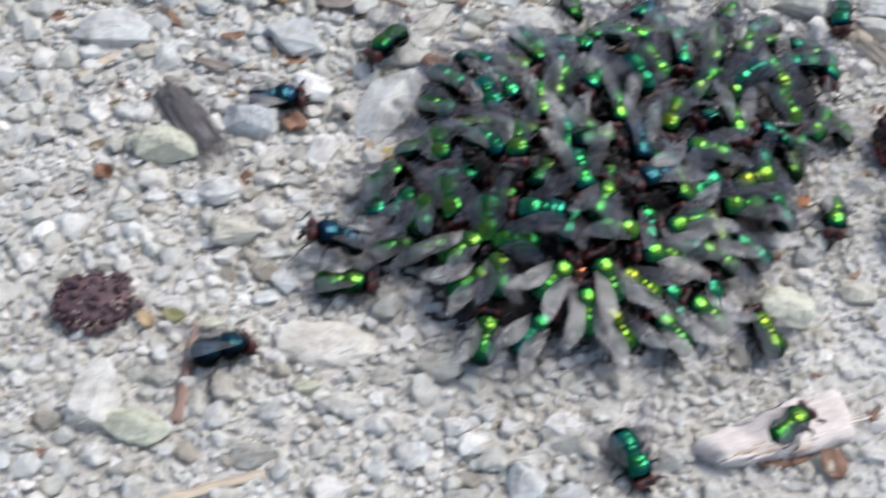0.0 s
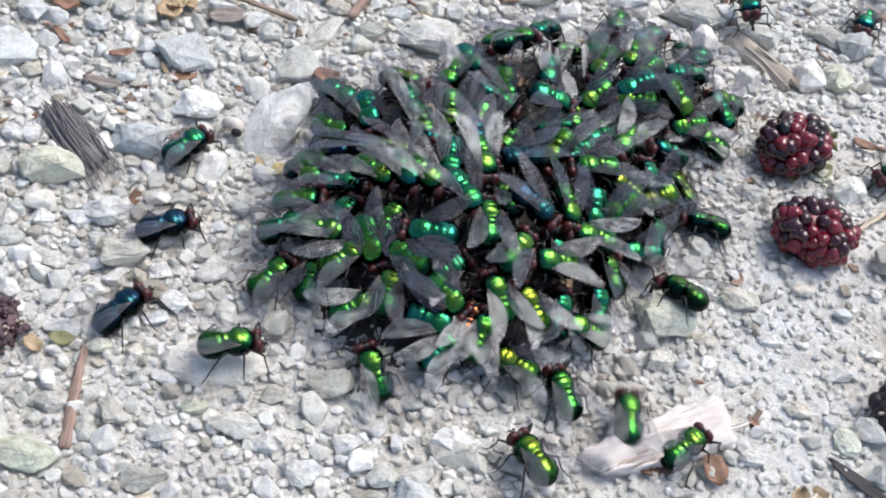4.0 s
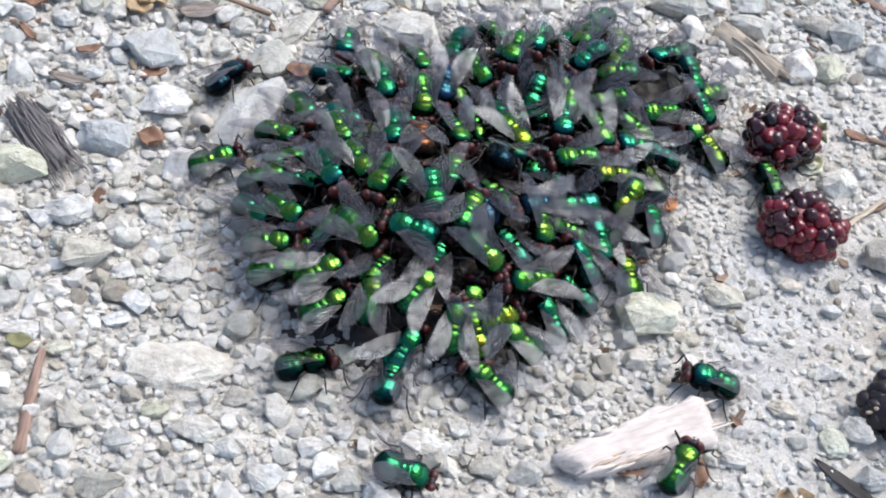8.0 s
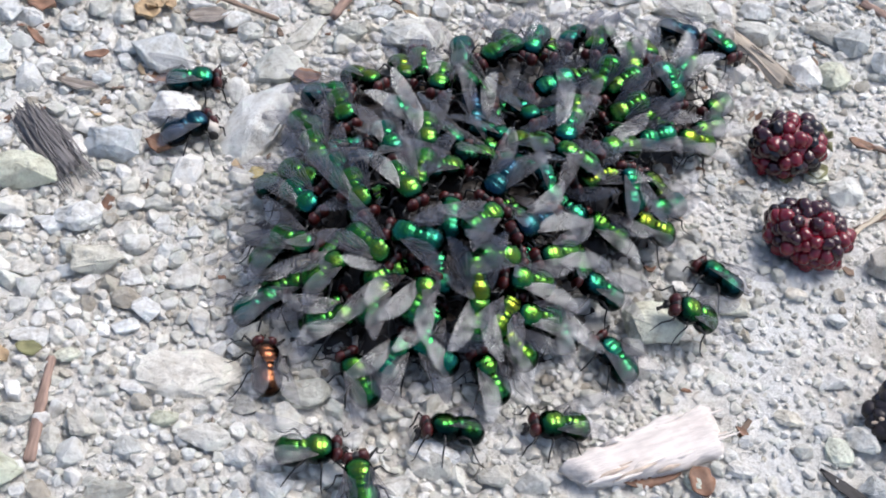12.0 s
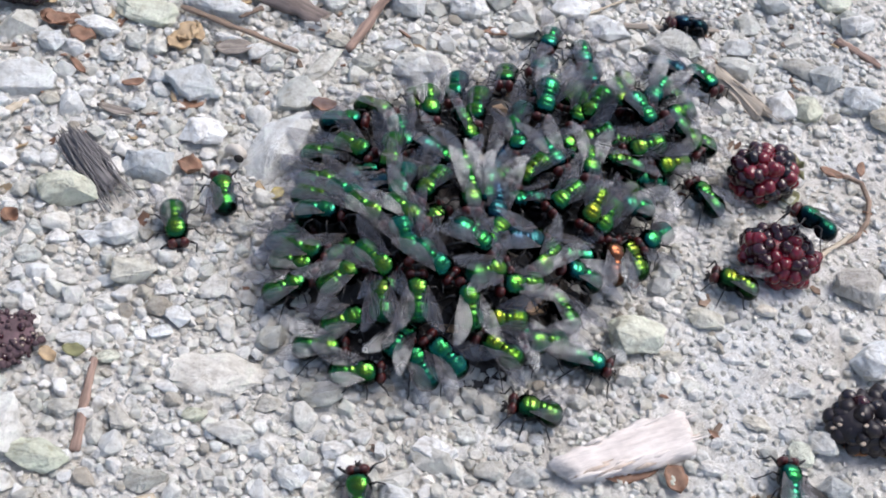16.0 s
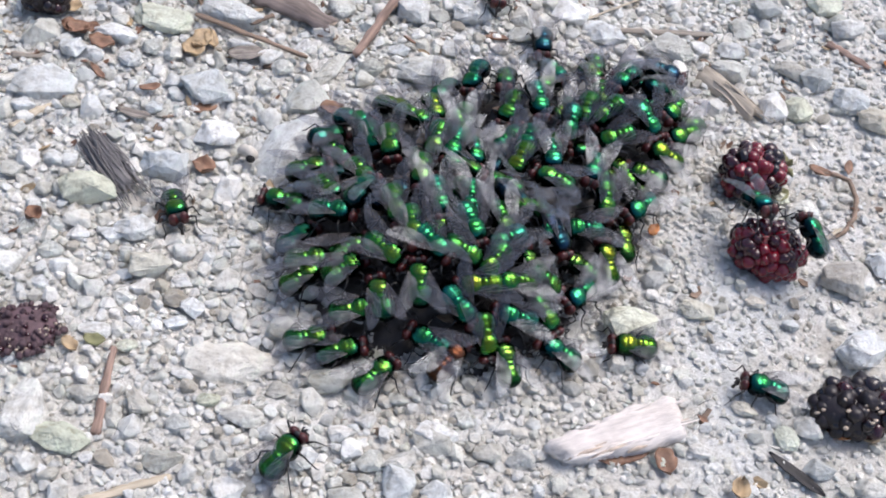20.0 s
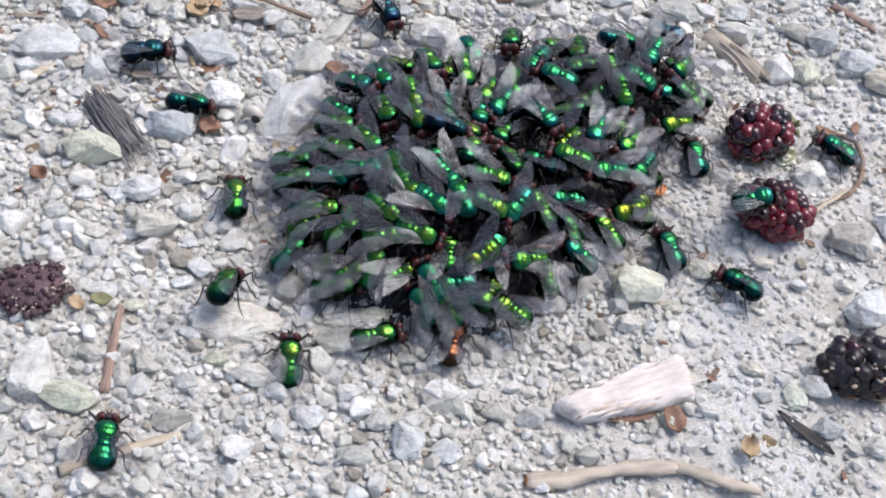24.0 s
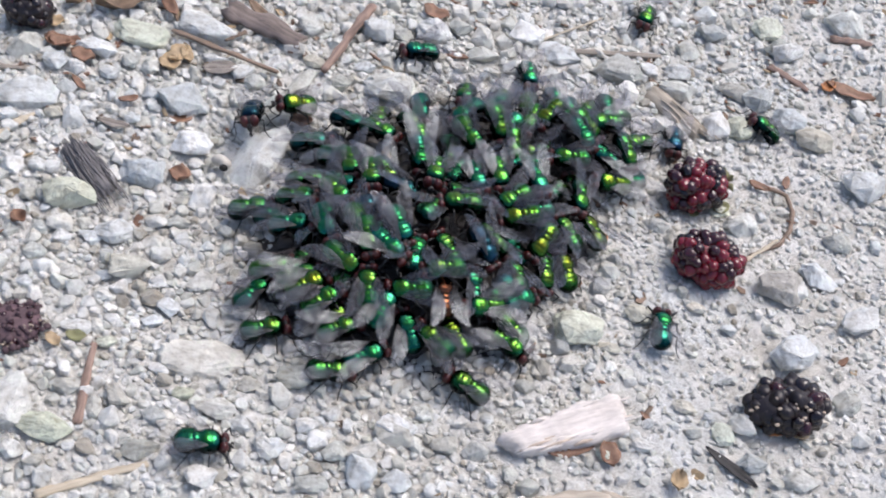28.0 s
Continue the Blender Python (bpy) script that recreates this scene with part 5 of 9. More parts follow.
def scrap_piece(k):
    """A bent chip with a thickness: its points and its faces."""
    rng = random.Random(40 + k)
    n = 5
    ring = [(math.cos(a) * rng.uniform(0.7, 1.1), math.sin(a) * rng.uniform(0.25, 0.5), rng.uniform(-0.15, 0.2)) for a in [2 * math.pi * i / n for i in range(n)]]
    top = np.array(ring)
    low = top - np.array([0, 0, 0.14])
    tris = [(0, i, i + 1) for i in range(1, n - 1)]
    low_tris = [(n, n + i + 1, n + i) for i in range(1, n - 1)]
    sides = [q for i in range(n) for q in ((i, n + i, n + (i + 1) % n), (i, n + (i + 1) % n, (i + 1) % n))]
    return np.concatenate([top, low]), np.array(tris + low_tris + sides)


build_litter()


def motions():
    """Every fly: the stops on its way, as seconds, place in millimetres and heading."""
    walk(FLIES[0], steps(0, (0, -50.1, -37.5, 32, 1.6), (1, -47.8, -27.3, 86, 1.6), (2, -47.6, -25.6, -6, 1.6), (3, -49.6, -25.2, 43, 1.6), (6, -35.2, 21.7, 43, 1.6), (7, -34.3, 22.9, 42, 1.6), (8, -34.0, 22.7, 53, 1.6), (9, -31.9, 20.4, 17, 1.6), (10, 15.3, -32.3, 104, 1.6), (11, 42.6, 47.7, -20, 1.6), (24, 42.6, 47.7, -20, 1.6), (25, 29.5, 51.1, 13, 1.6), (26, 2.5, -7.9, -10, 1.6), (27, 8.6, -10.1, -45, 1.6), (28, 8.6, -10.1, -45, 1.6)))
    walk(FLIES[1], steps(1, (0, -38.8, -16.8, -177, 1.6), (1, -42.8, -16.5, -178, 1.6), (2, -44.3, -2.7, -172, 1.6), (3, -45.4, -10.0, -339, 1.6), (6, -19.2, 34.0, -335, 1.6), (7, 1.4, -42.4, -271, 1.6), (8, 2.2, -7.8, -243, -1), (9, -37.8, -7.1, -366, 1.6), (10, -49.2, -4.2, -255, 1.6), (11, -46.3, 6.2, -308, 1.6), (12, -41.0, 12.1, -324, 1.6), (15, 57.6, 58.3, -168, 1.6), (16, 46.7, 61.4, -168, 1.6), (17, 47.7, 64.9, -168, 1.6), (18, 30.9, 45.6, -260, 1.6), (19, -37.2, -1.0, -364, 1.6), (20, 14.2, -6.7, -413, 1.6), (21, 14.2, -6.7, -413, 1.6), (24, -15.3, 40.2, -426, 1.6), (25, -16.6, 41.9, -267, 1.6), (26, -41.9, -9.1, -275, 1.6), (27, 53.7, 39.7, -269, 1.6), (28, 53.5, 34.4, -97, 1.6)))
    walk(FLIES[2], steps(2, (0, -34.6, -22.9, 9, 1.6), (1, -30.5, -31.0, 19, 1.6), (2, -27.0, -30.7, 24, 1.6), (3, -34.7, -32.2, 12, 1.6), (6, -25.1, 9.0, -30, 1.6), (9, -25.1, 9.0, -30, 1.6), (10, -17.1, 13.1, -69, 1.6), (12, -17.1, 13.1, -69, 1.6), (15, -17.0, 11.3, -36, 1.6), (16, -17.0, 11.3, -36, 1.6), (17, -16.0, 9.9, -33, 1.6), (19, -16.0, 9.9, -33, 1.6), (20, -12.9, 11.1, -84, 1.6), (21, -12.9, 11.1, -84, 1.6), (24, -14.2, 9.3, -79, 1.6), (26, -14.2, 9.3, -79, 1.6), (27, -13.6, 9.1, -85, 1.6), (28, -13.6, 9.1, -85, 1.6)))
    walk(FLIES[3], steps(3, (0, 28.3, -38.2, 44, 1.6), (1, 29.0, -39.0, 43, 1.6), (2, 29.7, -38.5, 58, 1.6), (3, 29.9, -40.3, 42, 1.6), (6, 30.9, -38.5, 26, 1.6), (7, 31.4, -41.1, 16, 1.6), (8, 31.7, -43.2, 58, 1.6), (9, 33.7, -39.1, 50, 1.6), (10, 34.9, -38.6, 58, 1.6), (11, 33.0, -40.2, 50, 1.6), (12, -19.4, -44.9, 5, 1.6), (15, -44.1, 0.2, -75, 1.6), (16, -46.2, -5.5, -75, 1.6), (17, -47.1, -5.4, -86, 1.6), (18, -47.5, -4.2, -66, 1.6), (19, -47.9, -4.0, -75, 1.6), (20, -48.5, -3.7, -71, 1.6), (21, -47.7, -3.7, -67, 1.6), (24, -39.7, -7.9, 96, 1.6), (25, -42.1, -7.0, 97, 1.6), (26, -43.3, 3.7, 86, 1.6), (27, 7.8, 46.5, 36, 1.6), (28, -19.2, -5.9, 47, -1)))
    walk(FLIES[4], steps(4, (0, 5.7, -46.5, -64, 1.6), (1, -6.9, -25.3, -17, 1.6), (3, -6.9, -25.3, -17, 1.6), (6, -6.3, -27.9, 62, 1.6), (9, -6.3, -27.9, 62, 1.6), (10, -5.0, -27.3, 146, 1.6), (12, -5.0, -27.3, 146, 1.6), (15, -3.4, -26.7, 137, 1.6), (16, -3.4, -26.7, 137, 1.6), (17, 0.8, -21.7, 0, 1.6), (19, 0.8, -21.7, 0, 1.6), (20, -1.0, -22.4, -48, 1.6), (21, -1.0, -22.4, -48, 1.6), (24, -4.0, -25.1, -162, 1.6), (26, -4.0, -25.1, -162, 1.6), (27, -2.9, -23.6, -247, -1), (28, -2.9, -23.6, -247, -1)))
    walk(FLIES[5], steps(5, (0, 25.4, -21.9, 117, 1.6), (1, 47.2, -12.3, 257, 1.6), (2, 53.2, -12.9, 175, 1.6), (3, 74.7, 18.9, 209, 1.6), (6, -11.3, 26.4, 309, -1), (9, -11.3, 26.4, 309, -1), (10, -8.6, 26.5, 281, -1), (12, -8.6, 26.5, 281, -1), (15, -7.8, 26.2, 272, -1), (16, -7.8, 26.2, 272, -1), (17, -8.6, 26.5, 281, -1), (19, -8.6, 26.5, 281, -1), (20, -5.6, 24.4, 281, -1), (21, -5.6, 24.4, 281, -1), (24, -4.0, 24.5, 251, -1), (26, -4.0, 24.5, 251, -1), (27, -2.6, 23.9, 311, -1), (28, -2.6, 23.9, 311, -1)))
    walk(FLIES[6], steps(6, (0, 51.0, 52.7, -99, 1.6), (1, 55.8, 54.8, -99, 1.6), (2, 56.1, 54.7, -100, 1.6), (3, 54.8, 54.4, -99, 1.6), (6, 54.4, 55.1, -98, 1.6), (7, 54.0, 51.2, -99, 1.6), (8, 18.1, 13.7, -125, -1), (9, 18.1, 13.7, -125, -1), (10, 14.0, 16.2, -167, -1), (12, 14.0, 16.2, -167, -1), (15, 14.5, 15.3, -137, -1), (16, 14.5, 15.3, -137, -1), (17, 11.9, 14.2, -164, -1), (19, 11.9, 14.2, -164, -1), (20, 11.6, 14.5, -103, 1.6), (21, 11.6, 14.5, -103, 1.6), (24, 3.8, 13.8, -120, 1.6), (26, 3.8, 13.8, -120, 1.6), (27, 6.1, 12.7, -110, -1), (28, 6.1, 12.7, -110, -1)))
    walk(FLIES[7], steps(7, (0, 40.1, 1.0, -99, 1.6), (1, 37.3, 1.3, -192, 1.6), (3, 37.3, 1.3, -192, 1.6), (6, 34.5, 1.1, -184, 1.6), (7, 36.8, -12.5, -212, 1.6), (8, 40.6, 20.8, -163, -1), (9, 41.1, 23.4, -53, 1.6), (10, 40.6, 22.4, -144, -1), (12, 40.6, 22.4, -144, -1), (15, 40.0, 24.3, -35, 1.6), (16, 40.0, 24.3, -35, 1.6), (17, 39.4, 23.9, -214, 1.6), (19, 39.4, 23.9, -214, 1.6), (20, 40.0, 24.5, -146, 1.6), (21, 40.0, 24.5, -146, 1.6), (24, 41.0, 24.4, -28, 1.6), (26, 41.0, 24.4, -28, 1.6), (27, 39.5, 23.7, -59, 1.6), (28, 39.5, 23.7, -59, 1.6)))
    walk(FLIES[8], steps(8, (0, -48.2, 13.4, 11, 1.6), (1, -47.2, 12.9, 10, 1.6), (2, -18.3, 5.6, 3, -1), (3, -18.3, 5.6, 3, -1), (6, -14.6, 0.5, 28, -1), (12, -14.6, 0.5, 28, -1), (15, -13.2, 0.2, 29, -1), (16, -13.2, 0.2, 29, -1), (17, -13.2, -2.4, -5, -1), (19, -13.2, -2.4, -5, -1), (20, -12.0, -2.2, 30, -1), (21, -12.0, -2.2, 30, -1), (24, -14.3, -4.0, 44, -1), (26, -14.3, -4.0, 44, -1), (27, -11.3, -3.5, 43, -1), (28, -11.3, -3.5, 43, -1)))
    walk(FLIES[9], steps(9, (0, 12.9, 46.4, -106, 1.6), (1, -1.9, 3.1, -81, 1.6), (3, -1.9, 3.1, -81, 1.6), (6, -2.4, 15.5, -98, 1.6), (9, -2.4, 15.5, -98, 1.6), (10, 1.2, 15.2, -80, -1), (12, 1.2, 15.2, -80, -1), (15, 6.1, 12.7, -110, -1), (21, 6.1, 12.7, -110, -1), (24, 8.7, 15.0, -149, -1), (25, 8.1, 11.5, -123, -1), (26, 8.7, 15.0, -149, -1), (27, 11.9, 14.2, -164, -1), (28, 11.9, 14.2, -164, -1)))
    walk(FLIES[10], steps(10, (0, -2.0, 44.2, 89, 1.6), (1, -11.2, 49.5, -82, 1.6), (2, 38.3, 37.9, -119, -1), (3, 38.3, 37.9, -119, -1), (6, 40.0, 36.7, 53, 1.6), (9, 40.0, 36.7, 53, 1.6), (10, 40.1, 37.1, -126, -1), (12, 40.1, 37.1, -126, -1), (15, 38.2, 36.0, -160, -1), (16, 38.2, 36.0, -160, -1), (17, 40.8, 36.7, -135, -1), (19, 40.8, 36.7, -135, -1), (20, 40.1, 37.1, -126, -1), (21, 40.1, 37.1, -126, -1), (24, 40.1, 35.0, -143, -1), (26, 40.1, 35.0, -143, -1), (27, 39.5, 36.5, -142, -1), (28, 39.5, 36.5, -142, -1)))
    walk(FLIES[11], steps(11, (0, 11.8, 44.9, 161, 1.6), (1, 11.6, 37.8, 226, 1.6), (3, 11.6, 37.8, 226, 1.6), (6, 13.2, 28.9, 252, 1.6), (9, 13.2, 28.9, 252, 1.6), (10, 11.5, 29.5, 249, 1.6), (12, 11.5, 29.5, 249, 1.6), (15, 14.0, 29.3, 250, -1), (16, 14.0, 29.3, 250, -1), (17, 14.2, 28.4, 297, 1.6), (19, 14.2, 28.4, 297, 1.6), (20, 12.9, 25.1, 282, 1.6), (21, 12.9, 25.1, 282, 1.6), (24, 11.7, 26.9, 235, -1), (26, 11.7, 26.9, 235, -1), (27, 8.1, 27.5, 223, -1), (28, 8.1, 27.5, 223, -1)))
    walk(FLIES[12], steps(12, (0, 27.9, 48.0, -108, 1.6), (7, 27.9, 48.0, -108, 1.6), (8, 27.1, 46.4, -128, 1.6), (10, 27.1, 46.4, -128, 1.6), (11, 70.7, 28.5, -171, 1.6), (12, -2.1, -40.6, -174, 1.6), (15, -2.9, -39.7, -89, 1.6), (16, 34.5, 27.0, -169, -1), (17, -29.7, -51.4, -264, 1.6), (18, -28.8, -47.0, -264, 1.6), (19, -25.6, -50.1, -311, 1.6), (20, -25.7, -49.6, -310, 1.6), (21, -22.1, -46.9, -292, 1.6), (24, -28.0, -38.3, -266, 1.6), (25, 4.6, 30.0, -231, 1.6), (26, 24.6, 4.9, -289, -1), (27, 26.3, 2.5, -236, -1), (28, 26.3, 2.5, -236, -1)))
    walk(FLIES[13], steps(13, (0, 34.2, 46.1, 34, 1.6), (7, 34.2, 46.1, 34, 1.6), (8, 17.0, -15.5, 137, -1), (9, 45.2, -18.4, 81, 1.6), (10, 48.6, -12.2, 80, 1.6), (11, 48.7, -15.1, 84, 1.6), (12, 39.9, -7.9, 134, 1.6), (15, 63.3, -2.2, 120, 1.6), (16, 58.9, 3.6, 147, 1.6), (17, 62.9, 3.5, 133, 1.6), (18, 61.6, 4.6, 119, 1.6), (19, 60.9, 2.7, 119, 1.6), (20, 60.6, 1.3, 119, 1.6), (21, 41.3, 5.8, 110, 1.6), (24, 43.0, 14.6, 99, 1.6), (26, 43.0, 14.6, 99, 1.6), (27, 18.5, 41.3, 88, 1.6), (28, 40.6, 20.8, 197, -1)))
    walk(FLIES[14], steps(14, (0, 41.1, 40.6, 10, 1.6), (1, 38.2, 34.8, -133, 1.6), (3, 38.2, 34.8, -133, 1.6), (6, 38.8, 27.5, -66, 1.6), (9, 38.8, 27.5, -66, 1.6), (10, 33.9, 25.2, -60, 1.6), (12, 33.9, 25.2, -60, 1.6), (15, 31.8, 25.8, -52, 1.6), (16, 31.8, 25.8, -52, 1.6), (17, 32.7, 25.1, 0, 1.6), (19, 32.7, 25.1, 0, 1.6), (20, 33.6, 24.7, -50, 1.6), (21, 33.6, 24.7, -50, 1.6), (24, 31.4, 24.3, -28, 1.6), (26, 31.4, 24.3, -28, 1.6), (27, 30.8, 24.4, -60, 1.6), (28, 30.8, 24.4, -60, 1.6)))
    walk(FLIES[15], steps(15, (0, -32.1, 25.6, -129, 1.6), (1, -27.8, 18.9, -53, 1.6), (2, 15.4, -44.4, 5, 1.6), (3, 21.4, -36.9, 89, 1.6), (6, -34.7, 5.9, 25, 1.6), (9, -34.7, 5.9, 25, 1.6), (10, -17.8, -21.1, 40, -1), (12, -17.8, -21.1, 40, -1), (15, -16.8, -22.3, 23, 1.6), (16, -16.8, -22.3, 23, 1.6), (17, -17.2, -21.5, 16, 1.6), (19, -17.2, -21.5, 16, 1.6), (20, -16.6, -22.3, 10, 1.6), (21, -16.6, -22.3, 10, 1.6), (24, -15.3, -21.4, 70, 1.6), (26, -15.3, -21.4, 70, 1.6), (27, -16.5, -20.5, 33, 1.6), (28, -16.5, -20.5, 33, 1.6)))
    walk(FLIES[16], steps(16, (0, -15.1, 11.7, -66, 1.6), (1, -16.5, 12.1, -77, 1.6), (3, -16.5, 12.1, -77, 1.6), (6, -15.2, 11.9, -32, -1), (9, -15.2, 11.9, -32, -1), (10, -16.4, 7.3, 3, -1), (12, -16.4, 7.3, 3, -1), (15, -15.5, 5.9, 22, -1), (16, -15.5, 5.9, 22, -1), (17, -13.7, 5.3, 2, -1), (19, -13.7, 5.3, 2, -1), (20, -18.4, 7.0, -4, -1), (21, -18.4, 7.0, -4, -1), (24, -18.5, 4.3, -1, -1), (25, -14.3, 4.3, 23, -1), (26, -18.5, 4.3, -1, -1), (27, -14.5, 4.8, -35, -1), (28, -14.5, 4.8, -35, -1)))
    walk(FLIES[17], steps(17, (0, -22.4, -1.0, -78, 1.6), (1, -25.3, -1.1, -77, 1.6), (3, -25.3, -1.1, -77, 1.6), (6, -26.3, -1.7, 13, 1.6), (9, -26.3, -1.7, 13, 1.6), (10, -22.6, -2.5, -40, 1.6), (12, -22.6, -2.5, -40, 1.6), (15, -23.1, -1.8, -13, 1.6), (16, -23.1, -1.8, -13, 1.6), (17, -23.8, -1.6, -8, 1.6), (19, -23.8, -1.6, -8, 1.6), (20, -26.1, 8.3, 16, 1.6), (21, -26.1, 8.3, 16, 1.6), (24, -22.1, 7.1, -13, 1.6), (26, -22.1, 7.1, -13, 1.6), (27, -20.7, 7.4, 2, -1), (28, -20.7, 7.4, 2, -1)))
    walk(FLIES[18], steps(18, (0, -12.2, -4.0, -89, 1.6), (1, -8.6, -6.1, -26, 1.6), (3, -8.6, -6.1, -26, 1.6), (6, -11.1, -7.8, -113, 1.6), (9, -11.1, -7.8, -113, 1.6), (10, -9.2, -7.6, -57, 1.6), (12, -9.2, -7.6, -57, 1.6), (15, -9.9, -8.4, -40, 1.6), (16, -9.9, -8.4, -40, 1.6), (17, -10.0, -11.8, -78, 1.6), (19, -10.0, -11.8, -78, 1.6), (20, -9.3, -11.7, -76, 1.6), (21, -9.3, -11.7, -76, 1.6), (24, -10.8, -12.1, -53, 1.6), (26, -10.8, -12.1, -53, 1.6), (27, -10.7, -12.3, -80, 1.6), (28, -10.7, -12.3, -80, 1.6)))
    walk(FLIES[19], steps(19, (0, -5.5, -0.7, -86, 1.6), (1, -5.7, -2.0, -93, 1.6), (3, -5.7, -2.0, -93, 1.6), (6, -9.4, 3.3, -86, 1.6), (9, -9.4, 3.3, -86, 1.6), (10, -11.2, 3.0, -67, 1.6), (12, -11.2, 3.0, -67, 1.6), (15, -10.7, -1.4, -105, 1.6), (16, -10.7, -1.4, -105, 1.6), (17, -7.4, -4.6, -153, 1.6), (19, -7.4, -4.6, -153, 1.6), (20, -5.7, -4.5, -73, 1.6), (21, -5.7, -4.5, -73, 1.6), (24, -7.9, -2.7, 35, -1), (26, -7.9, -2.7, 35, -1), (27, 27.8, 37.7, -79, -1), (28, 27.8, 37.7, -79, -1)))
    walk(FLIES[20], steps(20, (0, -8.5, 9.8, -83, 1.6), (1, -9.1, 6.4, -82, 1.6), (3, -9.1, 6.4, -82, 1.6), (6, -16.7, 4.8, -67, 1.6), (9, -16.7, 4.8, -67, 1.6), (10, -21.1, 3.7, -72, 1.6), (12, -21.1, 3.7, -72, 1.6), (15, -22.6, 5.2, 1, -1), (16, -22.6, 5.2, 1, -1), (17, -24.3, 2.6, -11, -1), (19, -24.3, 2.6, -11, -1), (20, -24.5, 3.9, 18, -1), (21, -24.5, 3.9, 18, -1), (24, -24.9, 3.2, 25, -1), (25, -23.4, 2.5, -34, -1), (26, -24.9, 3.2, 25, -1), (27, -19.0, 0.2, 26, -1), (28, -19.0, 0.2, 26, -1)))
    walk(FLIES[21], steps(21, (0, -6.0, 13.7, -105, 1.6), (1, -5.4, 11.5, -90, 1.6), (3, -5.4, 11.5, -90, 1.6), (6, -5.6, 13.3, -79, 1.6), (9, -5.6, 13.3, -79, 1.6), (10, -6.2, 4.1, -87, 1.6), (12, -6.2, 4.1, -87, 1.6), (15, -11.9, 8.9, -99, 1.6), (16, -11.9, 8.9, -99, 1.6), (17, -7.1, 12.2, -104, 1.6), (19, -7.1, 12.2, -104, 1.6), (20, -5.8, 12.0, -104, 1.6), (21, -5.8, 12.0, -104, 1.6), (24, -10.5, 14.6, -72, -1), (26, -10.5, 14.6, -72, -1), (27, -7.5, 8.1, -59, -1), (28, -7.5, 8.1, -59, -1)))
    walk(FLIES[22], steps(22, (0, -7.5, 33.5, -34, 1.6), (1, -11.1, 30.9, 126, 1.6), (2, -6.0, 3.4, -6, -1), (3, -6.0, 3.4, -6, -1), (6, -5.8, 8.7, -26, -1), (9, -5.8, 8.7, -26, -1), (10, -2.9, 8.0, -18, -1), (12, -2.9, 8.0, -18, -1), (15, -4.8, 10.9, -23, -1), (16, -4.8, 10.9, -23, -1), (17, -3.1, 10.7, -126, 1.6), (19, -3.1, 10.7, -126, 1.6), (20, -3.0, 10.7, -104, 1.6), (21, -3.0, 10.7, -104, 1.6), (24, -4.9, 11.3, -83, -1), (26, -4.9, 11.3, -83, -1), (27, -2.4, 11.9, -78, 1.6), (28, -2.4, 11.9, -78, 1.6)))
    walk(FLIES[23], steps(23, (0, -29.6, -2.8, 42, 1.6), (1, -25.8, -5.5, -1, 1.6), (3, -25.8, -5.5, -1, 1.6), (6, -22.8, -9.6, -36, 1.6), (9, -22.8, -9.6, -36, 1.6), (10, -22.5, -13.0, -25, 1.6), (12, -22.5, -13.0, -25, 1.6), (15, -23.7, -11.2, -15, 1.6), (16, -23.7, -11.2, -15, 1.6), (17, -9.8, -35.4, 57, 1.6), (19, -9.8, -35.4, 57, 1.6), (20, -12.9, -32.5, 45, 1.6), (21, -12.9, -32.5, 45, 1.6), (24, -13.7, -33.5, 15, 1.6), (26, -13.7, -33.5, 15, 1.6), (27, -15.0, -33.3, 9, 1.6), (28, -15.0, -33.3, 9, 1.6)))
    walk(FLIES[24], steps(24, (0, -15.3, -2.8, -43, 1.6), (1, -12.0, -5.4, -54, 1.6), (3, -12.0, -5.4, -54, 1.6), (6, -17.5, -4.8, -67, 1.6), (9, -17.5, -4.8, -67, 1.6), (10, -17.5, -4.3, -69, 1.6), (12, -17.5, -4.3, -69, 1.6), (15, -18.3, -2.8, -32, 1.6), (16, -18.3, -2.8, -32, 1.6), (17, -16.8, -6.1, 32, 1.6), (19, -16.8, -6.1, 32, 1.6), (20, -17.0, -2.7, 60, 1.6), (21, -17.0, -2.7, 60, 1.6), (24, -17.2, -7.2, -2, 1.6), (26, -17.2, -7.2, -2, 1.6), (27, -17.3, -8.3, -73, 1.6), (28, -17.3, -8.3, -73, 1.6)))
    walk(FLIES[25], steps(25, (0, -0.1, 29.7, -14, 1.6), (1, 1.0, 30.7, -57, -1), (3, 1.0, 30.7, -57, -1), (6, 2.6, 32.2, -118, -1), (9, 2.6, 32.2, -118, -1), (10, 2.0, 31.7, -92, -1), (12, 2.0, 31.7, -92, -1), (15, 0.4, 32.1, -99, -1), (16, 0.4, 32.1, -99, -1), (17, 1.7, 34.6, -57, -1), (19, 1.7, 34.6, -57, -1), (20, 3.1, 33.0, -115, 1.6), (21, 3.1, 33.0, -115, 1.6), (24, 1.6, 31.5, -65, -1), (25, 0.4, 31.9, -65, -1), (26, 1.6, 31.5, -65, -1), (27, 0.5, 31.1, -86, -1), (28, 0.5, 31.1, -86, -1)))
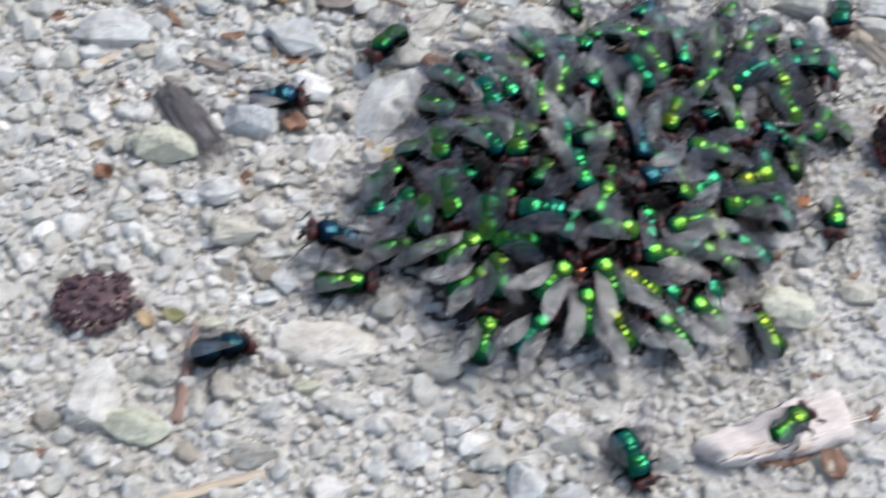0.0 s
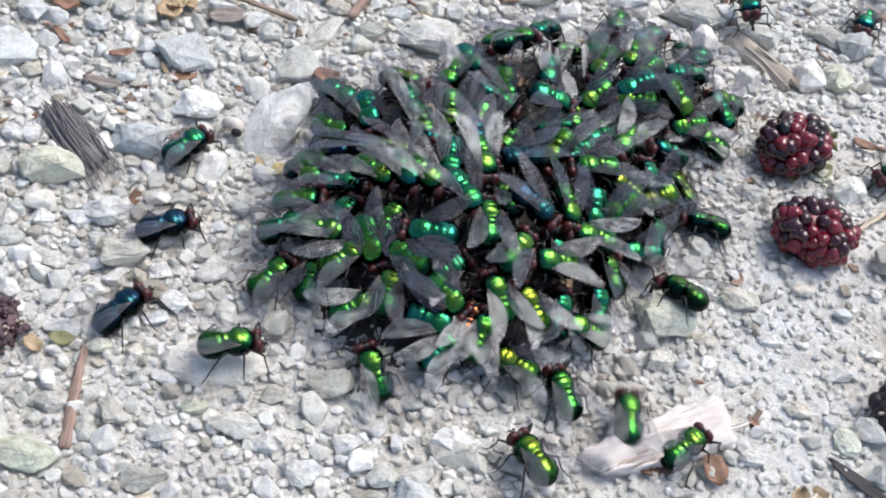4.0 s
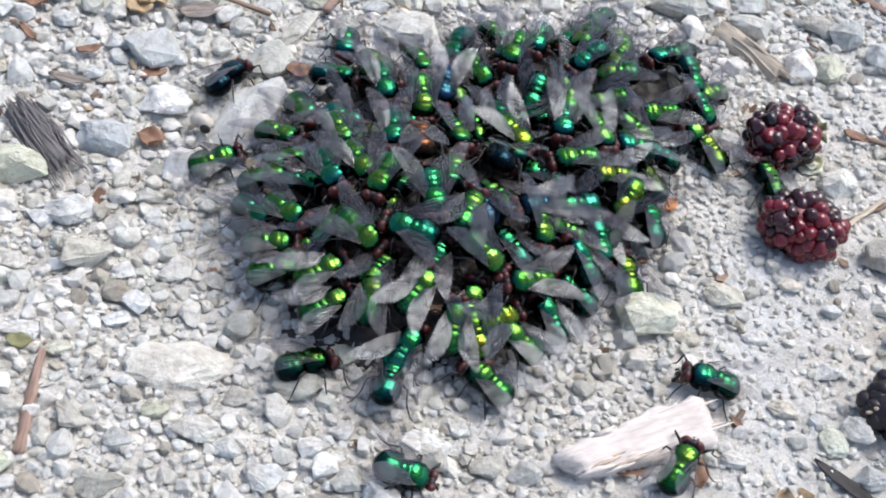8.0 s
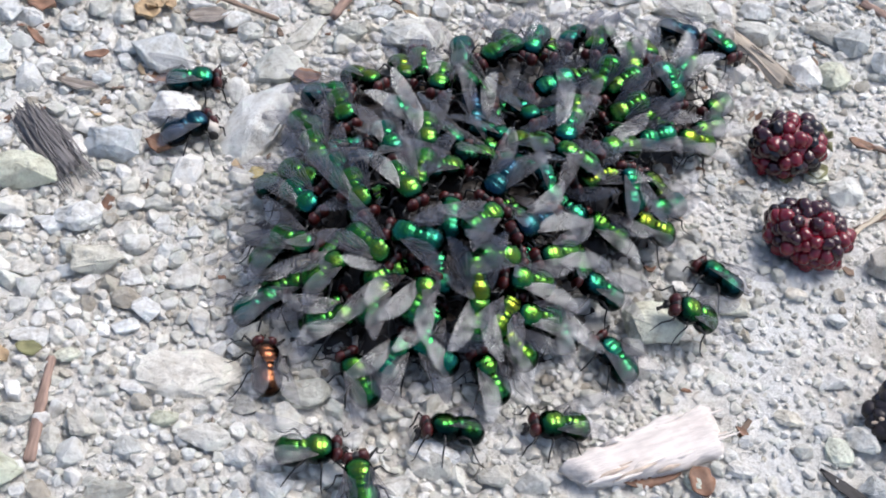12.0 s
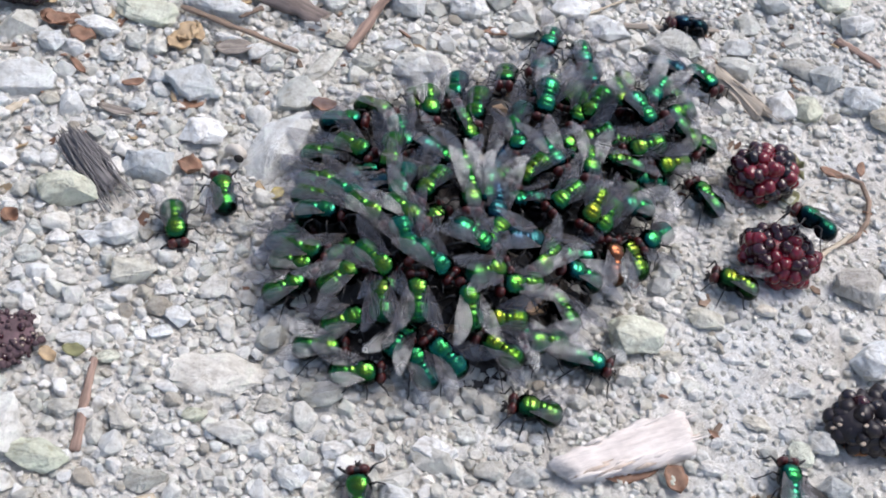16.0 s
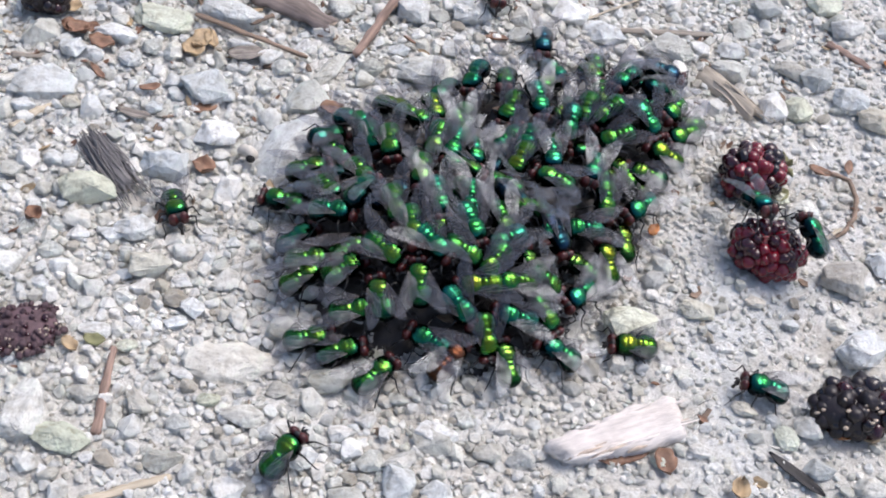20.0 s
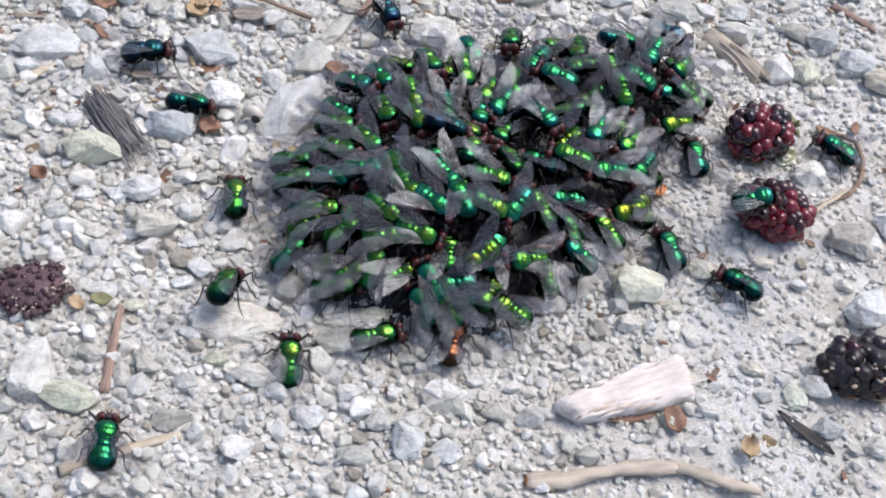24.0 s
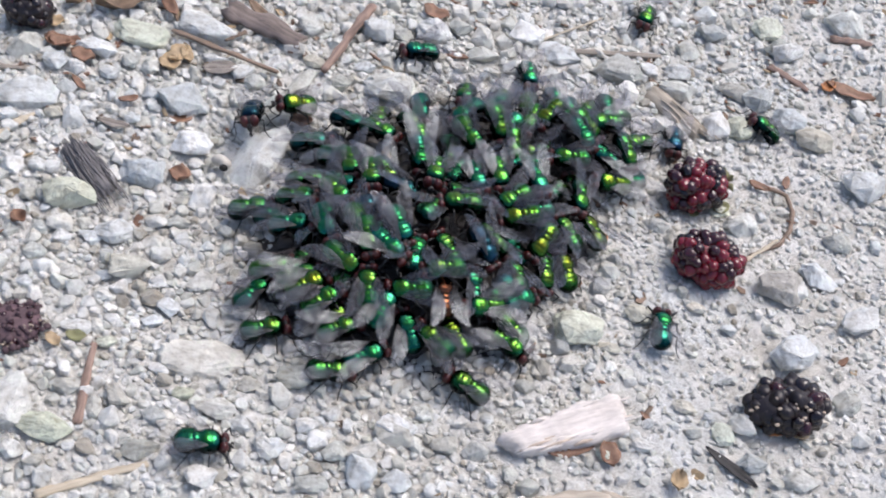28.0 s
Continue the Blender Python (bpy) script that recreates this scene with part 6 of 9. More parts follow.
    walk(FLIES[26], steps(26, (0, 7.6, 27.9, -9, 1.6), (1, 7.0, 32.0, 60, 1.6), (3, 7.0, 32.0, 60, 1.6), (6, 9.5, 25.6, -108, 1.6), (9, 9.5, 25.6, -108, 1.6), (10, 6.3, 27.2, -152, 1.6), (12, 6.3, 27.2, -152, 1.6), (15, 37.8, 27.7, -140, 1.6), (16, 37.8, 27.7, -140, 1.6), (17, 38.7, 28.9, -63, 1.6), (19, 38.7, 28.9, -63, 1.6), (20, 38.2, 28.6, -126, 1.6), (21, 38.2, 28.6, -126, 1.6), (24, 38.4, 29.2, -126, 1.6), (26, 38.4, 29.2, -126, 1.6), (27, 34.4, 28.0, -164, 1.6), (28, 34.4, 28.0, -164, 1.6)))
    walk(FLIES[27], steps(27, (0, 10.4, 23.0, -56, 1.6), (1, 16.3, 19.1, -102, -1), (3, 16.3, 19.1, -102, -1), (6, 18.1, 16.5, -97, 1.6), (9, 18.1, 16.5, -97, 1.6), (10, 17.7, 15.3, -97, 1.6), (12, 17.7, 15.3, -97, 1.6), (15, 20.8, 15.1, -168, -1), (16, 20.8, 15.1, -168, -1), (17, 17.6, 14.7, -77, 1.6), (19, 17.6, 14.7, -77, 1.6), (20, 15.4, 17.9, -148, -1), (21, 15.4, 17.9, -148, -1), (24, 15.0, 13.7, -151, -1), (26, 15.0, 13.7, -151, -1), (27, 16.1, 20.4, -79, 1.6), (28, 16.1, 20.4, -79, 1.6)))
    walk(FLIES[28], steps(28, (0, 8.3, 21.1, -60, 1.6), (1, 11.8, 19.3, -9, 1.6), (3, 11.8, 19.3, -9, 1.6), (6, 12.8, 20.7, -104, -1), (9, 12.8, 20.7, -104, -1), (10, 14.5, 24.0, -150, -1), (12, 14.5, 24.0, -150, -1), (15, 13.7, 25.1, -98, 1.6), (16, 13.7, 25.1, -98, 1.6), (17, 14.1, 22.2, -98, 1.6), (19, 14.1, 22.2, -98, 1.6), (20, 18.2, 22.6, -92, 1.6), (21, 18.2, 22.6, -92, 1.6), (24, 14.7, 22.4, -204, 1.6), (26, 14.7, 22.4, -204, 1.6), (27, 15.4, 25.3, -134, -1), (28, 15.4, 25.3, -134, -1)))
    walk(FLIES[29], steps(29, (0, -0.6, 16.4, -118, 1.6), (1, 2.6, 17.0, -19, 1.6), (3, 2.6, 17.0, -19, 1.6), (6, 6.8, 18.0, -78, -1), (9, 6.8, 18.0, -78, -1), (10, 6.2, 19.6, -134, -1), (12, 6.2, 19.6, -134, -1), (15, 9.6, 22.8, -116, -1), (16, 9.6, 22.8, -116, -1), (17, 9.3, 22.4, -88, 1.6), (19, 9.3, 22.4, -88, 1.6), (20, 8.9, 19.0, 38, 1.6), (21, 8.9, 19.0, 38, 1.6), (24, -28.6, -18.4, 54, 1.6), (26, -28.6, -18.4, 54, 1.6), (27, -28.6, -18.1, 46, 1.6), (28, -28.6, -18.1, 46, 1.6)))
    walk(FLIES[30], steps(30, (0, 21.8, 29.3, -104, 1.6), (1, 22.0, 28.5, -119, 1.6), (3, 22.0, 28.5, -119, 1.6), (6, 23.5, 33.4, -119, 1.6), (9, 23.5, 33.4, -119, 1.6), (10, 24.4, 34.2, -117, 1.6), (12, 24.4, 34.2, -117, 1.6), (15, 21.2, 32.1, -114, -1), (16, 21.2, 32.1, -114, -1), (17, 20.7, 28.5, -87, 1.6), (19, 20.7, 28.5, -87, 1.6), (20, 18.1, 27.4, -122, -1), (21, 18.1, 27.4, -122, -1), (24, 22.7, 23.4, -144, -1), (26, 22.7, 23.4, -144, -1), (27, 22.2, 23.8, -164, -1), (28, 22.2, 23.8, -164, -1)))
    walk(FLIES[31], steps(31, (0, 17.5, 22.0, -119, 1.6), (1, 18.5, 23.0, -133, 1.6), (3, 18.5, 23.0, -133, 1.6), (6, 23.8, 24.3, -118, -1), (9, 23.8, 24.3, -118, -1), (10, 24.1, 25.9, -123, 1.6), (12, 24.1, 25.9, -123, 1.6), (15, 24.2, 26.8, -131, 1.6), (16, 24.2, 26.8, -131, 1.6), (17, 25.0, 27.2, -181, 1.6), (19, 25.0, 27.2, -181, 1.6), (20, 26.8, 25.6, -141, 1.6), (21, 26.8, 25.6, -141, 1.6), (24, 27.1, 27.5, -73, -1), (26, 27.1, 27.5, -73, -1), (27, 31.4, 26.9, -43, 1.6), (28, 31.4, 26.9, -43, 1.6)))
    walk(FLIES[32], steps(32, (0, 12.3, 9.8, -109, 1.6), (1, 11.8, 6.0, -126, 1.6), (3, 11.8, 6.0, -126, 1.6), (6, 9.5, 7.7, -49, 1.6), (9, 9.5, 7.7, -49, 1.6), (10, 10.1, 7.8, -200, 1.6), (12, 10.1, 7.8, -200, 1.6), (15, 11.3, 7.4, -139, 1.6), (16, 11.3, 7.4, -139, 1.6), (17, 10.0, 8.1, -125, 1.6), (19, 10.0, 8.1, -125, 1.6), (20, 10.1, 9.6, -119, 1.6), (21, 10.1, 9.6, -119, 1.6), (24, 16.4, 7.2, -143, -1), (25, 19.1, 1.9, -177, -1), (26, 20.5, 0.0, -195, -1), (27, 17.2, 1.0, -169, 1.6), (28, 17.2, 1.0, -169, 1.6)))
    walk(FLIES[33], steps(33, (0, 3.2, 11.8, -81, 1.6), (1, 4.9, 10.7, -118, -1), (3, 4.9, 10.7, -118, -1), (6, 3.1, 11.4, -67, -1), (9, 3.1, 11.4, -67, -1), (10, 3.6, 8.9, -74, -1), (11, 52.0, 30.3, -103, 1.6), (12, 3.6, 8.9, -74, -1), (15, 5.4, 6.7, -136, -1), (16, 5.4, 6.7, -136, -1), (17, 8.8, 3.4, -175, -1), (19, 8.8, 3.4, -175, -1), (20, 5.4, 3.8, -191, -1), (21, 5.4, 3.8, -191, -1), (24, 4.7, 6.4, -118, -1), (26, 4.7, 6.4, -118, -1), (27, 5.4, 3.8, -191, -1), (28, 5.4, 3.8, -191, -1)))
    walk(FLIES[34], steps(34, (0, 24.9, 22.4, -130, 1.6), (1, 26.1, 22.0, -179, 1.6), (3, 26.1, 22.0, -179, 1.6), (6, 25.1, 20.9, -168, 1.6), (9, 25.1, 20.9, -168, 1.6), (10, 27.0, 20.9, -146, 1.6), (12, 27.0, 20.9, -146, 1.6), (15, 31.8, 20.3, -155, 1.6), (16, 31.8, 20.3, -155, 1.6), (17, 29.6, 17.5, -177, 1.6), (19, 29.6, 17.5, -177, 1.6), (20, 29.8, 17.6, -233, -1), (21, 29.8, 17.6, -233, -1), (24, 28.1, 17.5, -274, -1), (26, 28.1, 17.5, -274, -1), (27, 29.5, 16.0, -245, -1), (28, 29.5, 16.0, -245, -1)))
    walk(FLIES[35], steps(35, (0, 26.0, 23.8, -143, 1.6), (1, 26.3, 23.9, -153, 1.6), (3, 26.3, 23.9, -153, 1.6), (6, 22.3, 27.7, -141, 1.6), (9, 22.3, 27.7, -141, 1.6), (10, 20.7, 38.1, -120, 1.6), (12, 20.7, 38.1, -120, 1.6), (15, 15.8, 42.0, -123, 1.6), (16, 15.8, 42.0, -123, 1.6), (17, 6.6, 40.5, -111, 1.6), (18, 6.6, 40.5, -111, 1.6), (19, 34.5, 27.0, -169, -1), (20, 33.1, 29.2, -141, -1), (21, 33.1, 29.2, -141, -1), (24, 36.7, 25.2, -194, -1), (26, 36.7, 25.2, -194, -1), (27, 35.1, 23.5, -203, -1), (28, 35.1, 23.5, -203, -1)))
    walk(FLIES[36], steps(36, (0, 31.2, 24.5, -58, 1.6), (1, 28.6, 27.1, -119, 1.6), (3, 28.6, 27.1, -119, 1.6), (6, 26.4, 25.4, -176, 1.6), (9, 26.4, 25.4, -176, 1.6), (10, 26.3, 25.0, -147, 1.6), (12, 26.3, 25.0, -147, 1.6), (15, 23.9, 21.7, -156, 1.6), (16, 23.9, 21.7, -156, 1.6), (17, 25.2, 16.1, -281, -1), (19, 25.2, 16.1, -281, -1), (20, 25.1, 11.7, -308, -1), (21, 25.1, 11.7, -308, -1), (24, 23.6, 12.4, -484, -1), (26, 23.6, 12.4, -484, -1), (27, 25.1, 11.7, -308, -1), (28, 25.1, 11.7, -308, -1)))
    walk(FLIES[37], steps(37, (0, 40.4, 30.2, -99, 1.6), (1, 42.3, 24.7, -60, 1.6), (3, 42.3, 24.7, -60, 1.6), (6, 41.1, 23.4, -53, 1.6), (8, 41.1, 23.4, -53, 1.6), (9, 45.9, 44.6, 10, 1.6), (10, 45.0, 40.7, -170, 1.6), (11, 49.2, 45.9, -51, 1.6), (16, 49.2, 45.9, -51, 1.6), (17, -1.2, 25.5, -55, -1), (19, -1.2, 25.5, -55, -1), (20, -3.1, 31.7, -124, 1.6), (21, -3.1, 31.7, -124, 1.6), (24, -53.5, -56.4, -269, 1.6), (25, -43.2, -52.2, -354, 1.6), (26, -33.9, -48.4, -342, 1.6), (27, -34.5, -48.5, -353, 1.6), (28, -34.4, -50.4, -359, 1.6)))
    walk(FLIES[38], steps(38, (0, 21.8, 9.7, -84, 1.6), (1, 22.2, 8.9, -126, 1.6), (3, 22.2, 8.9, -126, 1.6), (6, 21.9, 8.9, -72, 1.6), (9, 21.9, 8.9, -72, 1.6), (10, 22.7, 8.4, -156, 1.6), (12, 22.7, 8.4, -156, 1.6), (15, 20.6, 9.8, -91, 1.6), (16, 20.6, 9.8, -91, 1.6), (17, 21.0, 12.7, -139, 1.6), (19, 21.0, 12.7, -139, 1.6), (20, 27.5, 45.2, -94, 1.6), (21, 27.5, 45.2, -94, 1.6), (24, -13.3, -18.6, 9, 1.6), (26, -13.3, -18.6, 9, 1.6), (27, 15.9, -24.3, -27, 1.6), (28, 15.9, -24.3, -27, 1.6)))
    walk(FLIES[39], steps(39, (0, 28.0, 12.7, -178, 1.6), (1, 30.2, 13.2, -167, 1.6), (3, 30.2, 13.2, -167, 1.6), (6, 31.8, 12.1, -177, 1.6), (9, 31.8, 12.1, -177, 1.6), (10, 31.1, 17.5, -156, 1.6), (12, 31.1, 17.5, -156, 1.6), (15, 33.0, 17.3, -184, -1), (16, 33.0, 17.3, -184, -1), (17, 34.3, 18.0, -177, -1), (19, 34.3, 18.0, -177, -1), (20, 32.6, 38.0, -146, -1), (21, 81.3, 20.8, -171, 1.6), (24, 71.9, 21.7, -214, 1.6), (25, 18.1, 41.8, -277, 1.6), (26, -53.5, -30.8, -237, 1.6), (27, 1.0, 40.2, -83, 1.6), (28, -1.6, 50.7, -167, 1.6)))
    walk(FLIES[40], steps(40, (0, 32.1, 19.8, -48, 1.6), (1, 33.6, 24.0, -50, 1.6), (3, 33.6, 24.0, -50, 1.6), (6, 29.8, 16.7, -30, 1.6), (9, 29.8, 16.7, -30, 1.6), (10, 9.2, -41.1, -93, 1.6), (11, 10.8, -37.8, -93, 1.6), (12, 13.0, -37.0, -174, 1.6), (15, 11.1, -34.0, -188, 1.6), (16, 11.1, -34.0, -188, 1.6), (17, 10.3, -31.1, -241, 1.6), (19, 10.3, -31.1, -241, 1.6), (20, 6.9, -28.1, -253, 1.6), (21, 6.9, -28.1, -253, 1.6), (24, 5.5, -27.0, -207, 1.6), (26, 5.5, -27.0, -207, 1.6), (27, 7.7, -33.0, -208, 1.6), (28, 7.7, -33.0, -208, 1.6)))
    walk(FLIES[41], steps(41, (0, 37.9, 19.5, -115, 1.6), (1, 34.7, 20.1, -160, 1.6), (3, 34.7, 20.1, -160, 1.6), (6, 33.3, 22.2, -162, -1), (9, 33.3, 22.2, -162, -1), (10, 31.3, 21.9, -208, -1), (12, 31.3, 21.9, -208, -1), (15, 28.1, 22.7, -190, -1), (16, 28.1, 22.7, -190, -1), (17, 27.4, 23.0, -164, -1), (19, 27.4, 23.0, -164, -1), (20, 27.8, 21.7, -154, 1.6), (21, 27.8, 21.7, -154, 1.6), (24, 28.4, 22.2, -78, 1.6), (26, 28.4, 22.2, -78, 1.6), (27, 28.3, 20.9, -178, 1.6), (28, 28.3, 20.9, -178, 1.6)))
    walk(FLIES[42], steps(42, (0, -1.2, -1.0, 32, 1.6), (1, -1.4, -1.9, -84, 1.6), (3, -1.4, -1.9, -84, 1.6), (6, -1.3, -2.8, 79, -1), (9, -1.3, -2.8, 79, -1), (10, -3.5, -1.2, 23, -1), (12, -3.5, -1.2, 23, -1), (15, -0.6, -3.0, -85, 1.6), (16, -0.6, -3.0, -85, 1.6), (17, 0.6, -2.8, 44, -1), (19, 0.6, -2.8, 44, -1), (20, -1.7, -0.8, 80, -1), (21, -1.7, -0.8, 80, -1), (24, -1.2, -0.9, 72, -1), (26, -1.2, -0.9, 72, -1), (27, 0.6, -2.8, 44, -1), (28, 0.6, -2.8, 44, -1)))
    walk(FLIES[43], steps(43, (0, 5.0, 1.0, -77, 1.6), (1, 4.4, 0.6, -151, 1.6), (3, 4.4, 0.6, -151, 1.6), (6, 5.3, -0.1, -282, 1.6), (9, 5.3, -0.1, -282, 1.6), (10, 4.0, -3.7, -125, 1.6), (12, 4.0, -3.7, -125, 1.6), (15, 3.4, -3.7, -89, 1.6), (16, 3.4, -3.7, -89, 1.6), (17, 6.5, -1.6, -153, 1.6), (19, 6.5, -1.6, -153, 1.6), (20, 6.5, -2.2, -7, 1.6), (21, 6.5, -2.2, -7, 1.6), (24, -5.4, 2.3, 1, 1.6), (26, -5.4, 2.3, 1, 1.6), (27, -5.1, 2.0, -6, -1), (28, -5.1, 2.0, -6, -1)))
    walk(FLIES[44], steps(44, (0, -3.9, -8.5, -74, 1.6), (1, -4.0, -9.1, -51, 1.6), (3, -4.0, -9.1, -51, 1.6), (6, -4.4, -10.1, -78, 1.6), (9, -4.4, -10.1, -78, 1.6), (10, -2.9, -9.7, 88, -1), (12, -2.9, -9.7, 88, -1), (15, 0.1, -11.5, -27, 1.6), (16, 0.1, -11.5, -27, 1.6), (17, -0.7, -13.4, -79, 1.6), (19, -0.7, -13.4, -79, 1.6), (20, -0.4, -10.2, -63, 1.6), (21, -0.4, -10.2, -63, 1.6), (24, -3.5, -12.7, 116, 1.6), (26, -3.5, -12.7, 116, 1.6), (27, -2.7, -12.4, 82, -1), (28, -2.7, -12.4, 82, -1)))
    walk(FLIES[45], steps(45, (0, -0.5, -10.5, 71, 1.6), (1, -0.8, -11.5, 93, 1.6), (3, -0.8, -11.5, 93, 1.6), (6, 0.8, -10.3, 70, 1.6), (9, 0.8, -10.3, 70, 1.6), (10, 1.9, -10.3, 42, 1.6), (12, 1.9, -10.3, 42, 1.6), (15, 3.5, -8.7, 59, 1.6), (16, 3.5, -8.7, 59, 1.6), (17, 3.8, -9.3, 36, 1.6), (19, 3.8, -9.3, 36, 1.6), (20, 4.8, -8.0, -70, 1.6), (21, 4.8, -8.0, -70, 1.6), (24, 2.5, -7.9, -10, 1.6), (25, 2.5, -7.9, -10, 1.6), (26, -2.1, -7.2, 74, -1), (27, 2.6, -9.7, 125, -1), (28, 2.6, -9.7, 125, -1)))
    walk(FLIES[46], steps(46, (0, 16.3, 4.2, 173, 1.6), (1, 16.8, 3.5, 185, 1.6), (3, 16.8, 3.5, 185, 1.6), (6, 17.2, 3.8, 193, 1.6), (9, 17.2, 3.8, 193, 1.6), (10, 16.1, 5.9, 148, 1.6), (12, 16.1, 5.9, 148, 1.6), (15, 16.1, 2.7, 225, 1.6), (16, 16.1, 2.7, 225, 1.6), (17, 14.9, 3.7, 169, 1.6), (19, 14.9, 3.7, 169, 1.6), (20, 14.7, 5.9, 151, 1.6), (21, 14.7, 5.9, 151, 1.6), (24, 16.3, 2.7, 164, 1.6), (26, 16.3, 2.7, 164, 1.6), (27, 15.5, 3.8, 218, 1.6), (28, 15.5, 3.8, 218, 1.6)))
    walk(FLIES[47], steps(47, (0, 6.3, -5.9, -149, 1.6), (1, 5.5, -8.9, 1, 1.6), (3, 5.5, -8.9, 1, 1.6), (6, 9.3, -7.8, -159, 1.6), (9, 9.3, -7.8, -159, 1.6), (10, 7.6, -10.2, -144, 1.6), (12, 7.6, -10.2, -144, 1.6), (15, 8.7, -8.9, 11, 1.6), (16, 8.7, -8.9, 11, 1.6), (17, 39.8, 7.8, -96, 1.6), (18, 52.0, -3.2, -151, 1.6), (19, 39.6, -17.3, -185, 1.6), (20, 16.9, 51.6, -92, 1.6), (21, -38.1, -13.5, -5, 1.6), (24, -57.6, 22.7, 11, 1.6), (25, 7.1, 61.4, -76, 1.6), (26, 8.9, 62.6, -84, 1.6), (27, 22.8, 47.9, -86, 1.6), (28, -33.1, 21.4, -88, 1.6)))
    walk(FLIES[48], steps(48, (0, 10.8, -5.7, -75, 1.6), (1, 11.0, -6.7, -76, 1.6), (3, 11.0, -6.7, -76, 1.6), (6, 10.6, -10.8, -75, 1.6), (9, 10.6, -10.8, -75, 1.6), (10, 11.4, -13.0, -156, 1.6), (12, 11.4, -13.0, -156, 1.6), (15, 10.9, -11.5, -122, 1.6), (16, 10.9, -11.5, -122, 1.6), (17, 10.6, -12.8, -258, 1.6), (19, 10.6, -12.8, -258, 1.6), (20, 9.3, -11.8, -248, -1), (21, 9.3, -11.8, -248, -1), (24, 9.5, -8.3, -229, -1), (26, 9.5, -8.3, -229, -1), (27, 9.8, -4.9, -200, -1), (28, 9.8, -4.9, -200, -1)))
    walk(FLIES[49], steps(49, (0, 15.6, -1.5, -135, 1.6), (1, 16.7, -2.7, -72, 1.6), (3, 16.7, -2.7, -72, 1.6), (6, 17.4, -2.5, -168, 1.6), (9, 17.4, -2.5, -168, 1.6), (10, 15.4, -0.3, -218, -1), (12, 15.4, -0.3, -218, -1), (15, 18.0, -4.0, -175, -1), (16, 18.0, -4.0, -175, -1), (17, 17.0, -3.1, -206, -1), (19, 17.0, -3.1, -206, -1), (20, 12.0, -4.6, -66, 1.6), (21, 12.0, -4.6, -66, 1.6), (24, 15.5, -3.3, -174, -1), (26, 15.5, -3.3, -174, -1), (27, 16.0, -3.1, -235, -1), (28, 16.0, -3.1, -235, -1)))
    walk(FLIES[50], steps(50, (0, 23.7, 1.8, -150, 1.6), (1, 27.6, 2.5, -159, 1.6), (3, 27.6, 2.5, -159, 1.6), (6, 25.5, 0.3, -115, 1.6), (9, 25.5, 0.3, -115, 1.6), (10, 28.4, -1.0, -195, 1.6), (12, 28.4, -1.0, -195, 1.6), (15, 28.7, -1.3, -242, -1), (16, 28.7, -1.3, -242, -1), (17, 25.9, -2.4, -263, -1), (19, 25.9, -2.4, -263, -1), (20, 28.0, 0.2, -262, -1), (21, 28.0, 0.2, -262, -1), (24, 30.2, 0.1, -256, -1), (26, 30.2, 0.1, -256, -1), (27, 26.6, -4.0, -252, -1), (28, 26.6, -4.0, -252, -1)))
    walk(FLIES[51], steps(51, (0, 21.9, -2.1, -170, 1.6), (1, 20.8, -1.2, -143, 1.6), (3, 20.8, -1.2, -143, 1.6), (6, 21.9, -2.5, -223, -1), (9, 21.9, -2.5, -223, -1), (10, 21.7, -1.7, -210, -1), (12, 21.7, -1.7, -210, -1), (15, 23.0, 1.5, -112, 1.6), (16, 23.0, 1.5, -112, 1.6), (17, 23.8, 2.8, -170, 1.6), (19, 23.8, 2.8, -170, 1.6), (20, 23.9, 4.0, -83, 1.6), (21, 23.9, 4.0, -83, 1.6), (24, 27.0, 8.9, -126, 1.6), (26, 27.0, 8.9, -126, 1.6), (27, 28.8, 9.6, -93, 1.6), (28, 28.8, 9.6, -93, 1.6)))
    walk(FLIES[52], steps(52, (0, 1.7, -15.0, 2, 1.6), (1, 3.3, -15.2, 60, 1.6), (3, 3.3, -15.2, 60, 1.6), (6, 2.9, -16.5, -37, 1.6), (9, 2.9, -16.5, -37, 1.6), (10, 3.8, -15.4, 13, 1.6), (12, 3.8, -15.4, 13, 1.6), (15, 2.4, -15.3, 29, 1.6), (16, 2.4, -15.3, 29, 1.6), (17, 2.2, -16.6, 52, 1.6), (19, 2.2, -16.6, 52, 1.6), (20, 3.0, -15.1, -116, 1.6), (21, 3.0, -15.1, -116, 1.6), (24, 1.6, -13.2, -18, 1.6), (26, 1.6, -13.2, -18, 1.6), (27, 1.6, -15.5, -164, 1.6), (28, 1.6, -15.5, -164, 1.6)))
    walk(FLIES[53], steps(53, (0, 10.9, -11.6, -150, 1.6), (1, 15.2, -9.5, -186, 1.6), (3, 15.2, -9.5, -186, 1.6), (6, 14.3, -7.6, -186, -1), (9, 14.3, -7.6, -186, -1), (10, 15.6, -10.3, -255, -1), (12, 15.6, -10.3, -255, -1), (15, 15.1, -15.7, -235, -1), (16, 15.1, -15.7, -235, -1), (17, 14.4, -14.4, -138, 1.6), (19, 14.4, -14.4, -138, 1.6), (20, 12.0, -15.3, -19, 1.6), (21, 12.0, -15.3, -19, 1.6), (24, 15.6, -10.3, 105, -1), (28, 15.6, -10.3, 105, -1)))
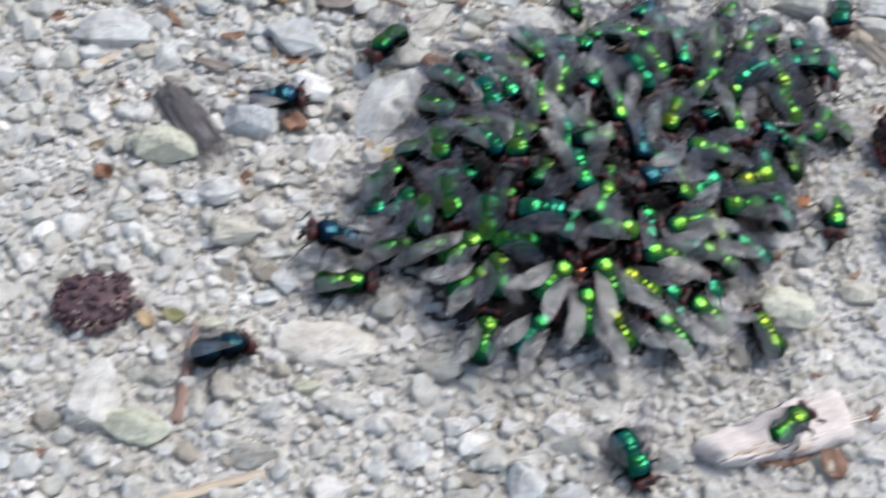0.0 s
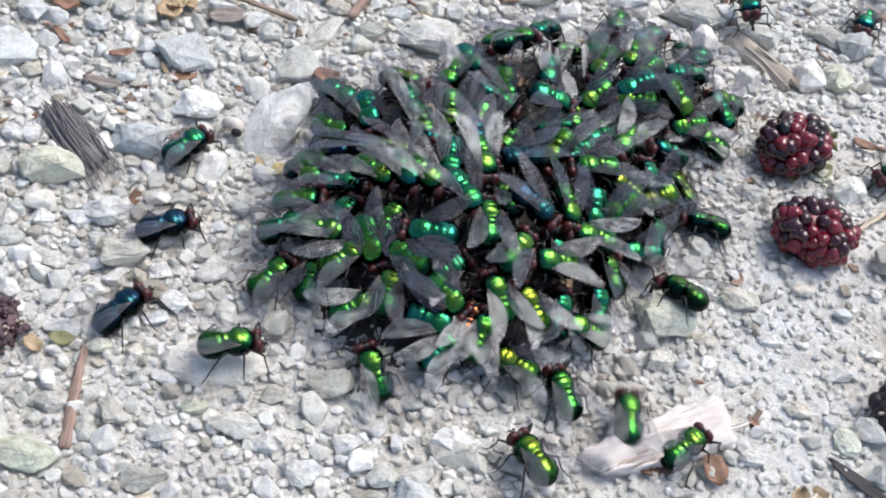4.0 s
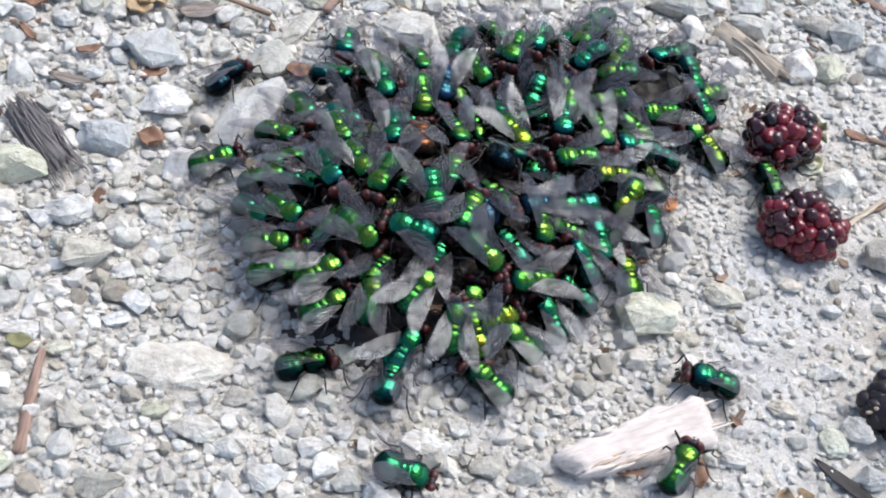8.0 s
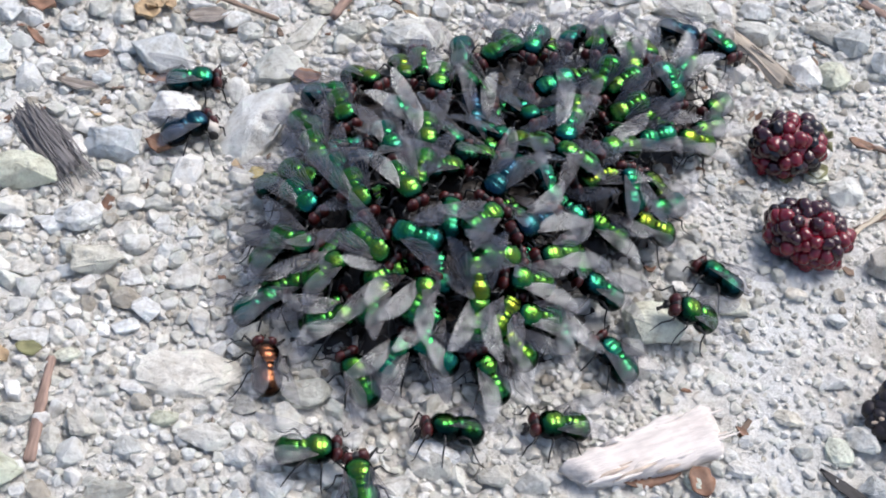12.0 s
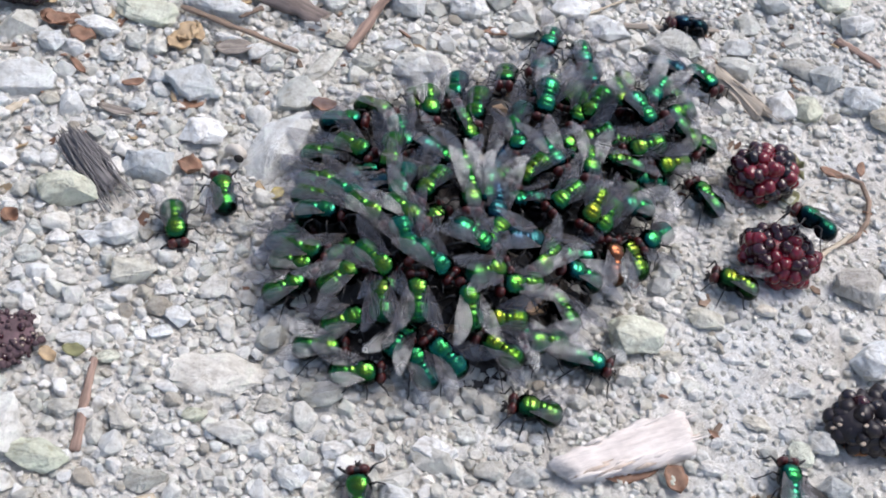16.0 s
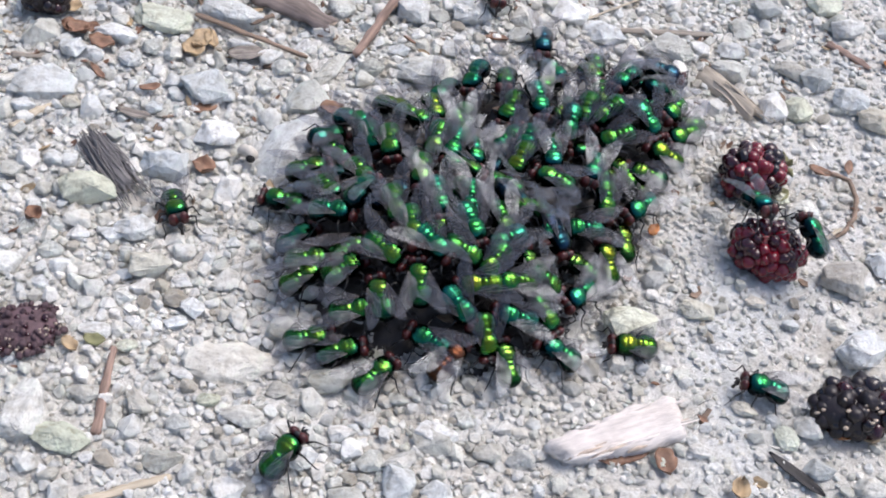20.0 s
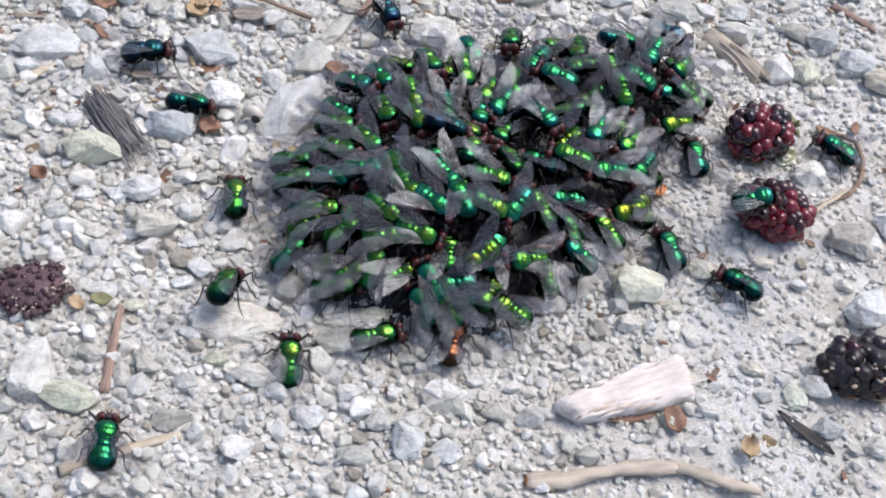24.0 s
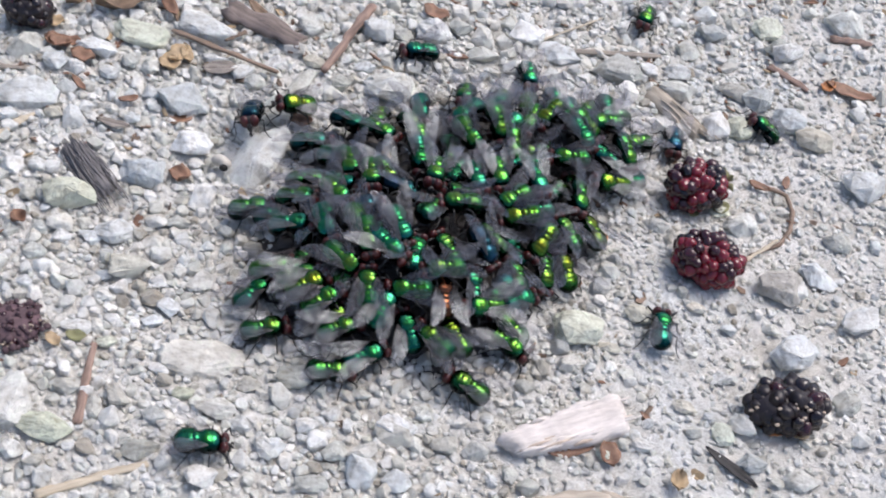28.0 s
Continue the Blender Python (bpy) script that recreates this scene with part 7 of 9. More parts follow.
    walk(FLIES[54], steps(54, (0, 6.8, -17.0, -176, 1.6), (1, 8.1, -15.7, -176, 1.6), (3, 8.1, -15.7, -176, 1.6), (6, 8.6, -18.5, -165, 1.6), (9, 8.6, -18.5, -165, 1.6), (10, 7.1, -17.7, -181, 1.6), (12, 7.1, -17.7, -181, 1.6), (15, 6.7, -16.4, -165, 1.6), (16, 6.7, -16.4, -165, 1.6), (17, 6.4, -16.3, -275, 1.6), (19, 6.4, -16.3, -275, 1.6), (20, 6.2, -17.3, -169, 1.6), (21, 6.2, -17.3, -169, 1.6), (24, 7.1, -19.9, -165, 1.6), (26, 7.1, -19.9, -165, 1.6), (27, 9.0, -19.7, -163, 1.6), (28, 9.0, -19.7, -163, 1.6)))
    walk(FLIES[55], steps(55, (0, 10.3, -14.8, -152, 1.6), (1, 10.7, -11.7, -270, -1), (3, 10.7, -11.7, -270, -1), (6, 6.7, -12.8, -229, -1), (9, 6.7, -12.8, -229, -1), (10, 7.6, -13.1, -273, -1), (12, 7.6, -13.1, -273, -1), (15, 4.1, -12.9, -258, -1), (19, 4.1, -12.9, -258, -1), (20, 5.1, -10.8, -147, 1.6), (21, 5.1, -10.8, -147, 1.6), (24, 5.5, -11.9, -119, 1.6), (26, 5.5, -11.9, -119, 1.6), (27, 12.0, -16.0, -120, 1.6), (28, 12.0, -16.0, -120, 1.6)))
    walk(FLIES[56], steps(56, (0, 23.4, -7.5, 151, 1.6), (1, 25.0, -6.5, 168, 1.6), (3, 25.0, -6.5, 168, 1.6), (6, 21.6, -7.3, 285, 1.6), (9, 21.6, -7.3, 285, 1.6), (10, 10.8, -2.4, 284, 1.6), (12, 10.8, -2.4, 284, 1.6), (15, 1.9, -1.8, 264, 1.6), (16, 1.9, -1.8, 264, 1.6), (17, 2.7, 6.5, 286, 1.6), (19, 2.7, 6.5, 286, 1.6), (20, 19.5, 41.7, 294, 1.6), (21, 19.5, 41.7, 294, 1.6), (24, -49.1, 11.2, 370, 1.6), (25, -14.1, 29.9, 369, 1.6), (26, -33.8, -31.7, 431, 1.6), (27, -38.6, -23.7, 450, 1.6), (28, -8.4, -9.7, 434, -1)))
    walk(FLIES[57], steps(57, (0, 4.3, -20.8, 154, 1.6), (1, 5.8, -21.5, 120, 1.6), (3, 5.8, -21.5, 120, 1.6), (6, 5.7, -23.5, 36, 1.6), (9, 5.7, -23.5, 36, 1.6), (10, 5.1, -21.7, 67, 1.6), (12, 5.1, -21.7, 67, 1.6), (15, 4.9, -21.2, 187, 1.6), (16, 4.9, -21.2, 187, 1.6), (17, 4.4, -20.4, 119, -1), (19, 4.4, -20.4, 119, -1), (20, 1.1, -18.4, 192, 1.6), (21, 1.1, -18.4, 192, 1.6), (24, -0.1, -20.7, 225, 1.6), (26, -0.1, -20.7, 225, 1.6), (27, 24.9, 28.9, 228, 1.6), (28, 24.9, 28.9, 228, 1.6)))
    walk(FLIES[58], steps(58, (0, -0.1, -20.8, 118, 1.6), (1, 0.8, -21.0, 117, 1.6), (3, 0.8, -21.0, 117, 1.6), (6, 1.7, -20.9, 80, -1), (9, 1.7, -20.9, 80, -1), (10, -4.7, -23.4, 73, -1), (11, 43.0, 9.9, 82, 1.6), (12, -5.4, 32.1, 97, 1.6), (15, -37.1, 3.2, 100, 1.6), (16, -39.8, 3.1, 104, 1.6), (17, -41.1, 10.3, 93, 1.6), (18, -31.8, 6.5, -54, 1.6), (19, -20.4, -2.8, -5, -1), (20, -22.1, -1.0, -57, 1.6), (21, -22.1, -1.0, -57, 1.6), (24, -21.2, -1.3, -35, 1.6), (26, -21.2, -1.3, -35, 1.6), (27, -22.1, -0.3, -16, 1.6), (28, -22.1, -0.3, -16, 1.6)))
    walk(FLIES[59], steps(59, (0, -2.2, -24.9, 94, 1.6), (1, -0.6, -25.9, 76, 1.6), (3, -0.6, -25.9, 76, 1.6), (6, -0.6, -25.0, 87, 1.6), (9, -0.6, -25.0, 87, 1.6), (10, 1.0, -22.6, 88, 1.6), (12, 1.0, -22.6, 88, 1.6), (15, -0.3, -20.2, 102, 1.6), (16, -0.3, -20.2, 102, 1.6), (17, -2.2, -17.5, 69, -1), (18, 15.0, 46.9, -8, 1.6), (19, -10.1, 12.3, -19, -1), (20, -8.6, 18.4, -31, -1), (21, -8.6, 18.4, -31, -1), (24, -7.8, 19.5, -67, 1.6), (26, -7.8, 19.5, -67, 1.6), (27, -8.6, 18.4, -31, -1), (28, -8.6, 18.4, -31, -1)))
    walk(FLIES[60], steps(60, (0, 2.1, -26.4, 123, 1.6), (1, 3.7, -29.9, 126, 1.6), (3, 3.7, -29.9, 126, 1.6), (6, 2.8, -26.9, 287, 1.6), (9, 2.8, -26.9, 287, 1.6), (10, 0.6, -19.7, 284, 1.6), (12, 0.6, -19.7, 284, 1.6), (15, 49.5, -1.8, 271, 1.6), (16, 47.5, -3.5, 162, 1.6), (17, 47.1, -5.2, 149, 1.6), (18, 40.9, -9.5, 102, 1.6), (19, 29.1, -18.1, 188, 1.6), (20, 28.9, -21.1, 182, 1.6), (21, 28.7, -19.1, 182, 1.6), (24, -21.6, -19.0, 54, -1), (25, -17.5, -18.3, 68, -1), (26, -21.6, -19.0, 54, -1), (27, -19.6, -18.3, 27, 1.6), (28, -19.6, -18.3, 27, 1.6)))
    walk(FLIES[61], steps(61, (0, 9.9, -25.1, 140, 1.6), (1, 12.0, -32.4, 108, 1.6), (3, 12.0, -32.4, 108, 1.6), (6, 4.1, -31.5, 142, 1.6), (9, 4.1, -31.5, 142, 1.6), (10, 3.4, -29.4, 118, 1.6), (12, 3.4, -29.4, 118, 1.6), (15, 44.2, 15.0, 127, 1.6), (16, 44.2, 15.0, 127, 1.6), (17, 4.8, -33.4, 111, 1.6), (19, 4.8, -33.4, 111, 1.6), (20, -31.6, 0.7, 167, 1.6), (21, -31.6, 0.7, 167, 1.6), (24, -28.9, 0.0, 3, 1.6), (26, -28.9, 0.0, 3, 1.6), (27, -30.6, 0.5, 9, 1.6), (28, -30.6, 0.5, 9, 1.6)))
    walk(FLIES[62], steps(62, (0, 14.8, -21.5, 156, 1.6), (1, 15.5, -22.1, 173, 1.6), (3, 15.5, -22.1, 173, 1.6), (6, 7.9, -25.5, 148, 1.6), (9, 7.9, -25.5, 148, 1.6), (10, 8.8, -21.9, 178, 1.6), (12, 8.8, -21.9, 178, 1.6), (15, 11.6, -23.0, 193, 1.6), (16, 11.6, -23.0, 193, 1.6), (17, 11.8, -22.3, 126, -1), (19, 11.8, -22.3, 126, -1), (20, 13.0, -20.5, -50, 1.6), (21, 13.0, -20.5, -50, 1.6), (24, 11.3, -18.8, 116, -1), (26, 11.3, -18.8, 116, -1), (27, 14.6, -19.8, 149, -1), (28, 14.6, -19.8, 149, -1)))
    walk(FLIES[63], steps(63, (0, -24.0, -11.5, 79, 1.6), (1, -22.4, -12.3, -14, 1.6), (3, -22.4, -12.3, -14, 1.6), (6, -24.8, -13.7, -1, 1.6), (9, -24.8, -13.7, -1, 1.6), (10, -25.8, -13.0, 47, 1.6), (12, -25.8, -13.0, 47, 1.6), (15, -25.5, -13.1, -13, 1.6), (16, -25.5, -13.1, -13, 1.6), (17, -24.3, -13.3, -4, 1.6), (19, -24.3, -13.3, -4, 1.6), (20, -24.5, -13.6, 6, 1.6), (21, -24.5, -13.6, 6, 1.6), (24, -23.7, -12.5, 5, 1.6), (26, -23.7, -12.5, 5, 1.6), (27, 13.3, 23.7, -67, 1.6), (28, 13.3, 23.7, -67, 1.6)))
    walk(FLIES[64], steps(64, (0, -20.5, -10.8, -76, 1.6), (1, -15.6, -4.5, -32, 1.6), (3, -15.6, -4.5, -32, 1.6), (6, -13.7, -4.1, -57, 1.6), (9, -13.7, -4.1, -57, 1.6), (10, -15.1, -7.5, -65, 1.6), (12, -15.1, -7.5, -65, 1.6), (15, -15.3, -6.6, -35, 1.6), (16, -15.3, -6.6, -35, 1.6), (17, -11.6, -7.2, 1, 1.6), (19, -11.6, -7.2, 1, 1.6), (20, -12.1, -7.1, -75, 1.6), (21, -12.1, -7.1, -75, 1.6), (24, -12.7, -8.6, -70, 1.6), (26, -12.7, -8.6, -70, 1.6), (27, -12.2, -9.2, -66, 1.6), (28, -12.2, -9.2, -66, 1.6)))
    walk(FLIES[65], steps(65, (0, -15.5, -14.7, -92, 1.6), (1, -16.8, -15.0, -81, 1.6), (3, -16.8, -15.0, -81, 1.6), (6, -13.4, -14.4, -38, 1.6), (9, -13.4, -14.4, -38, 1.6), (10, -13.2, -15.1, -35, 1.6), (12, -13.2, -15.1, -35, 1.6), (15, -13.9, -14.8, -36, 1.6), (16, -13.9, -14.8, -36, 1.6), (17, -13.8, -14.7, -35, 1.6), (19, -13.8, -14.7, -35, 1.6), (20, -13.2, -14.3, -32, 1.6), (21, -13.2, -14.3, -32, 1.6), (24, -14.4, -14.4, -36, 1.6), (26, -14.4, -14.4, -36, 1.6), (27, -14.3, -14.8, -35, 1.6), (28, -14.3, -14.8, -35, 1.6)))
    walk(FLIES[66], steps(66, (0, -18.4, -18.2, 44, 1.6), (1, -19.4, -16.9, 35, 1.6), (3, -19.4, -16.9, 35, 1.6), (6, -17.9, -19.1, 30, 1.6), (9, -17.9, -19.1, 30, 1.6), (10, -18.5, -17.8, 41, 1.6), (12, -18.5, -17.8, 41, 1.6), (15, -18.6, -16.8, 39, 1.6), (16, -18.6, -16.8, 39, 1.6), (17, -20.0, -16.7, 39, 1.6), (19, -20.0, -16.7, 39, 1.6), (20, -25.4, -16.2, 35, 1.6), (21, -25.4, -16.2, 35, 1.6), (24, -25.7, -13.9, 43, 1.6), (26, -25.7, -13.9, 43, 1.6), (27, -25.6, -14.2, 16, 1.6), (28, -25.6, -14.2, 16, 1.6)))
    walk(FLIES[67], steps(67, (0, -16.9, -22.1, 37, 1.6), (1, -17.4, -23.2, 22, 1.6), (3, -17.4, -23.2, 22, 1.6), (6, -16.8, -23.0, 32, 1.6), (9, -16.8, -23.0, 32, 1.6), (10, -17.0, -23.7, 18, 1.6), (12, -17.0, -23.7, 18, 1.6), (15, -20.7, -26.9, 3, 1.6), (16, -20.7, -26.9, 3, 1.6), (17, -21.3, -28.3, 0, 1.6), (19, -21.3, -28.3, 0, 1.6), (20, -23.6, -27.3, 13, 1.6), (21, -23.6, -27.3, 13, 1.6), (24, -20.6, -25.2, 11, 1.6), (26, -20.6, -25.2, 11, 1.6), (27, -26.1, -25.9, 14, 1.6), (28, -26.1, -25.9, 14, 1.6)))
    walk(FLIES[68], steps(68, (0, -13.8, -21.5, 91, 1.6), (1, -13.5, -21.7, 79, 1.6), (3, -13.5, -21.7, 79, 1.6), (6, -11.6, -22.9, 81, 1.6), (9, -11.6, -22.9, 81, 1.6), (10, -12.1, -22.0, 66, 1.6), (12, -12.1, -22.0, 66, 1.6), (15, -12.8, -20.4, 95, 1.6), (16, -12.8, -20.4, 95, 1.6), (17, -13.4, -20.6, 86, 1.6), (19, -13.4, -20.6, 86, 1.6), (20, -13.4, -21.3, 105, 1.6), (21, -13.4, -21.3, 105, 1.6), (24, -10.9, -22.4, 32, -1), (26, -10.9, -22.4, 32, -1), (27, -14.8, -23.2, 58, -1), (28, -14.8, -23.2, 58, -1)))
    walk(FLIES[69], steps(69, (0, -11.8, -17.9, 170, 1.6), (1, -11.1, -17.9, 137, 1.6), (3, -11.1, -17.9, 137, 1.6), (6, -10.6, -18.1, 63, -1), (9, -10.6, -18.1, 63, -1), (10, -10.6, -17.7, 32, -1), (12, -10.6, -17.7, 32, -1), (15, -11.8, -16.2, 89, -1), (16, -11.8, -16.2, 89, -1), (17, -14.6, -18.3, 25, -1), (19, -14.6, -18.3, 25, -1), (20, -19.4, -16.6, 40, 1.6), (21, -19.4, -16.6, 40, 1.6), (24, -20.3, -16.7, 45, 1.6), (26, -20.3, -16.7, 45, 1.6), (27, -21.3, -16.6, 18, 1.6), (28, -21.3, -16.6, 18, 1.6)))
    walk(FLIES[70], steps(70, (0, -9.7, -14.1, 176, 1.6), (1, -9.1, -14.8, 172, 1.6), (3, -9.1, -14.8, 172, 1.6), (6, -7.6, -14.7, 162, 1.6), (9, -7.6, -14.7, 162, 1.6), (10, -8.3, -14.5, 163, 1.6), (12, -8.3, -14.5, 163, 1.6), (15, -9.7, -12.8, 291, 1.6), (16, -9.7, -12.8, 291, 1.6), (17, -9.2, -15.0, 390, -1), (19, -9.2, -15.0, 390, -1), (20, -5.9, -14.1, 320, 1.6), (21, -5.9, -14.1, 320, 1.6), (24, -7.0, -14.2, 329, 1.6), (26, -7.0, -14.2, 329, 1.6), (27, -7.0, -13.7, 322, 1.6), (28, -7.0, -13.7, 322, 1.6)))
    walk(FLIES[71], steps(71, (0, -6.3, -21.8, 54, 1.6), (1, -5.6, -22.4, -47, 1.6), (3, -5.6, -22.4, -47, 1.6), (6, -5.2, -21.4, 56, 1.6), (9, -5.2, -21.4, 56, 1.6), (10, -6.3, -21.3, 67, 1.6), (12, -6.3, -21.3, 67, 1.6), (15, -7.7, -19.8, 92, 1.6), (16, -7.7, -19.8, 92, 1.6), (17, -8.7, -18.8, 116, 1.6), (19, -8.7, -18.8, 116, 1.6), (20, -7.8, -18.8, 94, 1.6), (21, -7.8, -18.8, 94, 1.6), (24, -8.8, -18.3, -15, 1.6), (26, -8.8, -18.3, -15, 1.6), (27, -10.0, -19.2, 92, 1.6), (28, -10.0, -19.2, 92, 1.6)))
    walk(FLIES[72], steps(72, (0, -15.3, -29.9, 81, 1.6), (1, -15.4, -31.1, 111, 1.6), (3, -15.4, -31.1, 111, 1.6), (6, -19.1, -32.5, 22, 1.6), (9, -19.1, -32.5, 22, 1.6), (10, -14.3, -30.7, 118, 1.6), (12, -14.3, -30.7, 118, 1.6), (15, -15.0, -30.3, 6, 1.6), (16, -15.0, -30.3, 6, 1.6), (17, -14.0, -32.1, 25, 1.6), (19, -14.0, -32.1, 25, 1.6), (20, -17.7, -29.1, 10, 1.6), (21, -17.7, -29.1, 10, 1.6), (24, -18.4, -22.9, 19, 1.6), (26, -18.4, -22.9, 19, 1.6), (27, -13.5, -25.7, 22, 1.6), (28, -13.5, -25.7, 22, 1.6)))
    walk(FLIES[73], steps(73, (0, -8.2, -27.6, 55, 1.6), (1, -5.2, -27.7, 49, 1.6), (3, -5.2, -27.7, 49, 1.6), (6, -8.4, -32.9, 76, 1.6), (9, -8.4, -32.9, 76, 1.6), (10, -8.9, -27.8, 59, 1.6), (12, -8.9, -27.8, 59, 1.6), (15, -6.9, -28.0, 123, 1.6), (16, -6.9, -28.0, 123, 1.6), (17, -7.2, -27.7, 83, 1.6), (19, -7.2, -27.7, 83, 1.6), (20, -5.9, -26.4, 152, 1.6), (21, -5.9, -26.4, 152, 1.6), (24, -8.0, -27.0, 116, 1.6), (26, -8.0, -27.0, 116, 1.6), (27, -8.7, -29.3, 28, 1.6), (28, -8.7, -29.3, 28, 1.6)))
    walk(FLIES[74], steps(74, (0, -27.4, -15.8, 24, 1.6), (1, -29.4, -17.4, 47, 1.6), (3, -29.4, -17.4, 47, 1.6), (6, -33.4, -14.7, 102, 1.6), (7, -33.4, -14.7, 102, 1.6), (8, -21.2, -13.6, 41, -1), (9, -21.2, -13.6, 41, -1), (10, -17.2, -13.0, 46, -1), (12, -17.2, -13.0, 46, -1), (15, -18.3, -10.9, 37, -1), (16, -18.3, -10.9, 37, -1), (17, -15.9, -10.4, 38, -1), (19, -15.9, -10.4, 38, -1), (20, -18.4, -11.5, 41, -1), (21, -18.4, -11.5, 41, -1), (24, -19.3, -11.0, 68, -1), (25, -18.1, -11.9, 31, -1), (26, -19.3, -11.0, 68, -1), (27, -21.2, -12.4, 60, -1), (28, -21.2, -12.4, 60, -1)))
    walk(FLIES[75], steps(75, (0, -31.4, -9.3, -83, 1.6), (1, -27.7, -9.7, 17, 1.6), (3, -27.7, -9.7, 17, 1.6), (6, -27.5, -8.4, -43, 1.6), (9, -27.5, -8.4, -43, 1.6), (10, -22.3, -7.0, -48, 1.6), (12, -22.3, -7.0, -48, 1.6), (15, -22.3, -5.3, -7, 1.6), (16, -22.3, -5.3, -7, 1.6), (17, -21.9, -6.6, -19, 1.6), (19, -21.9, -6.6, -19, 1.6), (20, -21.4, -6.2, -10, 1.6), (21, -21.4, -6.2, -10, 1.6), (24, -22.1, -7.6, -13, 1.6), (26, -22.1, -7.6, -13, 1.6), (27, -23.0, -7.0, 1, 1.6), (28, -23.0, -7.0, 1, 1.6)))
    walk(FLIES[76], steps(76, (0, 11.9, 14.2, -164, -1), (9, 11.9, 14.2, -164, -1), (10, 11.2, 15.3, -62, 1.6), (12, 11.2, 15.3, -62, 1.6), (15, 10.2, 16.5, -80, 1.6), (16, 10.2, 16.5, -80, 1.6), (17, 0.4, 13.8, -84, 1.6), (19, 0.4, 13.8, -84, 1.6), (20, 0.7, 10.6, -90, 1.6), (21, 0.7, 10.6, -90, 1.6), (24, 0.6, 9.9, -98, 1.6), (26, 0.6, 9.9, -98, 1.6), (27, 1.3, 8.9, -56, -1), (28, 1.3, 8.9, -56, -1)))
    walk(FLIES[77], steps(77, (0, 21.6, 25.0, -105, -1), (1, 19.9, 26.0, -101, -1), (2, 20.4, 26.5, -106, -1), (3, 20.4, 26.5, -106, -1), (6, 17.9, 25.3, -96, -1), (9, 17.9, 25.3, -96, -1), (10, 20.0, 28.8, -153, -1), (12, 20.0, 28.8, -153, -1), (15, 21.1, 26.5, -106, 1.6), (16, 21.1, 26.5, -106, 1.6), (17, 21.5, 25.9, -166, 1.6), (19, 21.5, 25.9, -166, 1.6), (20, 23.3, 26.1, -114, 1.6), (21, 23.3, 26.1, -114, 1.6), (24, 20.4, 27.9, -160, 1.6), (26, 20.4, 27.9, -160, 1.6), (27, 21.0, 28.1, -114, 1.6), (28, 21.0, 28.1, -114, 1.6)))
    walk(FLIES[78], steps(78, (0, -13.2, -10.1, 61, -1), (3, -13.2, -10.1, 61, -1), (6, -15.9, -10.4, 38, -1), (9, -15.9, -10.4, 38, -1), (10, -12.7, -6.9, 48, -1), (12, -12.7, -6.9, 48, -1), (15, -5.9, -6.3, 51, -1), (16, -5.9, -6.3, 51, -1), (17, -5.6, -10.0, 37, -1), (19, -5.6, -10.0, 37, -1), (20, -5.1, -8.7, 66, -1), (21, -5.1, -8.7, 66, -1), (24, -2.1, -7.2, 74, -1), (25, -11.8, -15.5, 33, -1), (28, -11.8, -15.5, 33, -1)))
    walk(FLIES[79], steps(79, (0, 27.6, 32.5, -106, -1), (3, 27.6, 32.5, -106, -1), (6, 27.7, 29.7, -117, -1), (9, 27.7, 29.7, -117, -1), (10, 28.9, 31.0, -78, -1), (16, 28.9, 31.0, -78, -1), (17, 29.1, 31.2, -90, -1), (19, 29.1, 31.2, -90, -1), (20, 26.5, 30.9, -93, -1), (21, 26.5, 30.9, -93, -1), (24, 22.2, 33.7, -94, -1), (28, 22.2, 33.7, -94, -1)))
    walk(FLIES[80], steps(80, (0, 35.8, 30.5, -170, -1), (3, 35.8, 30.5, -170, -1), (6, 35.9, 33.0, -153, -1), (9, 35.9, 33.0, -153, -1), (10, 36.1, 30.3, -124, -1), (12, 36.1, 30.3, -124, -1), (15, 34.5, 31.0, -121, 1.6), (16, 34.5, 31.0, -121, 1.6), (17, 35.7, 32.1, 13, 1.6), (19, 35.7, 32.1, 13, 1.6), (20, 36.0, 32.3, 21, 1.6), (21, 36.0, 32.3, 21, 1.6), (24, 33.7, 30.8, -116, 1.6), (26, 33.7, 30.8, -116, 1.6), (27, 35.3, 31.3, -86, 1.6), (28, 35.3, 31.3, -86, 1.6)))
    walk(FLIES[81], steps(81, (0, -11.0, 21.6, -31, -1), (3, -11.0, 21.6, -31, -1), (6, -10.6, 20.0, -52, -1), (9, -10.6, 20.0, -52, -1), (10, -14.2, 23.4, -38, -1), (19, -14.2, 23.4, -38, -1), (20, -11.9, 25.2, -31, -1), (26, -11.9, 25.2, -31, -1), (27, -8.8, 26.5, -100, -1), (28, -8.8, 26.5, -100, -1)))
    walk(FLIES[82], steps(82, (0, -16.4, 7.3, 3, -1), (1, -15.6, -18.1, 34, -1), (2, -17.4, -20.2, 51, -1), (3, 6.0, -45.3, 122, 1.6), (6, 42.9, 18.2, 121, 1.6), (9, 42.9, 18.2, 121, 1.6), (10, 37.6, 18.8, 180, 1.6), (12, 37.6, 18.8, 180, 1.6), (15, 36.5, 18.8, 205, 1.6), (16, 36.5, 18.8, 205, 1.6), (17, 38.0, 20.9, 118, 1.6), (19, 38.0, 20.9, 118, 1.6), (20, 36.4, 20.2, 155, 1.6), (21, 36.4, 20.2, 155, 1.6), (24, 37.3, 19.0, 200, 1.6), (26, 37.3, 19.0, 200, 1.6), (27, 36.5, 18.1, 186, 1.6), (28, 36.5, 18.1, 186, 1.6)))
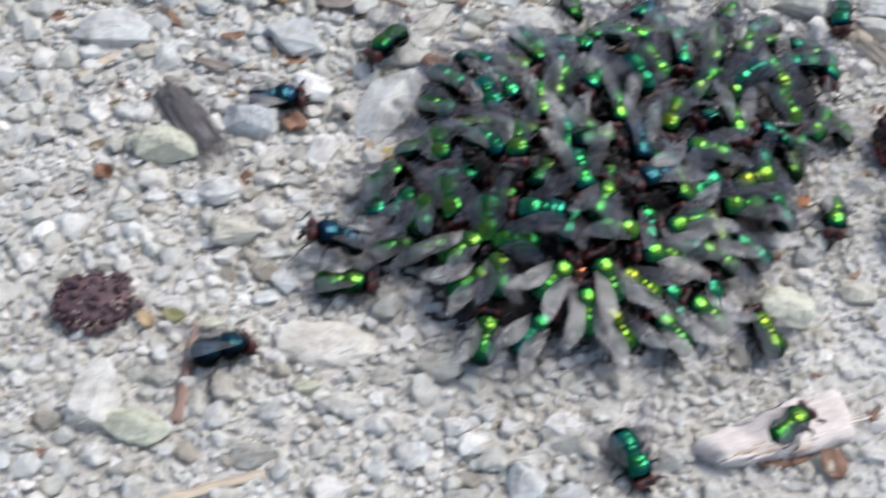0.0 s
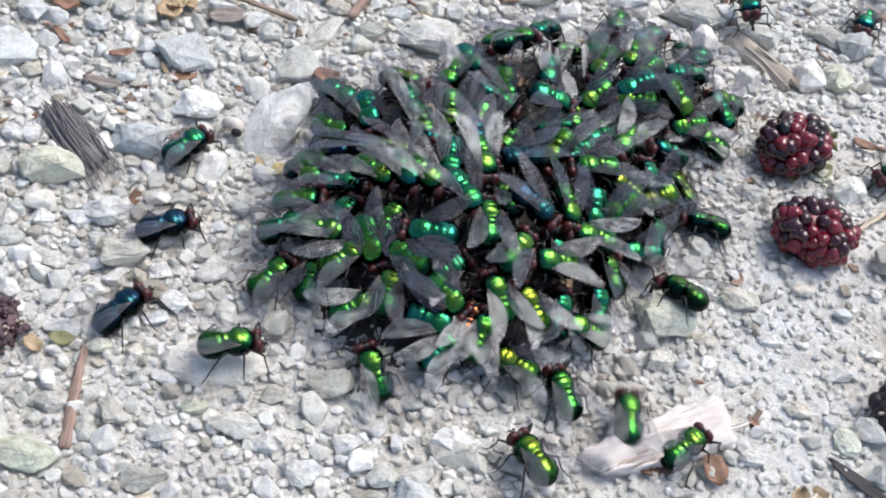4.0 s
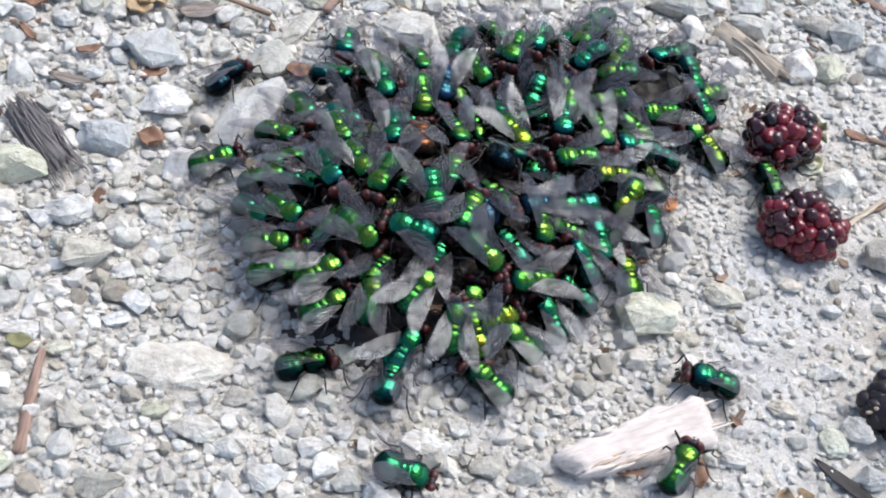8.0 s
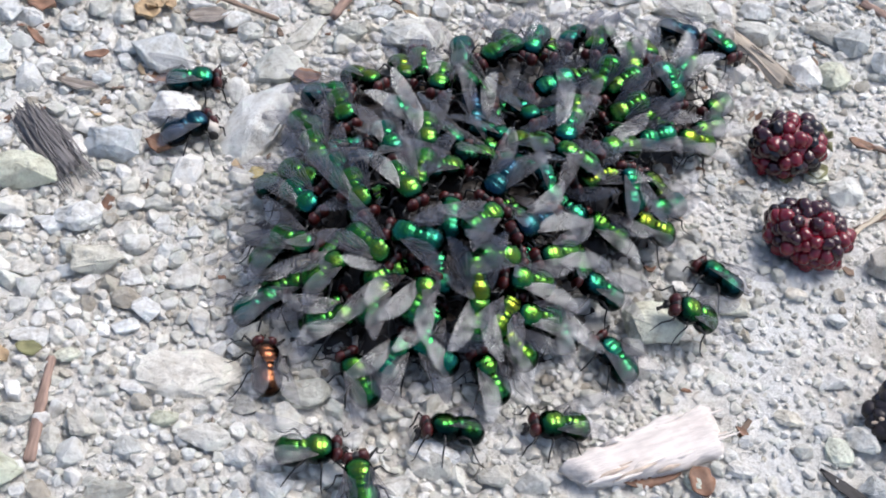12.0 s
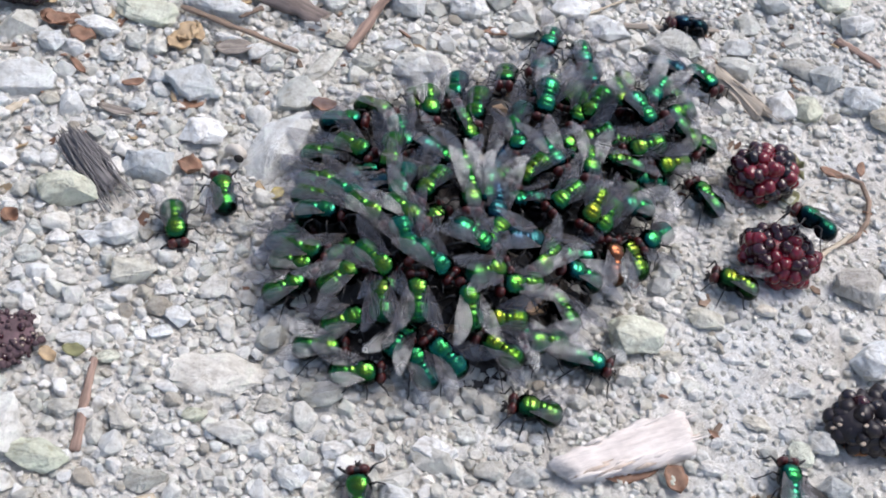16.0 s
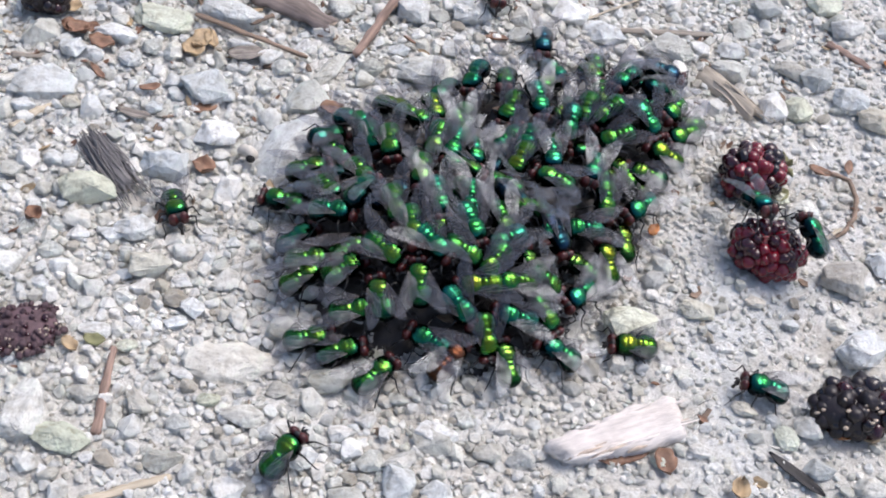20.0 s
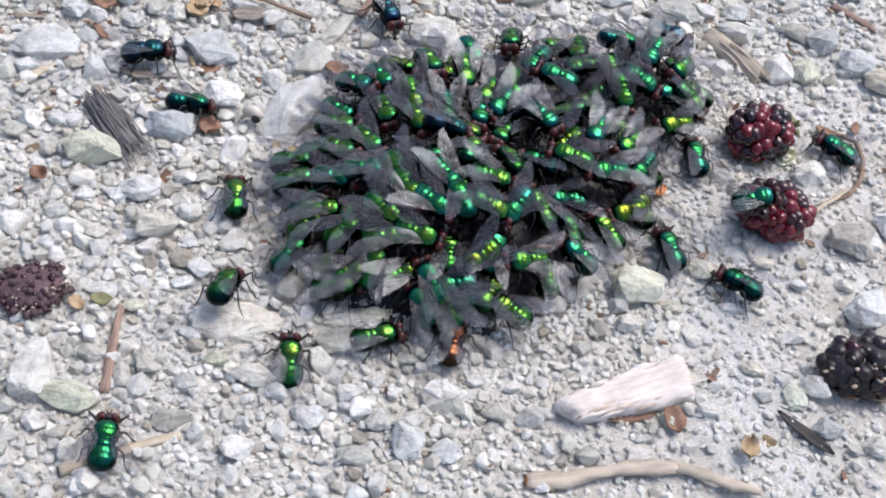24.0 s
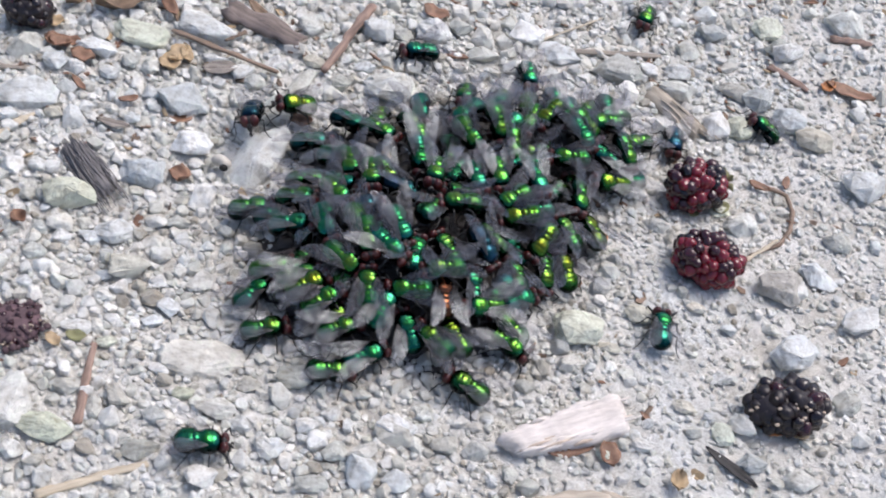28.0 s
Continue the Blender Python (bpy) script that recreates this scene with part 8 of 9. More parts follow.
    walk(FLIES[83], steps(83, (0, 40.1, 37.1, -126, -1), (1, 43.7, 29.9, -170, -1), (3, 43.7, 29.9, -170, -1), (6, 43.5, 29.4, -146, -1), (9, 43.5, 29.4, -146, -1), (10, 43.4, 28.1, -134, -1), (12, 43.4, 28.1, -134, -1), (15, 43.0, 27.6, -189, -1), (16, 43.0, 27.6, -189, -1), (17, 43.5, 31.1, -149, -1), (21, 43.5, 31.1, -149, -1), (24, 42.7, 29.3, -187, -1), (25, 42.9, 29.2, -165, -1), (26, 42.7, 29.3, -187, -1), (27, 43.5, 31.1, -149, -1), (28, 43.5, 31.1, -149, -1)))
    walk(FLIES[84], steps(84, (0, -24.5, 3.9, 18, -1), (3, -24.5, 3.9, 18, -1), (6, -23.3, 4.0, 12, -1), (9, -23.3, 4.0, 12, -1), (10, -25.4, 1.2, 23, -1), (12, -25.4, 1.2, 23, -1), (15, -20.5, -0.9, -2, -1), (16, -20.5, -0.9, -2, -1), (17, -17.7, 0.6, -46, 1.6), (19, -17.7, 0.6, -46, 1.6), (20, -17.3, 2.7, -59, 1.6), (21, -17.3, 2.7, -59, 1.6), (24, -17.1, -0.2, -53, 1.6), (26, -17.1, -0.2, -53, 1.6), (27, -15.9, -0.8, -53, 1.6), (28, -15.9, -0.8, -53, 1.6)))
    walk(FLIES[85], steps(85, (0, 16.0, 35.9, -123, -1), (1, 22.1, 36.2, -119, -1), (2, 23.0, 36.4, -105, -1), (3, 23.0, 36.4, -105, -1), (6, 22.2, 37.9, -146, -1), (9, 22.2, 37.9, -146, -1), (10, 25.8, 37.5, -89, -1), (11, 27.8, 37.7, -79, -1), (12, 25.8, 37.5, -89, -1), (15, 25.1, 37.5, -97, -1), (16, 25.1, 37.5, -97, -1), (17, 23.0, 34.4, -155, -1), (19, 23.0, 34.4, -155, -1), (20, 30.2, 33.6, -128, 1.6), (21, 30.2, 33.6, -128, 1.6), (24, 28.4, 33.2, 0, 1.6), (26, 28.4, 33.2, 0, 1.6), (27, 29.1, 31.2, -90, -1), (28, 29.1, 31.2, -90, -1)))
    walk(FLIES[86], steps(86, (0, 41.2, 22.3, -193, -1), (1, 39.8, 21.1, -209, -1), (2, 39.4, 20.5, -201, -1), (3, 39.4, 20.5, -201, -1), (6, 40.6, 20.8, -163, -1), (7, 18.8, -39.0, -186, 1.6), (8, 22.3, 18.3, -172, -1), (9, 22.3, 18.3, -172, -1), (10, 20.5, 21.0, -141, -1), (12, 20.5, 21.0, -141, -1), (15, 19.0, 21.1, -139, -1), (16, 19.0, 21.1, -139, -1), (17, 19.8, 20.5, -124, -1), (19, 19.8, 20.5, -124, -1), (20, 22.1, 17.8, -165, -1), (21, 22.1, 17.8, -165, -1), (24, 20.3, 17.7, -152, -1), (25, 6.6, 44.8, -165, 1.6), (26, 16.4, 7.2, -143, -1), (27, 13.6, 9.0, -81, 1.6), (28, 13.6, 9.0, -81, 1.6)))
    walk(FLIES[87], steps(87, (0, 10.7, 32.4, -137, -1), (1, 15.8, 35.4, -144, -1), (3, 15.8, 35.4, -144, -1), (6, 16.0, 35.6, -112, -1), (9, 16.0, 35.6, -112, -1), (10, 15.2, 34.3, -101, -1), (12, 15.2, 34.3, -101, -1), (15, 16.0, 35.9, -123, -1), (21, 16.0, 35.9, -123, -1), (24, 15.8, 35.4, -144, -1), (26, 15.8, 35.4, -144, -1), (27, 16.4, 37.6, -100, -1), (28, 16.4, 37.6, -100, -1)))
    walk(FLIES[88], steps(88, (0, -20.6, 19.4, -39, -1), (3, -20.6, 19.4, -39, -1), (6, -17.6, 22.2, -17, -1), (9, -17.6, 22.2, -17, -1), (10, -19.3, 19.7, -7, -1), (19, -19.3, 19.7, -7, -1), (20, -18.8, 20.3, -27, -1), (21, -18.8, 20.3, -27, -1), (24, -15.3, 19.1, -56, -1), (26, -15.3, 19.1, -56, -1), (27, -14.2, 23.4, -38, -1), (28, -14.2, 23.4, -38, -1)))
    walk(FLIES[89], steps(89, (0, -10.5, 4.4, -16, -1), (1, -12.6, 3.5, -14, -1), (3, -12.6, 3.5, -14, -1), (6, -12.1, 6.8, 20, -1), (9, -12.1, 6.8, 20, -1), (10, -8.8, 2.4, 26, -1), (12, -8.8, 2.4, 26, -1), (15, -7.1, 3.0, 33, -1), (16, -7.1, 3.0, 33, -1), (17, -6.3, 4.9, 17, -1), (19, -6.3, 4.9, 17, -1), (20, -7.5, 8.1, -59, -1), (21, -7.5, 8.1, -59, -1), (24, -1.6, 5.6, -14, -1), (25, -5.6, 34.2, -74, 1.6), (27, -5.6, 34.2, -74, 1.6), (28, -27.1, 28.1, -166, 1.6)))
    walk(FLIES[90], steps(90, (0, -2.5, 5.2, -23, -1), (1, -0.9, 7.7, -24, -1), (3, -0.9, 7.7, -24, -1), (6, -0.2, 5.7, -76, -1), (9, -0.2, 5.7, -76, -1), (10, 1.4, 2.4, 21, -1), (12, 1.4, 2.4, 21, -1), (15, -0.7, 6.5, -85, -1), (16, -0.7, 6.5, -85, -1), (17, -0.4, 3.2, -1, -1), (19, -0.4, 3.2, -1, -1), (20, -0.6, 5.3, -13, -1), (21, -38.2, -28.7, 72, 1.6), (24, -38.5, -29.3, 76, 1.6), (25, 17.3, -26.2, -25, 1.6), (26, -1.6, 5.6, -14, -1), (27, 0.4, 4.8, -101, 1.6), (28, 0.4, 4.8, -101, 1.6)))
    walk(FLIES[91], steps(91, (0, 17.1, -11.6, 162, -1), (1, 18.9, -11.4, 108, -1), (3, 18.9, -11.4, 108, -1), (6, 17.1, -11.7, 126, 1.6), (7, 21.4, -29.1, 97, 1.6), (8, 51.8, 12.9, 112, 1.6), (9, -11.8, -48.4, 92, 1.6), (10, -12.0, -49.9, 91, 1.6), (11, -12.2, -48.6, 91, 1.6), (12, -12.9, -48.9, 101, 1.6), (15, -13.2, -51.4, 121, 1.6), (16, -13.8, -50.2, 92, 1.6), (17, -13.5, -46.8, 75, 1.6), (18, 0.4, 29.9, -102, 1.6), (19, 6.3, 61.0, -77, 1.6), (20, 6.3, 61.9, -77, 1.6), (21, 0.5, -39.6, -90, 1.6), (24, -4.4, -27.5, -240, 1.6), (26, -4.4, -27.5, -240, 1.6), (27, 53.8, 78.0, -294, 1.6), (28, 51.3, 74.2, -468, 1.6)))
    walk(FLIES[92], steps(92, (0, 3.6, 34.5, -126, -1), (1, 6.3, 36.5, -96, -1), (2, 4.9, 36.5, -121, -1), (3, 4.9, 36.5, -121, -1), (6, 8.4, 35.3, -68, -1), (9, 8.4, 35.3, -68, -1), (10, 8.5, 33.3, -96, -1), (16, 8.5, 33.3, -96, -1), (17, 7.8, 33.1, -106, -1), (19, 7.8, 33.1, -106, -1), (20, 8.5, 33.3, -96, -1), (26, 8.5, 33.3, -96, -1), (27, 8.7, 35.3, -98, -1), (28, 8.7, 35.3, -98, -1)))
    walk(FLIES[93], steps(93, (0, 9.4, 1.9, 199, -1), (1, 10.7, 1.3, 184, -1), (2, 8.0, 3.9, 200, -1), (3, 8.0, 3.9, 200, -1), (6, 6.7, 3.9, 172, -1), (9, 6.7, 3.9, 172, -1), (10, 7.3, 3.8, 184, -1), (12, 7.3, 3.8, 184, -1), (15, 9.4, 1.9, 199, -1), (16, 9.4, 1.9, 199, -1), (17, 11.0, -2.3, 125, -1), (19, 11.0, -2.3, 125, -1), (20, 12.2, -0.0, 155, -1), (21, 12.2, -0.0, 155, -1), (24, 11.9, 2.5, 150, -1), (25, 11.2, 3.2, 208, -1), (26, 11.9, 2.5, 150, -1), (27, 11.4, 2.9, 146, -1), (28, 11.4, 2.9, 146, -1)))
    walk(FLIES[94], steps(94, (0, -8.2, -5.4, 60, -1), (1, -5.8, -5.0, 43, -1), (2, -8.7, -2.2, 1, -1), (3, -8.7, -2.2, 1, -1), (6, -7.6, -4.1, 64, -1), (9, -7.6, -4.1, 64, -1), (10, -7.4, -4.1, -106, 1.6), (12, -7.4, -4.1, -106, 1.6), (15, -6.5, -1.5, -127, 1.6), (16, -6.5, -1.5, -127, 1.6), (17, -9.3, 1.9, -85, 1.6), (19, -9.3, 1.9, -85, 1.6), (20, -8.2, 1.0, -89, 1.6), (21, -8.2, 1.0, -89, 1.6), (24, -9.6, 4.3, -67, 1.6), (26, -9.6, 4.3, -67, 1.6), (27, -10.3, 3.6, -87, 1.6), (28, -10.3, 3.6, -87, 1.6)))
    walk(FLIES[95], steps(95, (0, -4.6, -13.4, 71, -1), (1, -5.9, -17.8, 38, -1), (3, -5.9, -17.8, 38, -1), (6, -3.4, -16.7, 73, -1), (9, -3.4, -16.7, 73, -1), (10, -4.2, -16.8, 103, -1), (12, -4.2, -16.8, 103, -1), (15, -5.8, -15.0, -37, 1.6), (16, -5.8, -15.0, -37, 1.6), (17, -6.3, -14.2, 136, 1.6), (19, -6.3, -14.2, 136, 1.6), (20, -0.5, -4.9, 271, 1.6), (21, -0.5, -4.9, 271, 1.6), (24, -5.4, -9.4, 313, 1.6), (26, -5.4, -9.4, 313, 1.6), (27, -5.8, -9.4, 297, 1.6), (28, -5.8, -9.4, 297, 1.6)))
    walk(FLIES[96], steps(96, (0, 28.9, 1.0, 122, -1), (1, 27.7, -2.0, 85, -1), (3, 27.7, -2.0, 85, -1), (6, 30.2, 0.1, 104, -1), (9, 30.2, 0.1, 104, -1), (10, 30.8, 2.4, 210, 1.6), (12, 30.8, 2.4, 210, 1.6), (15, 32.4, 1.8, 220, 1.6), (16, 32.4, 1.8, 220, 1.6), (17, 29.8, 4.3, 184, 1.6), (19, 29.8, 4.3, 184, 1.6), (20, 30.7, 5.7, 223, 1.6), (21, 30.7, 5.7, 223, 1.6), (24, 29.2, 4.5, 241, 1.6), (26, 29.2, 4.5, 241, 1.6), (27, 14.7, 47.9, 262, 1.6), (28, 22.8, 47.9, 274, 1.6)))
    walk(FLIES[97], steps(97, (0, 4.5, 18.1, -118, -1), (1, -0.7, 13.7, -111, -1), (3, -0.7, 13.7, -111, -1), (6, -0.3, 19.2, -63, -1), (9, -0.3, 19.2, -63, -1), (10, 1.3, 19.4, -2, 1.6), (12, 1.3, 19.4, -2, 1.6), (15, -0.3, 19.2, -63, -1), (16, -0.3, 19.2, -63, -1), (17, 2.4, 19.6, -113, -1), (19, 2.4, 19.6, -113, -1), (20, 1.2, 24.3, -91, -1), (21, 1.2, 24.3, -91, -1), (24, 2.4, 19.6, -113, -1), (26, 2.4, 19.6, -113, -1), (27, 4.5, 19.6, -80, -1), (28, 4.5, 19.6, -80, -1)))
    walk(FLIES[98], steps(98, (0, 32.4, 11.3, 87, -1), (1, 32.9, 8.4, 121, -1), (3, 32.9, 8.4, 121, -1), (6, 30.1, 6.8, 120, -1), (12, 30.1, 6.8, 120, -1), (15, 28.6, 10.1, 86, -1), (16, 28.6, 10.1, 86, -1), (17, 31.6, 8.3, 123, -1), (19, 31.6, 8.3, 123, -1), (20, 32.4, 11.3, 87, -1), (21, 32.4, 11.3, 87, -1), (24, 31.7, 7.9, 99, -1), (26, 31.7, 7.9, 99, -1), (27, 31.7, 5.3, 122, -1), (28, 31.7, 5.3, 122, -1)))
    walk(FLIES[99], steps(99, (0, 1.2, 24.3, -91, -1), (1, 6.2, 22.6, -92, -1), (3, 6.2, 22.6, -92, -1), (6, 4.9, 23.1, -56, 1.6), (9, 4.9, 23.1, -56, 1.6), (10, 2.5, 24.7, -120, -1), (12, 2.5, 24.7, -120, -1), (15, 3.0, 23.8, -103, 1.6), (16, 3.0, 23.8, -103, 1.6), (17, 5.3, 25.4, -92, -1), (19, 5.3, 25.4, -92, -1), (20, 8.7, 25.0, -114, -1), (21, 8.7, 25.0, -114, -1), (24, 8.4, 21.6, -85, -1), (26, 8.4, 21.6, -85, -1), (27, 8.6, 21.4, -55, 1.6), (28, 8.6, 21.4, -55, 1.6)))
    walk(FLIES[100], steps(100, (0, 19.9, 14.3, -147, -1), (1, 18.9, 12.0, -146, -1), (3, 18.9, 12.0, -146, -1), (6, 18.1, 13.7, -125, -1), (7, 42.2, -29.2, -32, 1.6), (8, 36.4, -28.9, -192, 1.6), (9, 30.2, -19.1, -353, 1.6), (10, 22.0, -23.9, -231, 1.6), (12, 22.0, -23.9, -231, 1.6), (15, 21.1, -24.1, -375, 1.6), (16, 21.1, -24.1, -375, 1.6), (17, 17.7, -25.2, -211, 1.6), (19, 17.7, -25.2, -211, 1.6), (20, 15.3, -24.9, -203, 1.6), (21, 15.3, -24.9, -203, 1.6), (24, -7.0, -24.1, -246, 1.6), (26, -7.0, -24.1, -246, 1.6), (27, -7.1, -22.0, -293, 1.6), (28, -7.1, -22.0, -293, 1.6)))
    walk(FLIES[101], steps(101, (0, -19.1, -4.8, 1, -1), (1, -20.4, -2.4, -5, -1), (3, -20.4, -2.4, -5, -1), (6, -21.4, -2.5, -10, -1), (9, -21.4, -2.5, -10, -1), (10, -23.9, -10.3, 28, -1), (12, -23.9, -10.3, 28, -1), (15, -26.6, -6.5, 29, -1), (16, -26.6, -6.5, 29, -1), (17, -27.0, -5.5, 20, -1), (19, -27.0, -5.5, 20, -1), (20, -26.8, -7.7, 41, -1), (21, -26.8, -7.7, 41, -1), (24, -26.2, -9.1, 51, -1), (25, -26.5, -9.0, -11, -1), (26, -26.2, -9.1, 51, -1), (27, 13.7, 31.5, 227, -1), (28, 13.7, 31.5, 227, -1)))
    walk(FLIES[102], steps(102, (0, -26.8, -7.7, 41, -1), (1, -20.0, -8.4, 52, -1), (3, -20.0, -8.4, 52, -1), (6, -21.2, -13.6, 41, -1), (7, -6.2, -45.7, 5, 1.6), (8, -6.4, -47.1, -12, 1.6), (9, -5.1, -41.5, 82, 1.6), (10, -3.8, -37.0, 89, 1.6), (11, -36.0, -8.2, 175, 1.6), (12, -4.7, -23.4, 73, -1), (15, -9.1, -23.8, 62, -1), (16, -9.1, -23.8, 62, -1), (17, -5.9, -20.6, 119, 1.6), (19, -5.9, -20.6, 119, 1.6), (20, 33.2, 44.7, 232, 1.6), (21, 33.2, 44.7, 232, 1.6), (24, 35.6, -8.2, 111, 1.6), (25, 45.4, -3.5, 148, 1.6), (26, 20.3, 17.7, 208, -1), (27, 18.6, 16.1, 194, -1), (28, 18.6, 16.1, 194, -1)))
    walk(FLIES[103], steps(103, (0, 5.9, -11.1, 102, -1), (1, 7.7, -4.1, 162, -1), (2, 11.5, -2.1, 186, -1), (3, 11.5, -2.1, 186, -1), (6, 12.9, 3.3, 159, -1), (9, 12.9, 3.3, 159, -1), (10, 12.7, 7.0, 183, -1), (12, 12.7, 7.0, 183, -1), (15, 17.4, 6.7, 196, -1), (16, 17.4, 6.7, 196, -1), (17, 19.6, 4.6, 154, -1), (19, 19.6, 4.6, 154, -1), (20, 20.3, -0.1, 184, -1), (21, 20.3, -0.1, 184, -1), (24, 22.7, 1.6, 189, 1.6), (26, 22.7, 1.6, 189, 1.6), (27, 20.1, 4.1, 205, -1), (28, 20.1, 4.1, 205, -1)))
    walk(FLIES[104], steps(104, (0, 0.6, -5.8, 85, -1), (1, 1.9, -6.6, 100, -1), (3, 1.9, -6.6, 100, -1), (6, 4.9, -6.2, 129, -1), (9, 4.9, -6.2, 129, -1), (10, 5.6, -7.1, 128, -1), (12, 5.6, -7.1, 128, -1), (15, 12.2, -6.1, 139, -1), (16, 12.2, -6.1, 139, -1), (17, 15.8, -9.0, 154, -1), (19, 15.8, -9.0, 154, -1), (20, 19.7, -7.0, 157, -1), (21, 19.7, -7.0, 157, -1), (24, 23.4, -7.0, 128, 1.6), (26, 23.4, -7.0, 128, 1.6), (27, 22.3, -7.2, 281, 1.6), (28, 22.3, -7.2, 281, 1.6)))
    walk(FLIES[105], steps(105, (0, 25.2, 18.0, 81, -1), (1, 22.3, 19.9, 195, -1), (3, 22.3, 19.9, 195, -1), (6, 22.3, 18.3, 188, -1), (7, -8.5, 41.8, 26, 1.6), (8, -9.8, -10.3, 82, -1), (9, -25.2, -43.7, 94, 1.6), (10, -16.8, -39.2, 67, 1.6), (11, 31.0, -19.2, 187, 1.6), (12, 32.4, -17.6, 175, 1.6), (15, 41.1, -23.1, 150, 1.6), (16, 0.6, -5.5, 77, -1), (17, 7.9, -7.8, 110, -1), (19, 7.9, -7.8, 110, -1), (20, 8.6, -3.1, 180, 1.6), (21, 8.6, -3.1, 180, 1.6), (24, 5.3, -0.9, 106, -1), (26, 5.3, -0.9, 106, -1), (27, 4.7, -1.6, 186, 1.6), (28, 4.7, -1.6, 186, 1.6)))
    walk(FLIES[106], steps(106, (0, 7.7, 9.5, -140, -1), (1, 3.8, 3.7, -182, -1), (2, 2.1, 1.9, -296, -1), (3, 78.8, 59.0, -475, 1.6), (6, 8.4, 11.7, -436, 1.6), (9, 8.4, 11.7, -436, 1.6), (10, 5.8, 10.2, -386, 1.6), (12, 5.8, 10.2, -386, 1.6), (15, 24.5, 47.8, -450, 1.6), (16, 24.5, 47.8, -450, 1.6), (17, 52.2, 13.8, -450, 1.6), (18, 60.3, 19.2, -432, 1.6), (19, 51.6, 7.3, -408, 1.6), (20, 53.6, 4.6, -432, 1.6), (21, 57.6, 18.4, -351, 1.6), (24, 52.1, -0.3, -351, 1.6), (25, 51.9, 0.6, -351, 1.6), (26, -8.7, -44.7, -281, 1.6), (27, -14.2, 31.0, -349, 1.6), (28, -25.8, -2.0, -382, -1)))
    walk(FLIES[107], steps(107, (0, 16.9, -17.6, 96, -1), (1, 17.1, -17.3, 92, -1), (3, 17.1, -17.3, 92, -1), (6, 17.0, -15.5, 137, -1), (7, 17.1, -11.7, 126, 1.6), (9, 17.1, -11.7, 126, 1.6), (10, 18.9, -14.1, 166, 1.6), (12, 18.9, -14.1, 166, 1.6), (15, 17.3, -10.3, 174, 1.6), (16, 17.3, -10.3, 174, 1.6), (17, 18.4, -14.9, 138, 1.6), (19, 18.4, -14.9, 138, 1.6), (20, 18.6, -14.9, 229, 1.6), (21, 18.6, -14.9, 229, 1.6), (24, 16.3, -15.2, 156, 1.6), (26, 16.3, -15.2, 156, 1.6), (27, 16.9, -15.4, 28, 1.6), (28, 16.9, -15.4, 28, 1.6)))
    walk(FLIES[108], steps(108, (0, 26.3, 7.4, 89, -1), (1, 26.6, 6.9, 103, -1), (3, 26.6, 6.9, 103, -1), (6, 26.1, 8.8, 191, 1.6), (9, 26.1, 8.8, 191, 1.6), (10, 24.6, 3.2, 103, 1.6), (12, 24.6, 3.2, 103, 1.6), (15, 27.4, 4.7, 192, 1.6), (16, 27.4, 4.7, 192, 1.6), (17, 22.6, 8.7, 237, 1.6), (19, 22.6, 8.7, 237, 1.6), (20, 21.9, 8.6, 256, 1.6), (21, 21.9, 8.6, 256, 1.6), (24, 21.1, 7.7, 249, 1.6), (26, 21.1, 7.7, 249, 1.6), (27, 20.5, 8.4, 288, 1.6), (28, 20.5, 8.4, 288, 1.6)))
    walk(FLIES[109], steps(109, (0, 10.6, -19.9, 119, -1), (1, 10.4, -19.6, 76, -1), (3, 10.4, -19.6, 76, -1), (6, 12.8, -19.9, 126, -1), (12, 12.8, -19.9, 126, -1), (15, 8.0, -20.3, 133, -1), (16, 8.0, -20.3, 133, -1), (17, 7.9, -20.2, 120, 1.6), (19, 7.9, -20.2, 120, 1.6), (20, 7.2, -21.8, 171, 1.6), (21, 7.2, -21.8, 171, 1.6), (24, 2.7, -17.4, 78, -1), (25, 3.6, -17.4, 112, -1), (26, 2.7, -17.4, 78, -1), (27, 7.5, -15.0, 104, -1), (28, 7.5, -15.0, 104, -1)))
    walk(FLIES[110], steps(110, (0, -8.2, 27.2, -53, -1), (1, -4.0, 24.5, -109, -1), (3, -4.0, 24.5, -109, -1), (6, -4.7, 27.7, -74, -1), (9, -4.7, 27.7, -74, -1), (10, -3.5, 22.4, -100, -1), (12, -3.5, 22.4, -100, -1), (15, -6.7, 20.1, -84, 1.6), (16, -6.7, 20.1, -84, 1.6), (17, -4.3, 19.0, -68, -1), (19, -4.3, 19.0, -68, -1), (20, -1.7, 17.8, -70, -1), (21, -1.7, 17.8, -70, -1), (24, -2.4, 19.1, -81, 1.6), (26, -2.4, 19.1, -81, 1.6), (27, -1.7, 17.8, -70, -1), (28, -1.7, 17.8, -70, -1)))
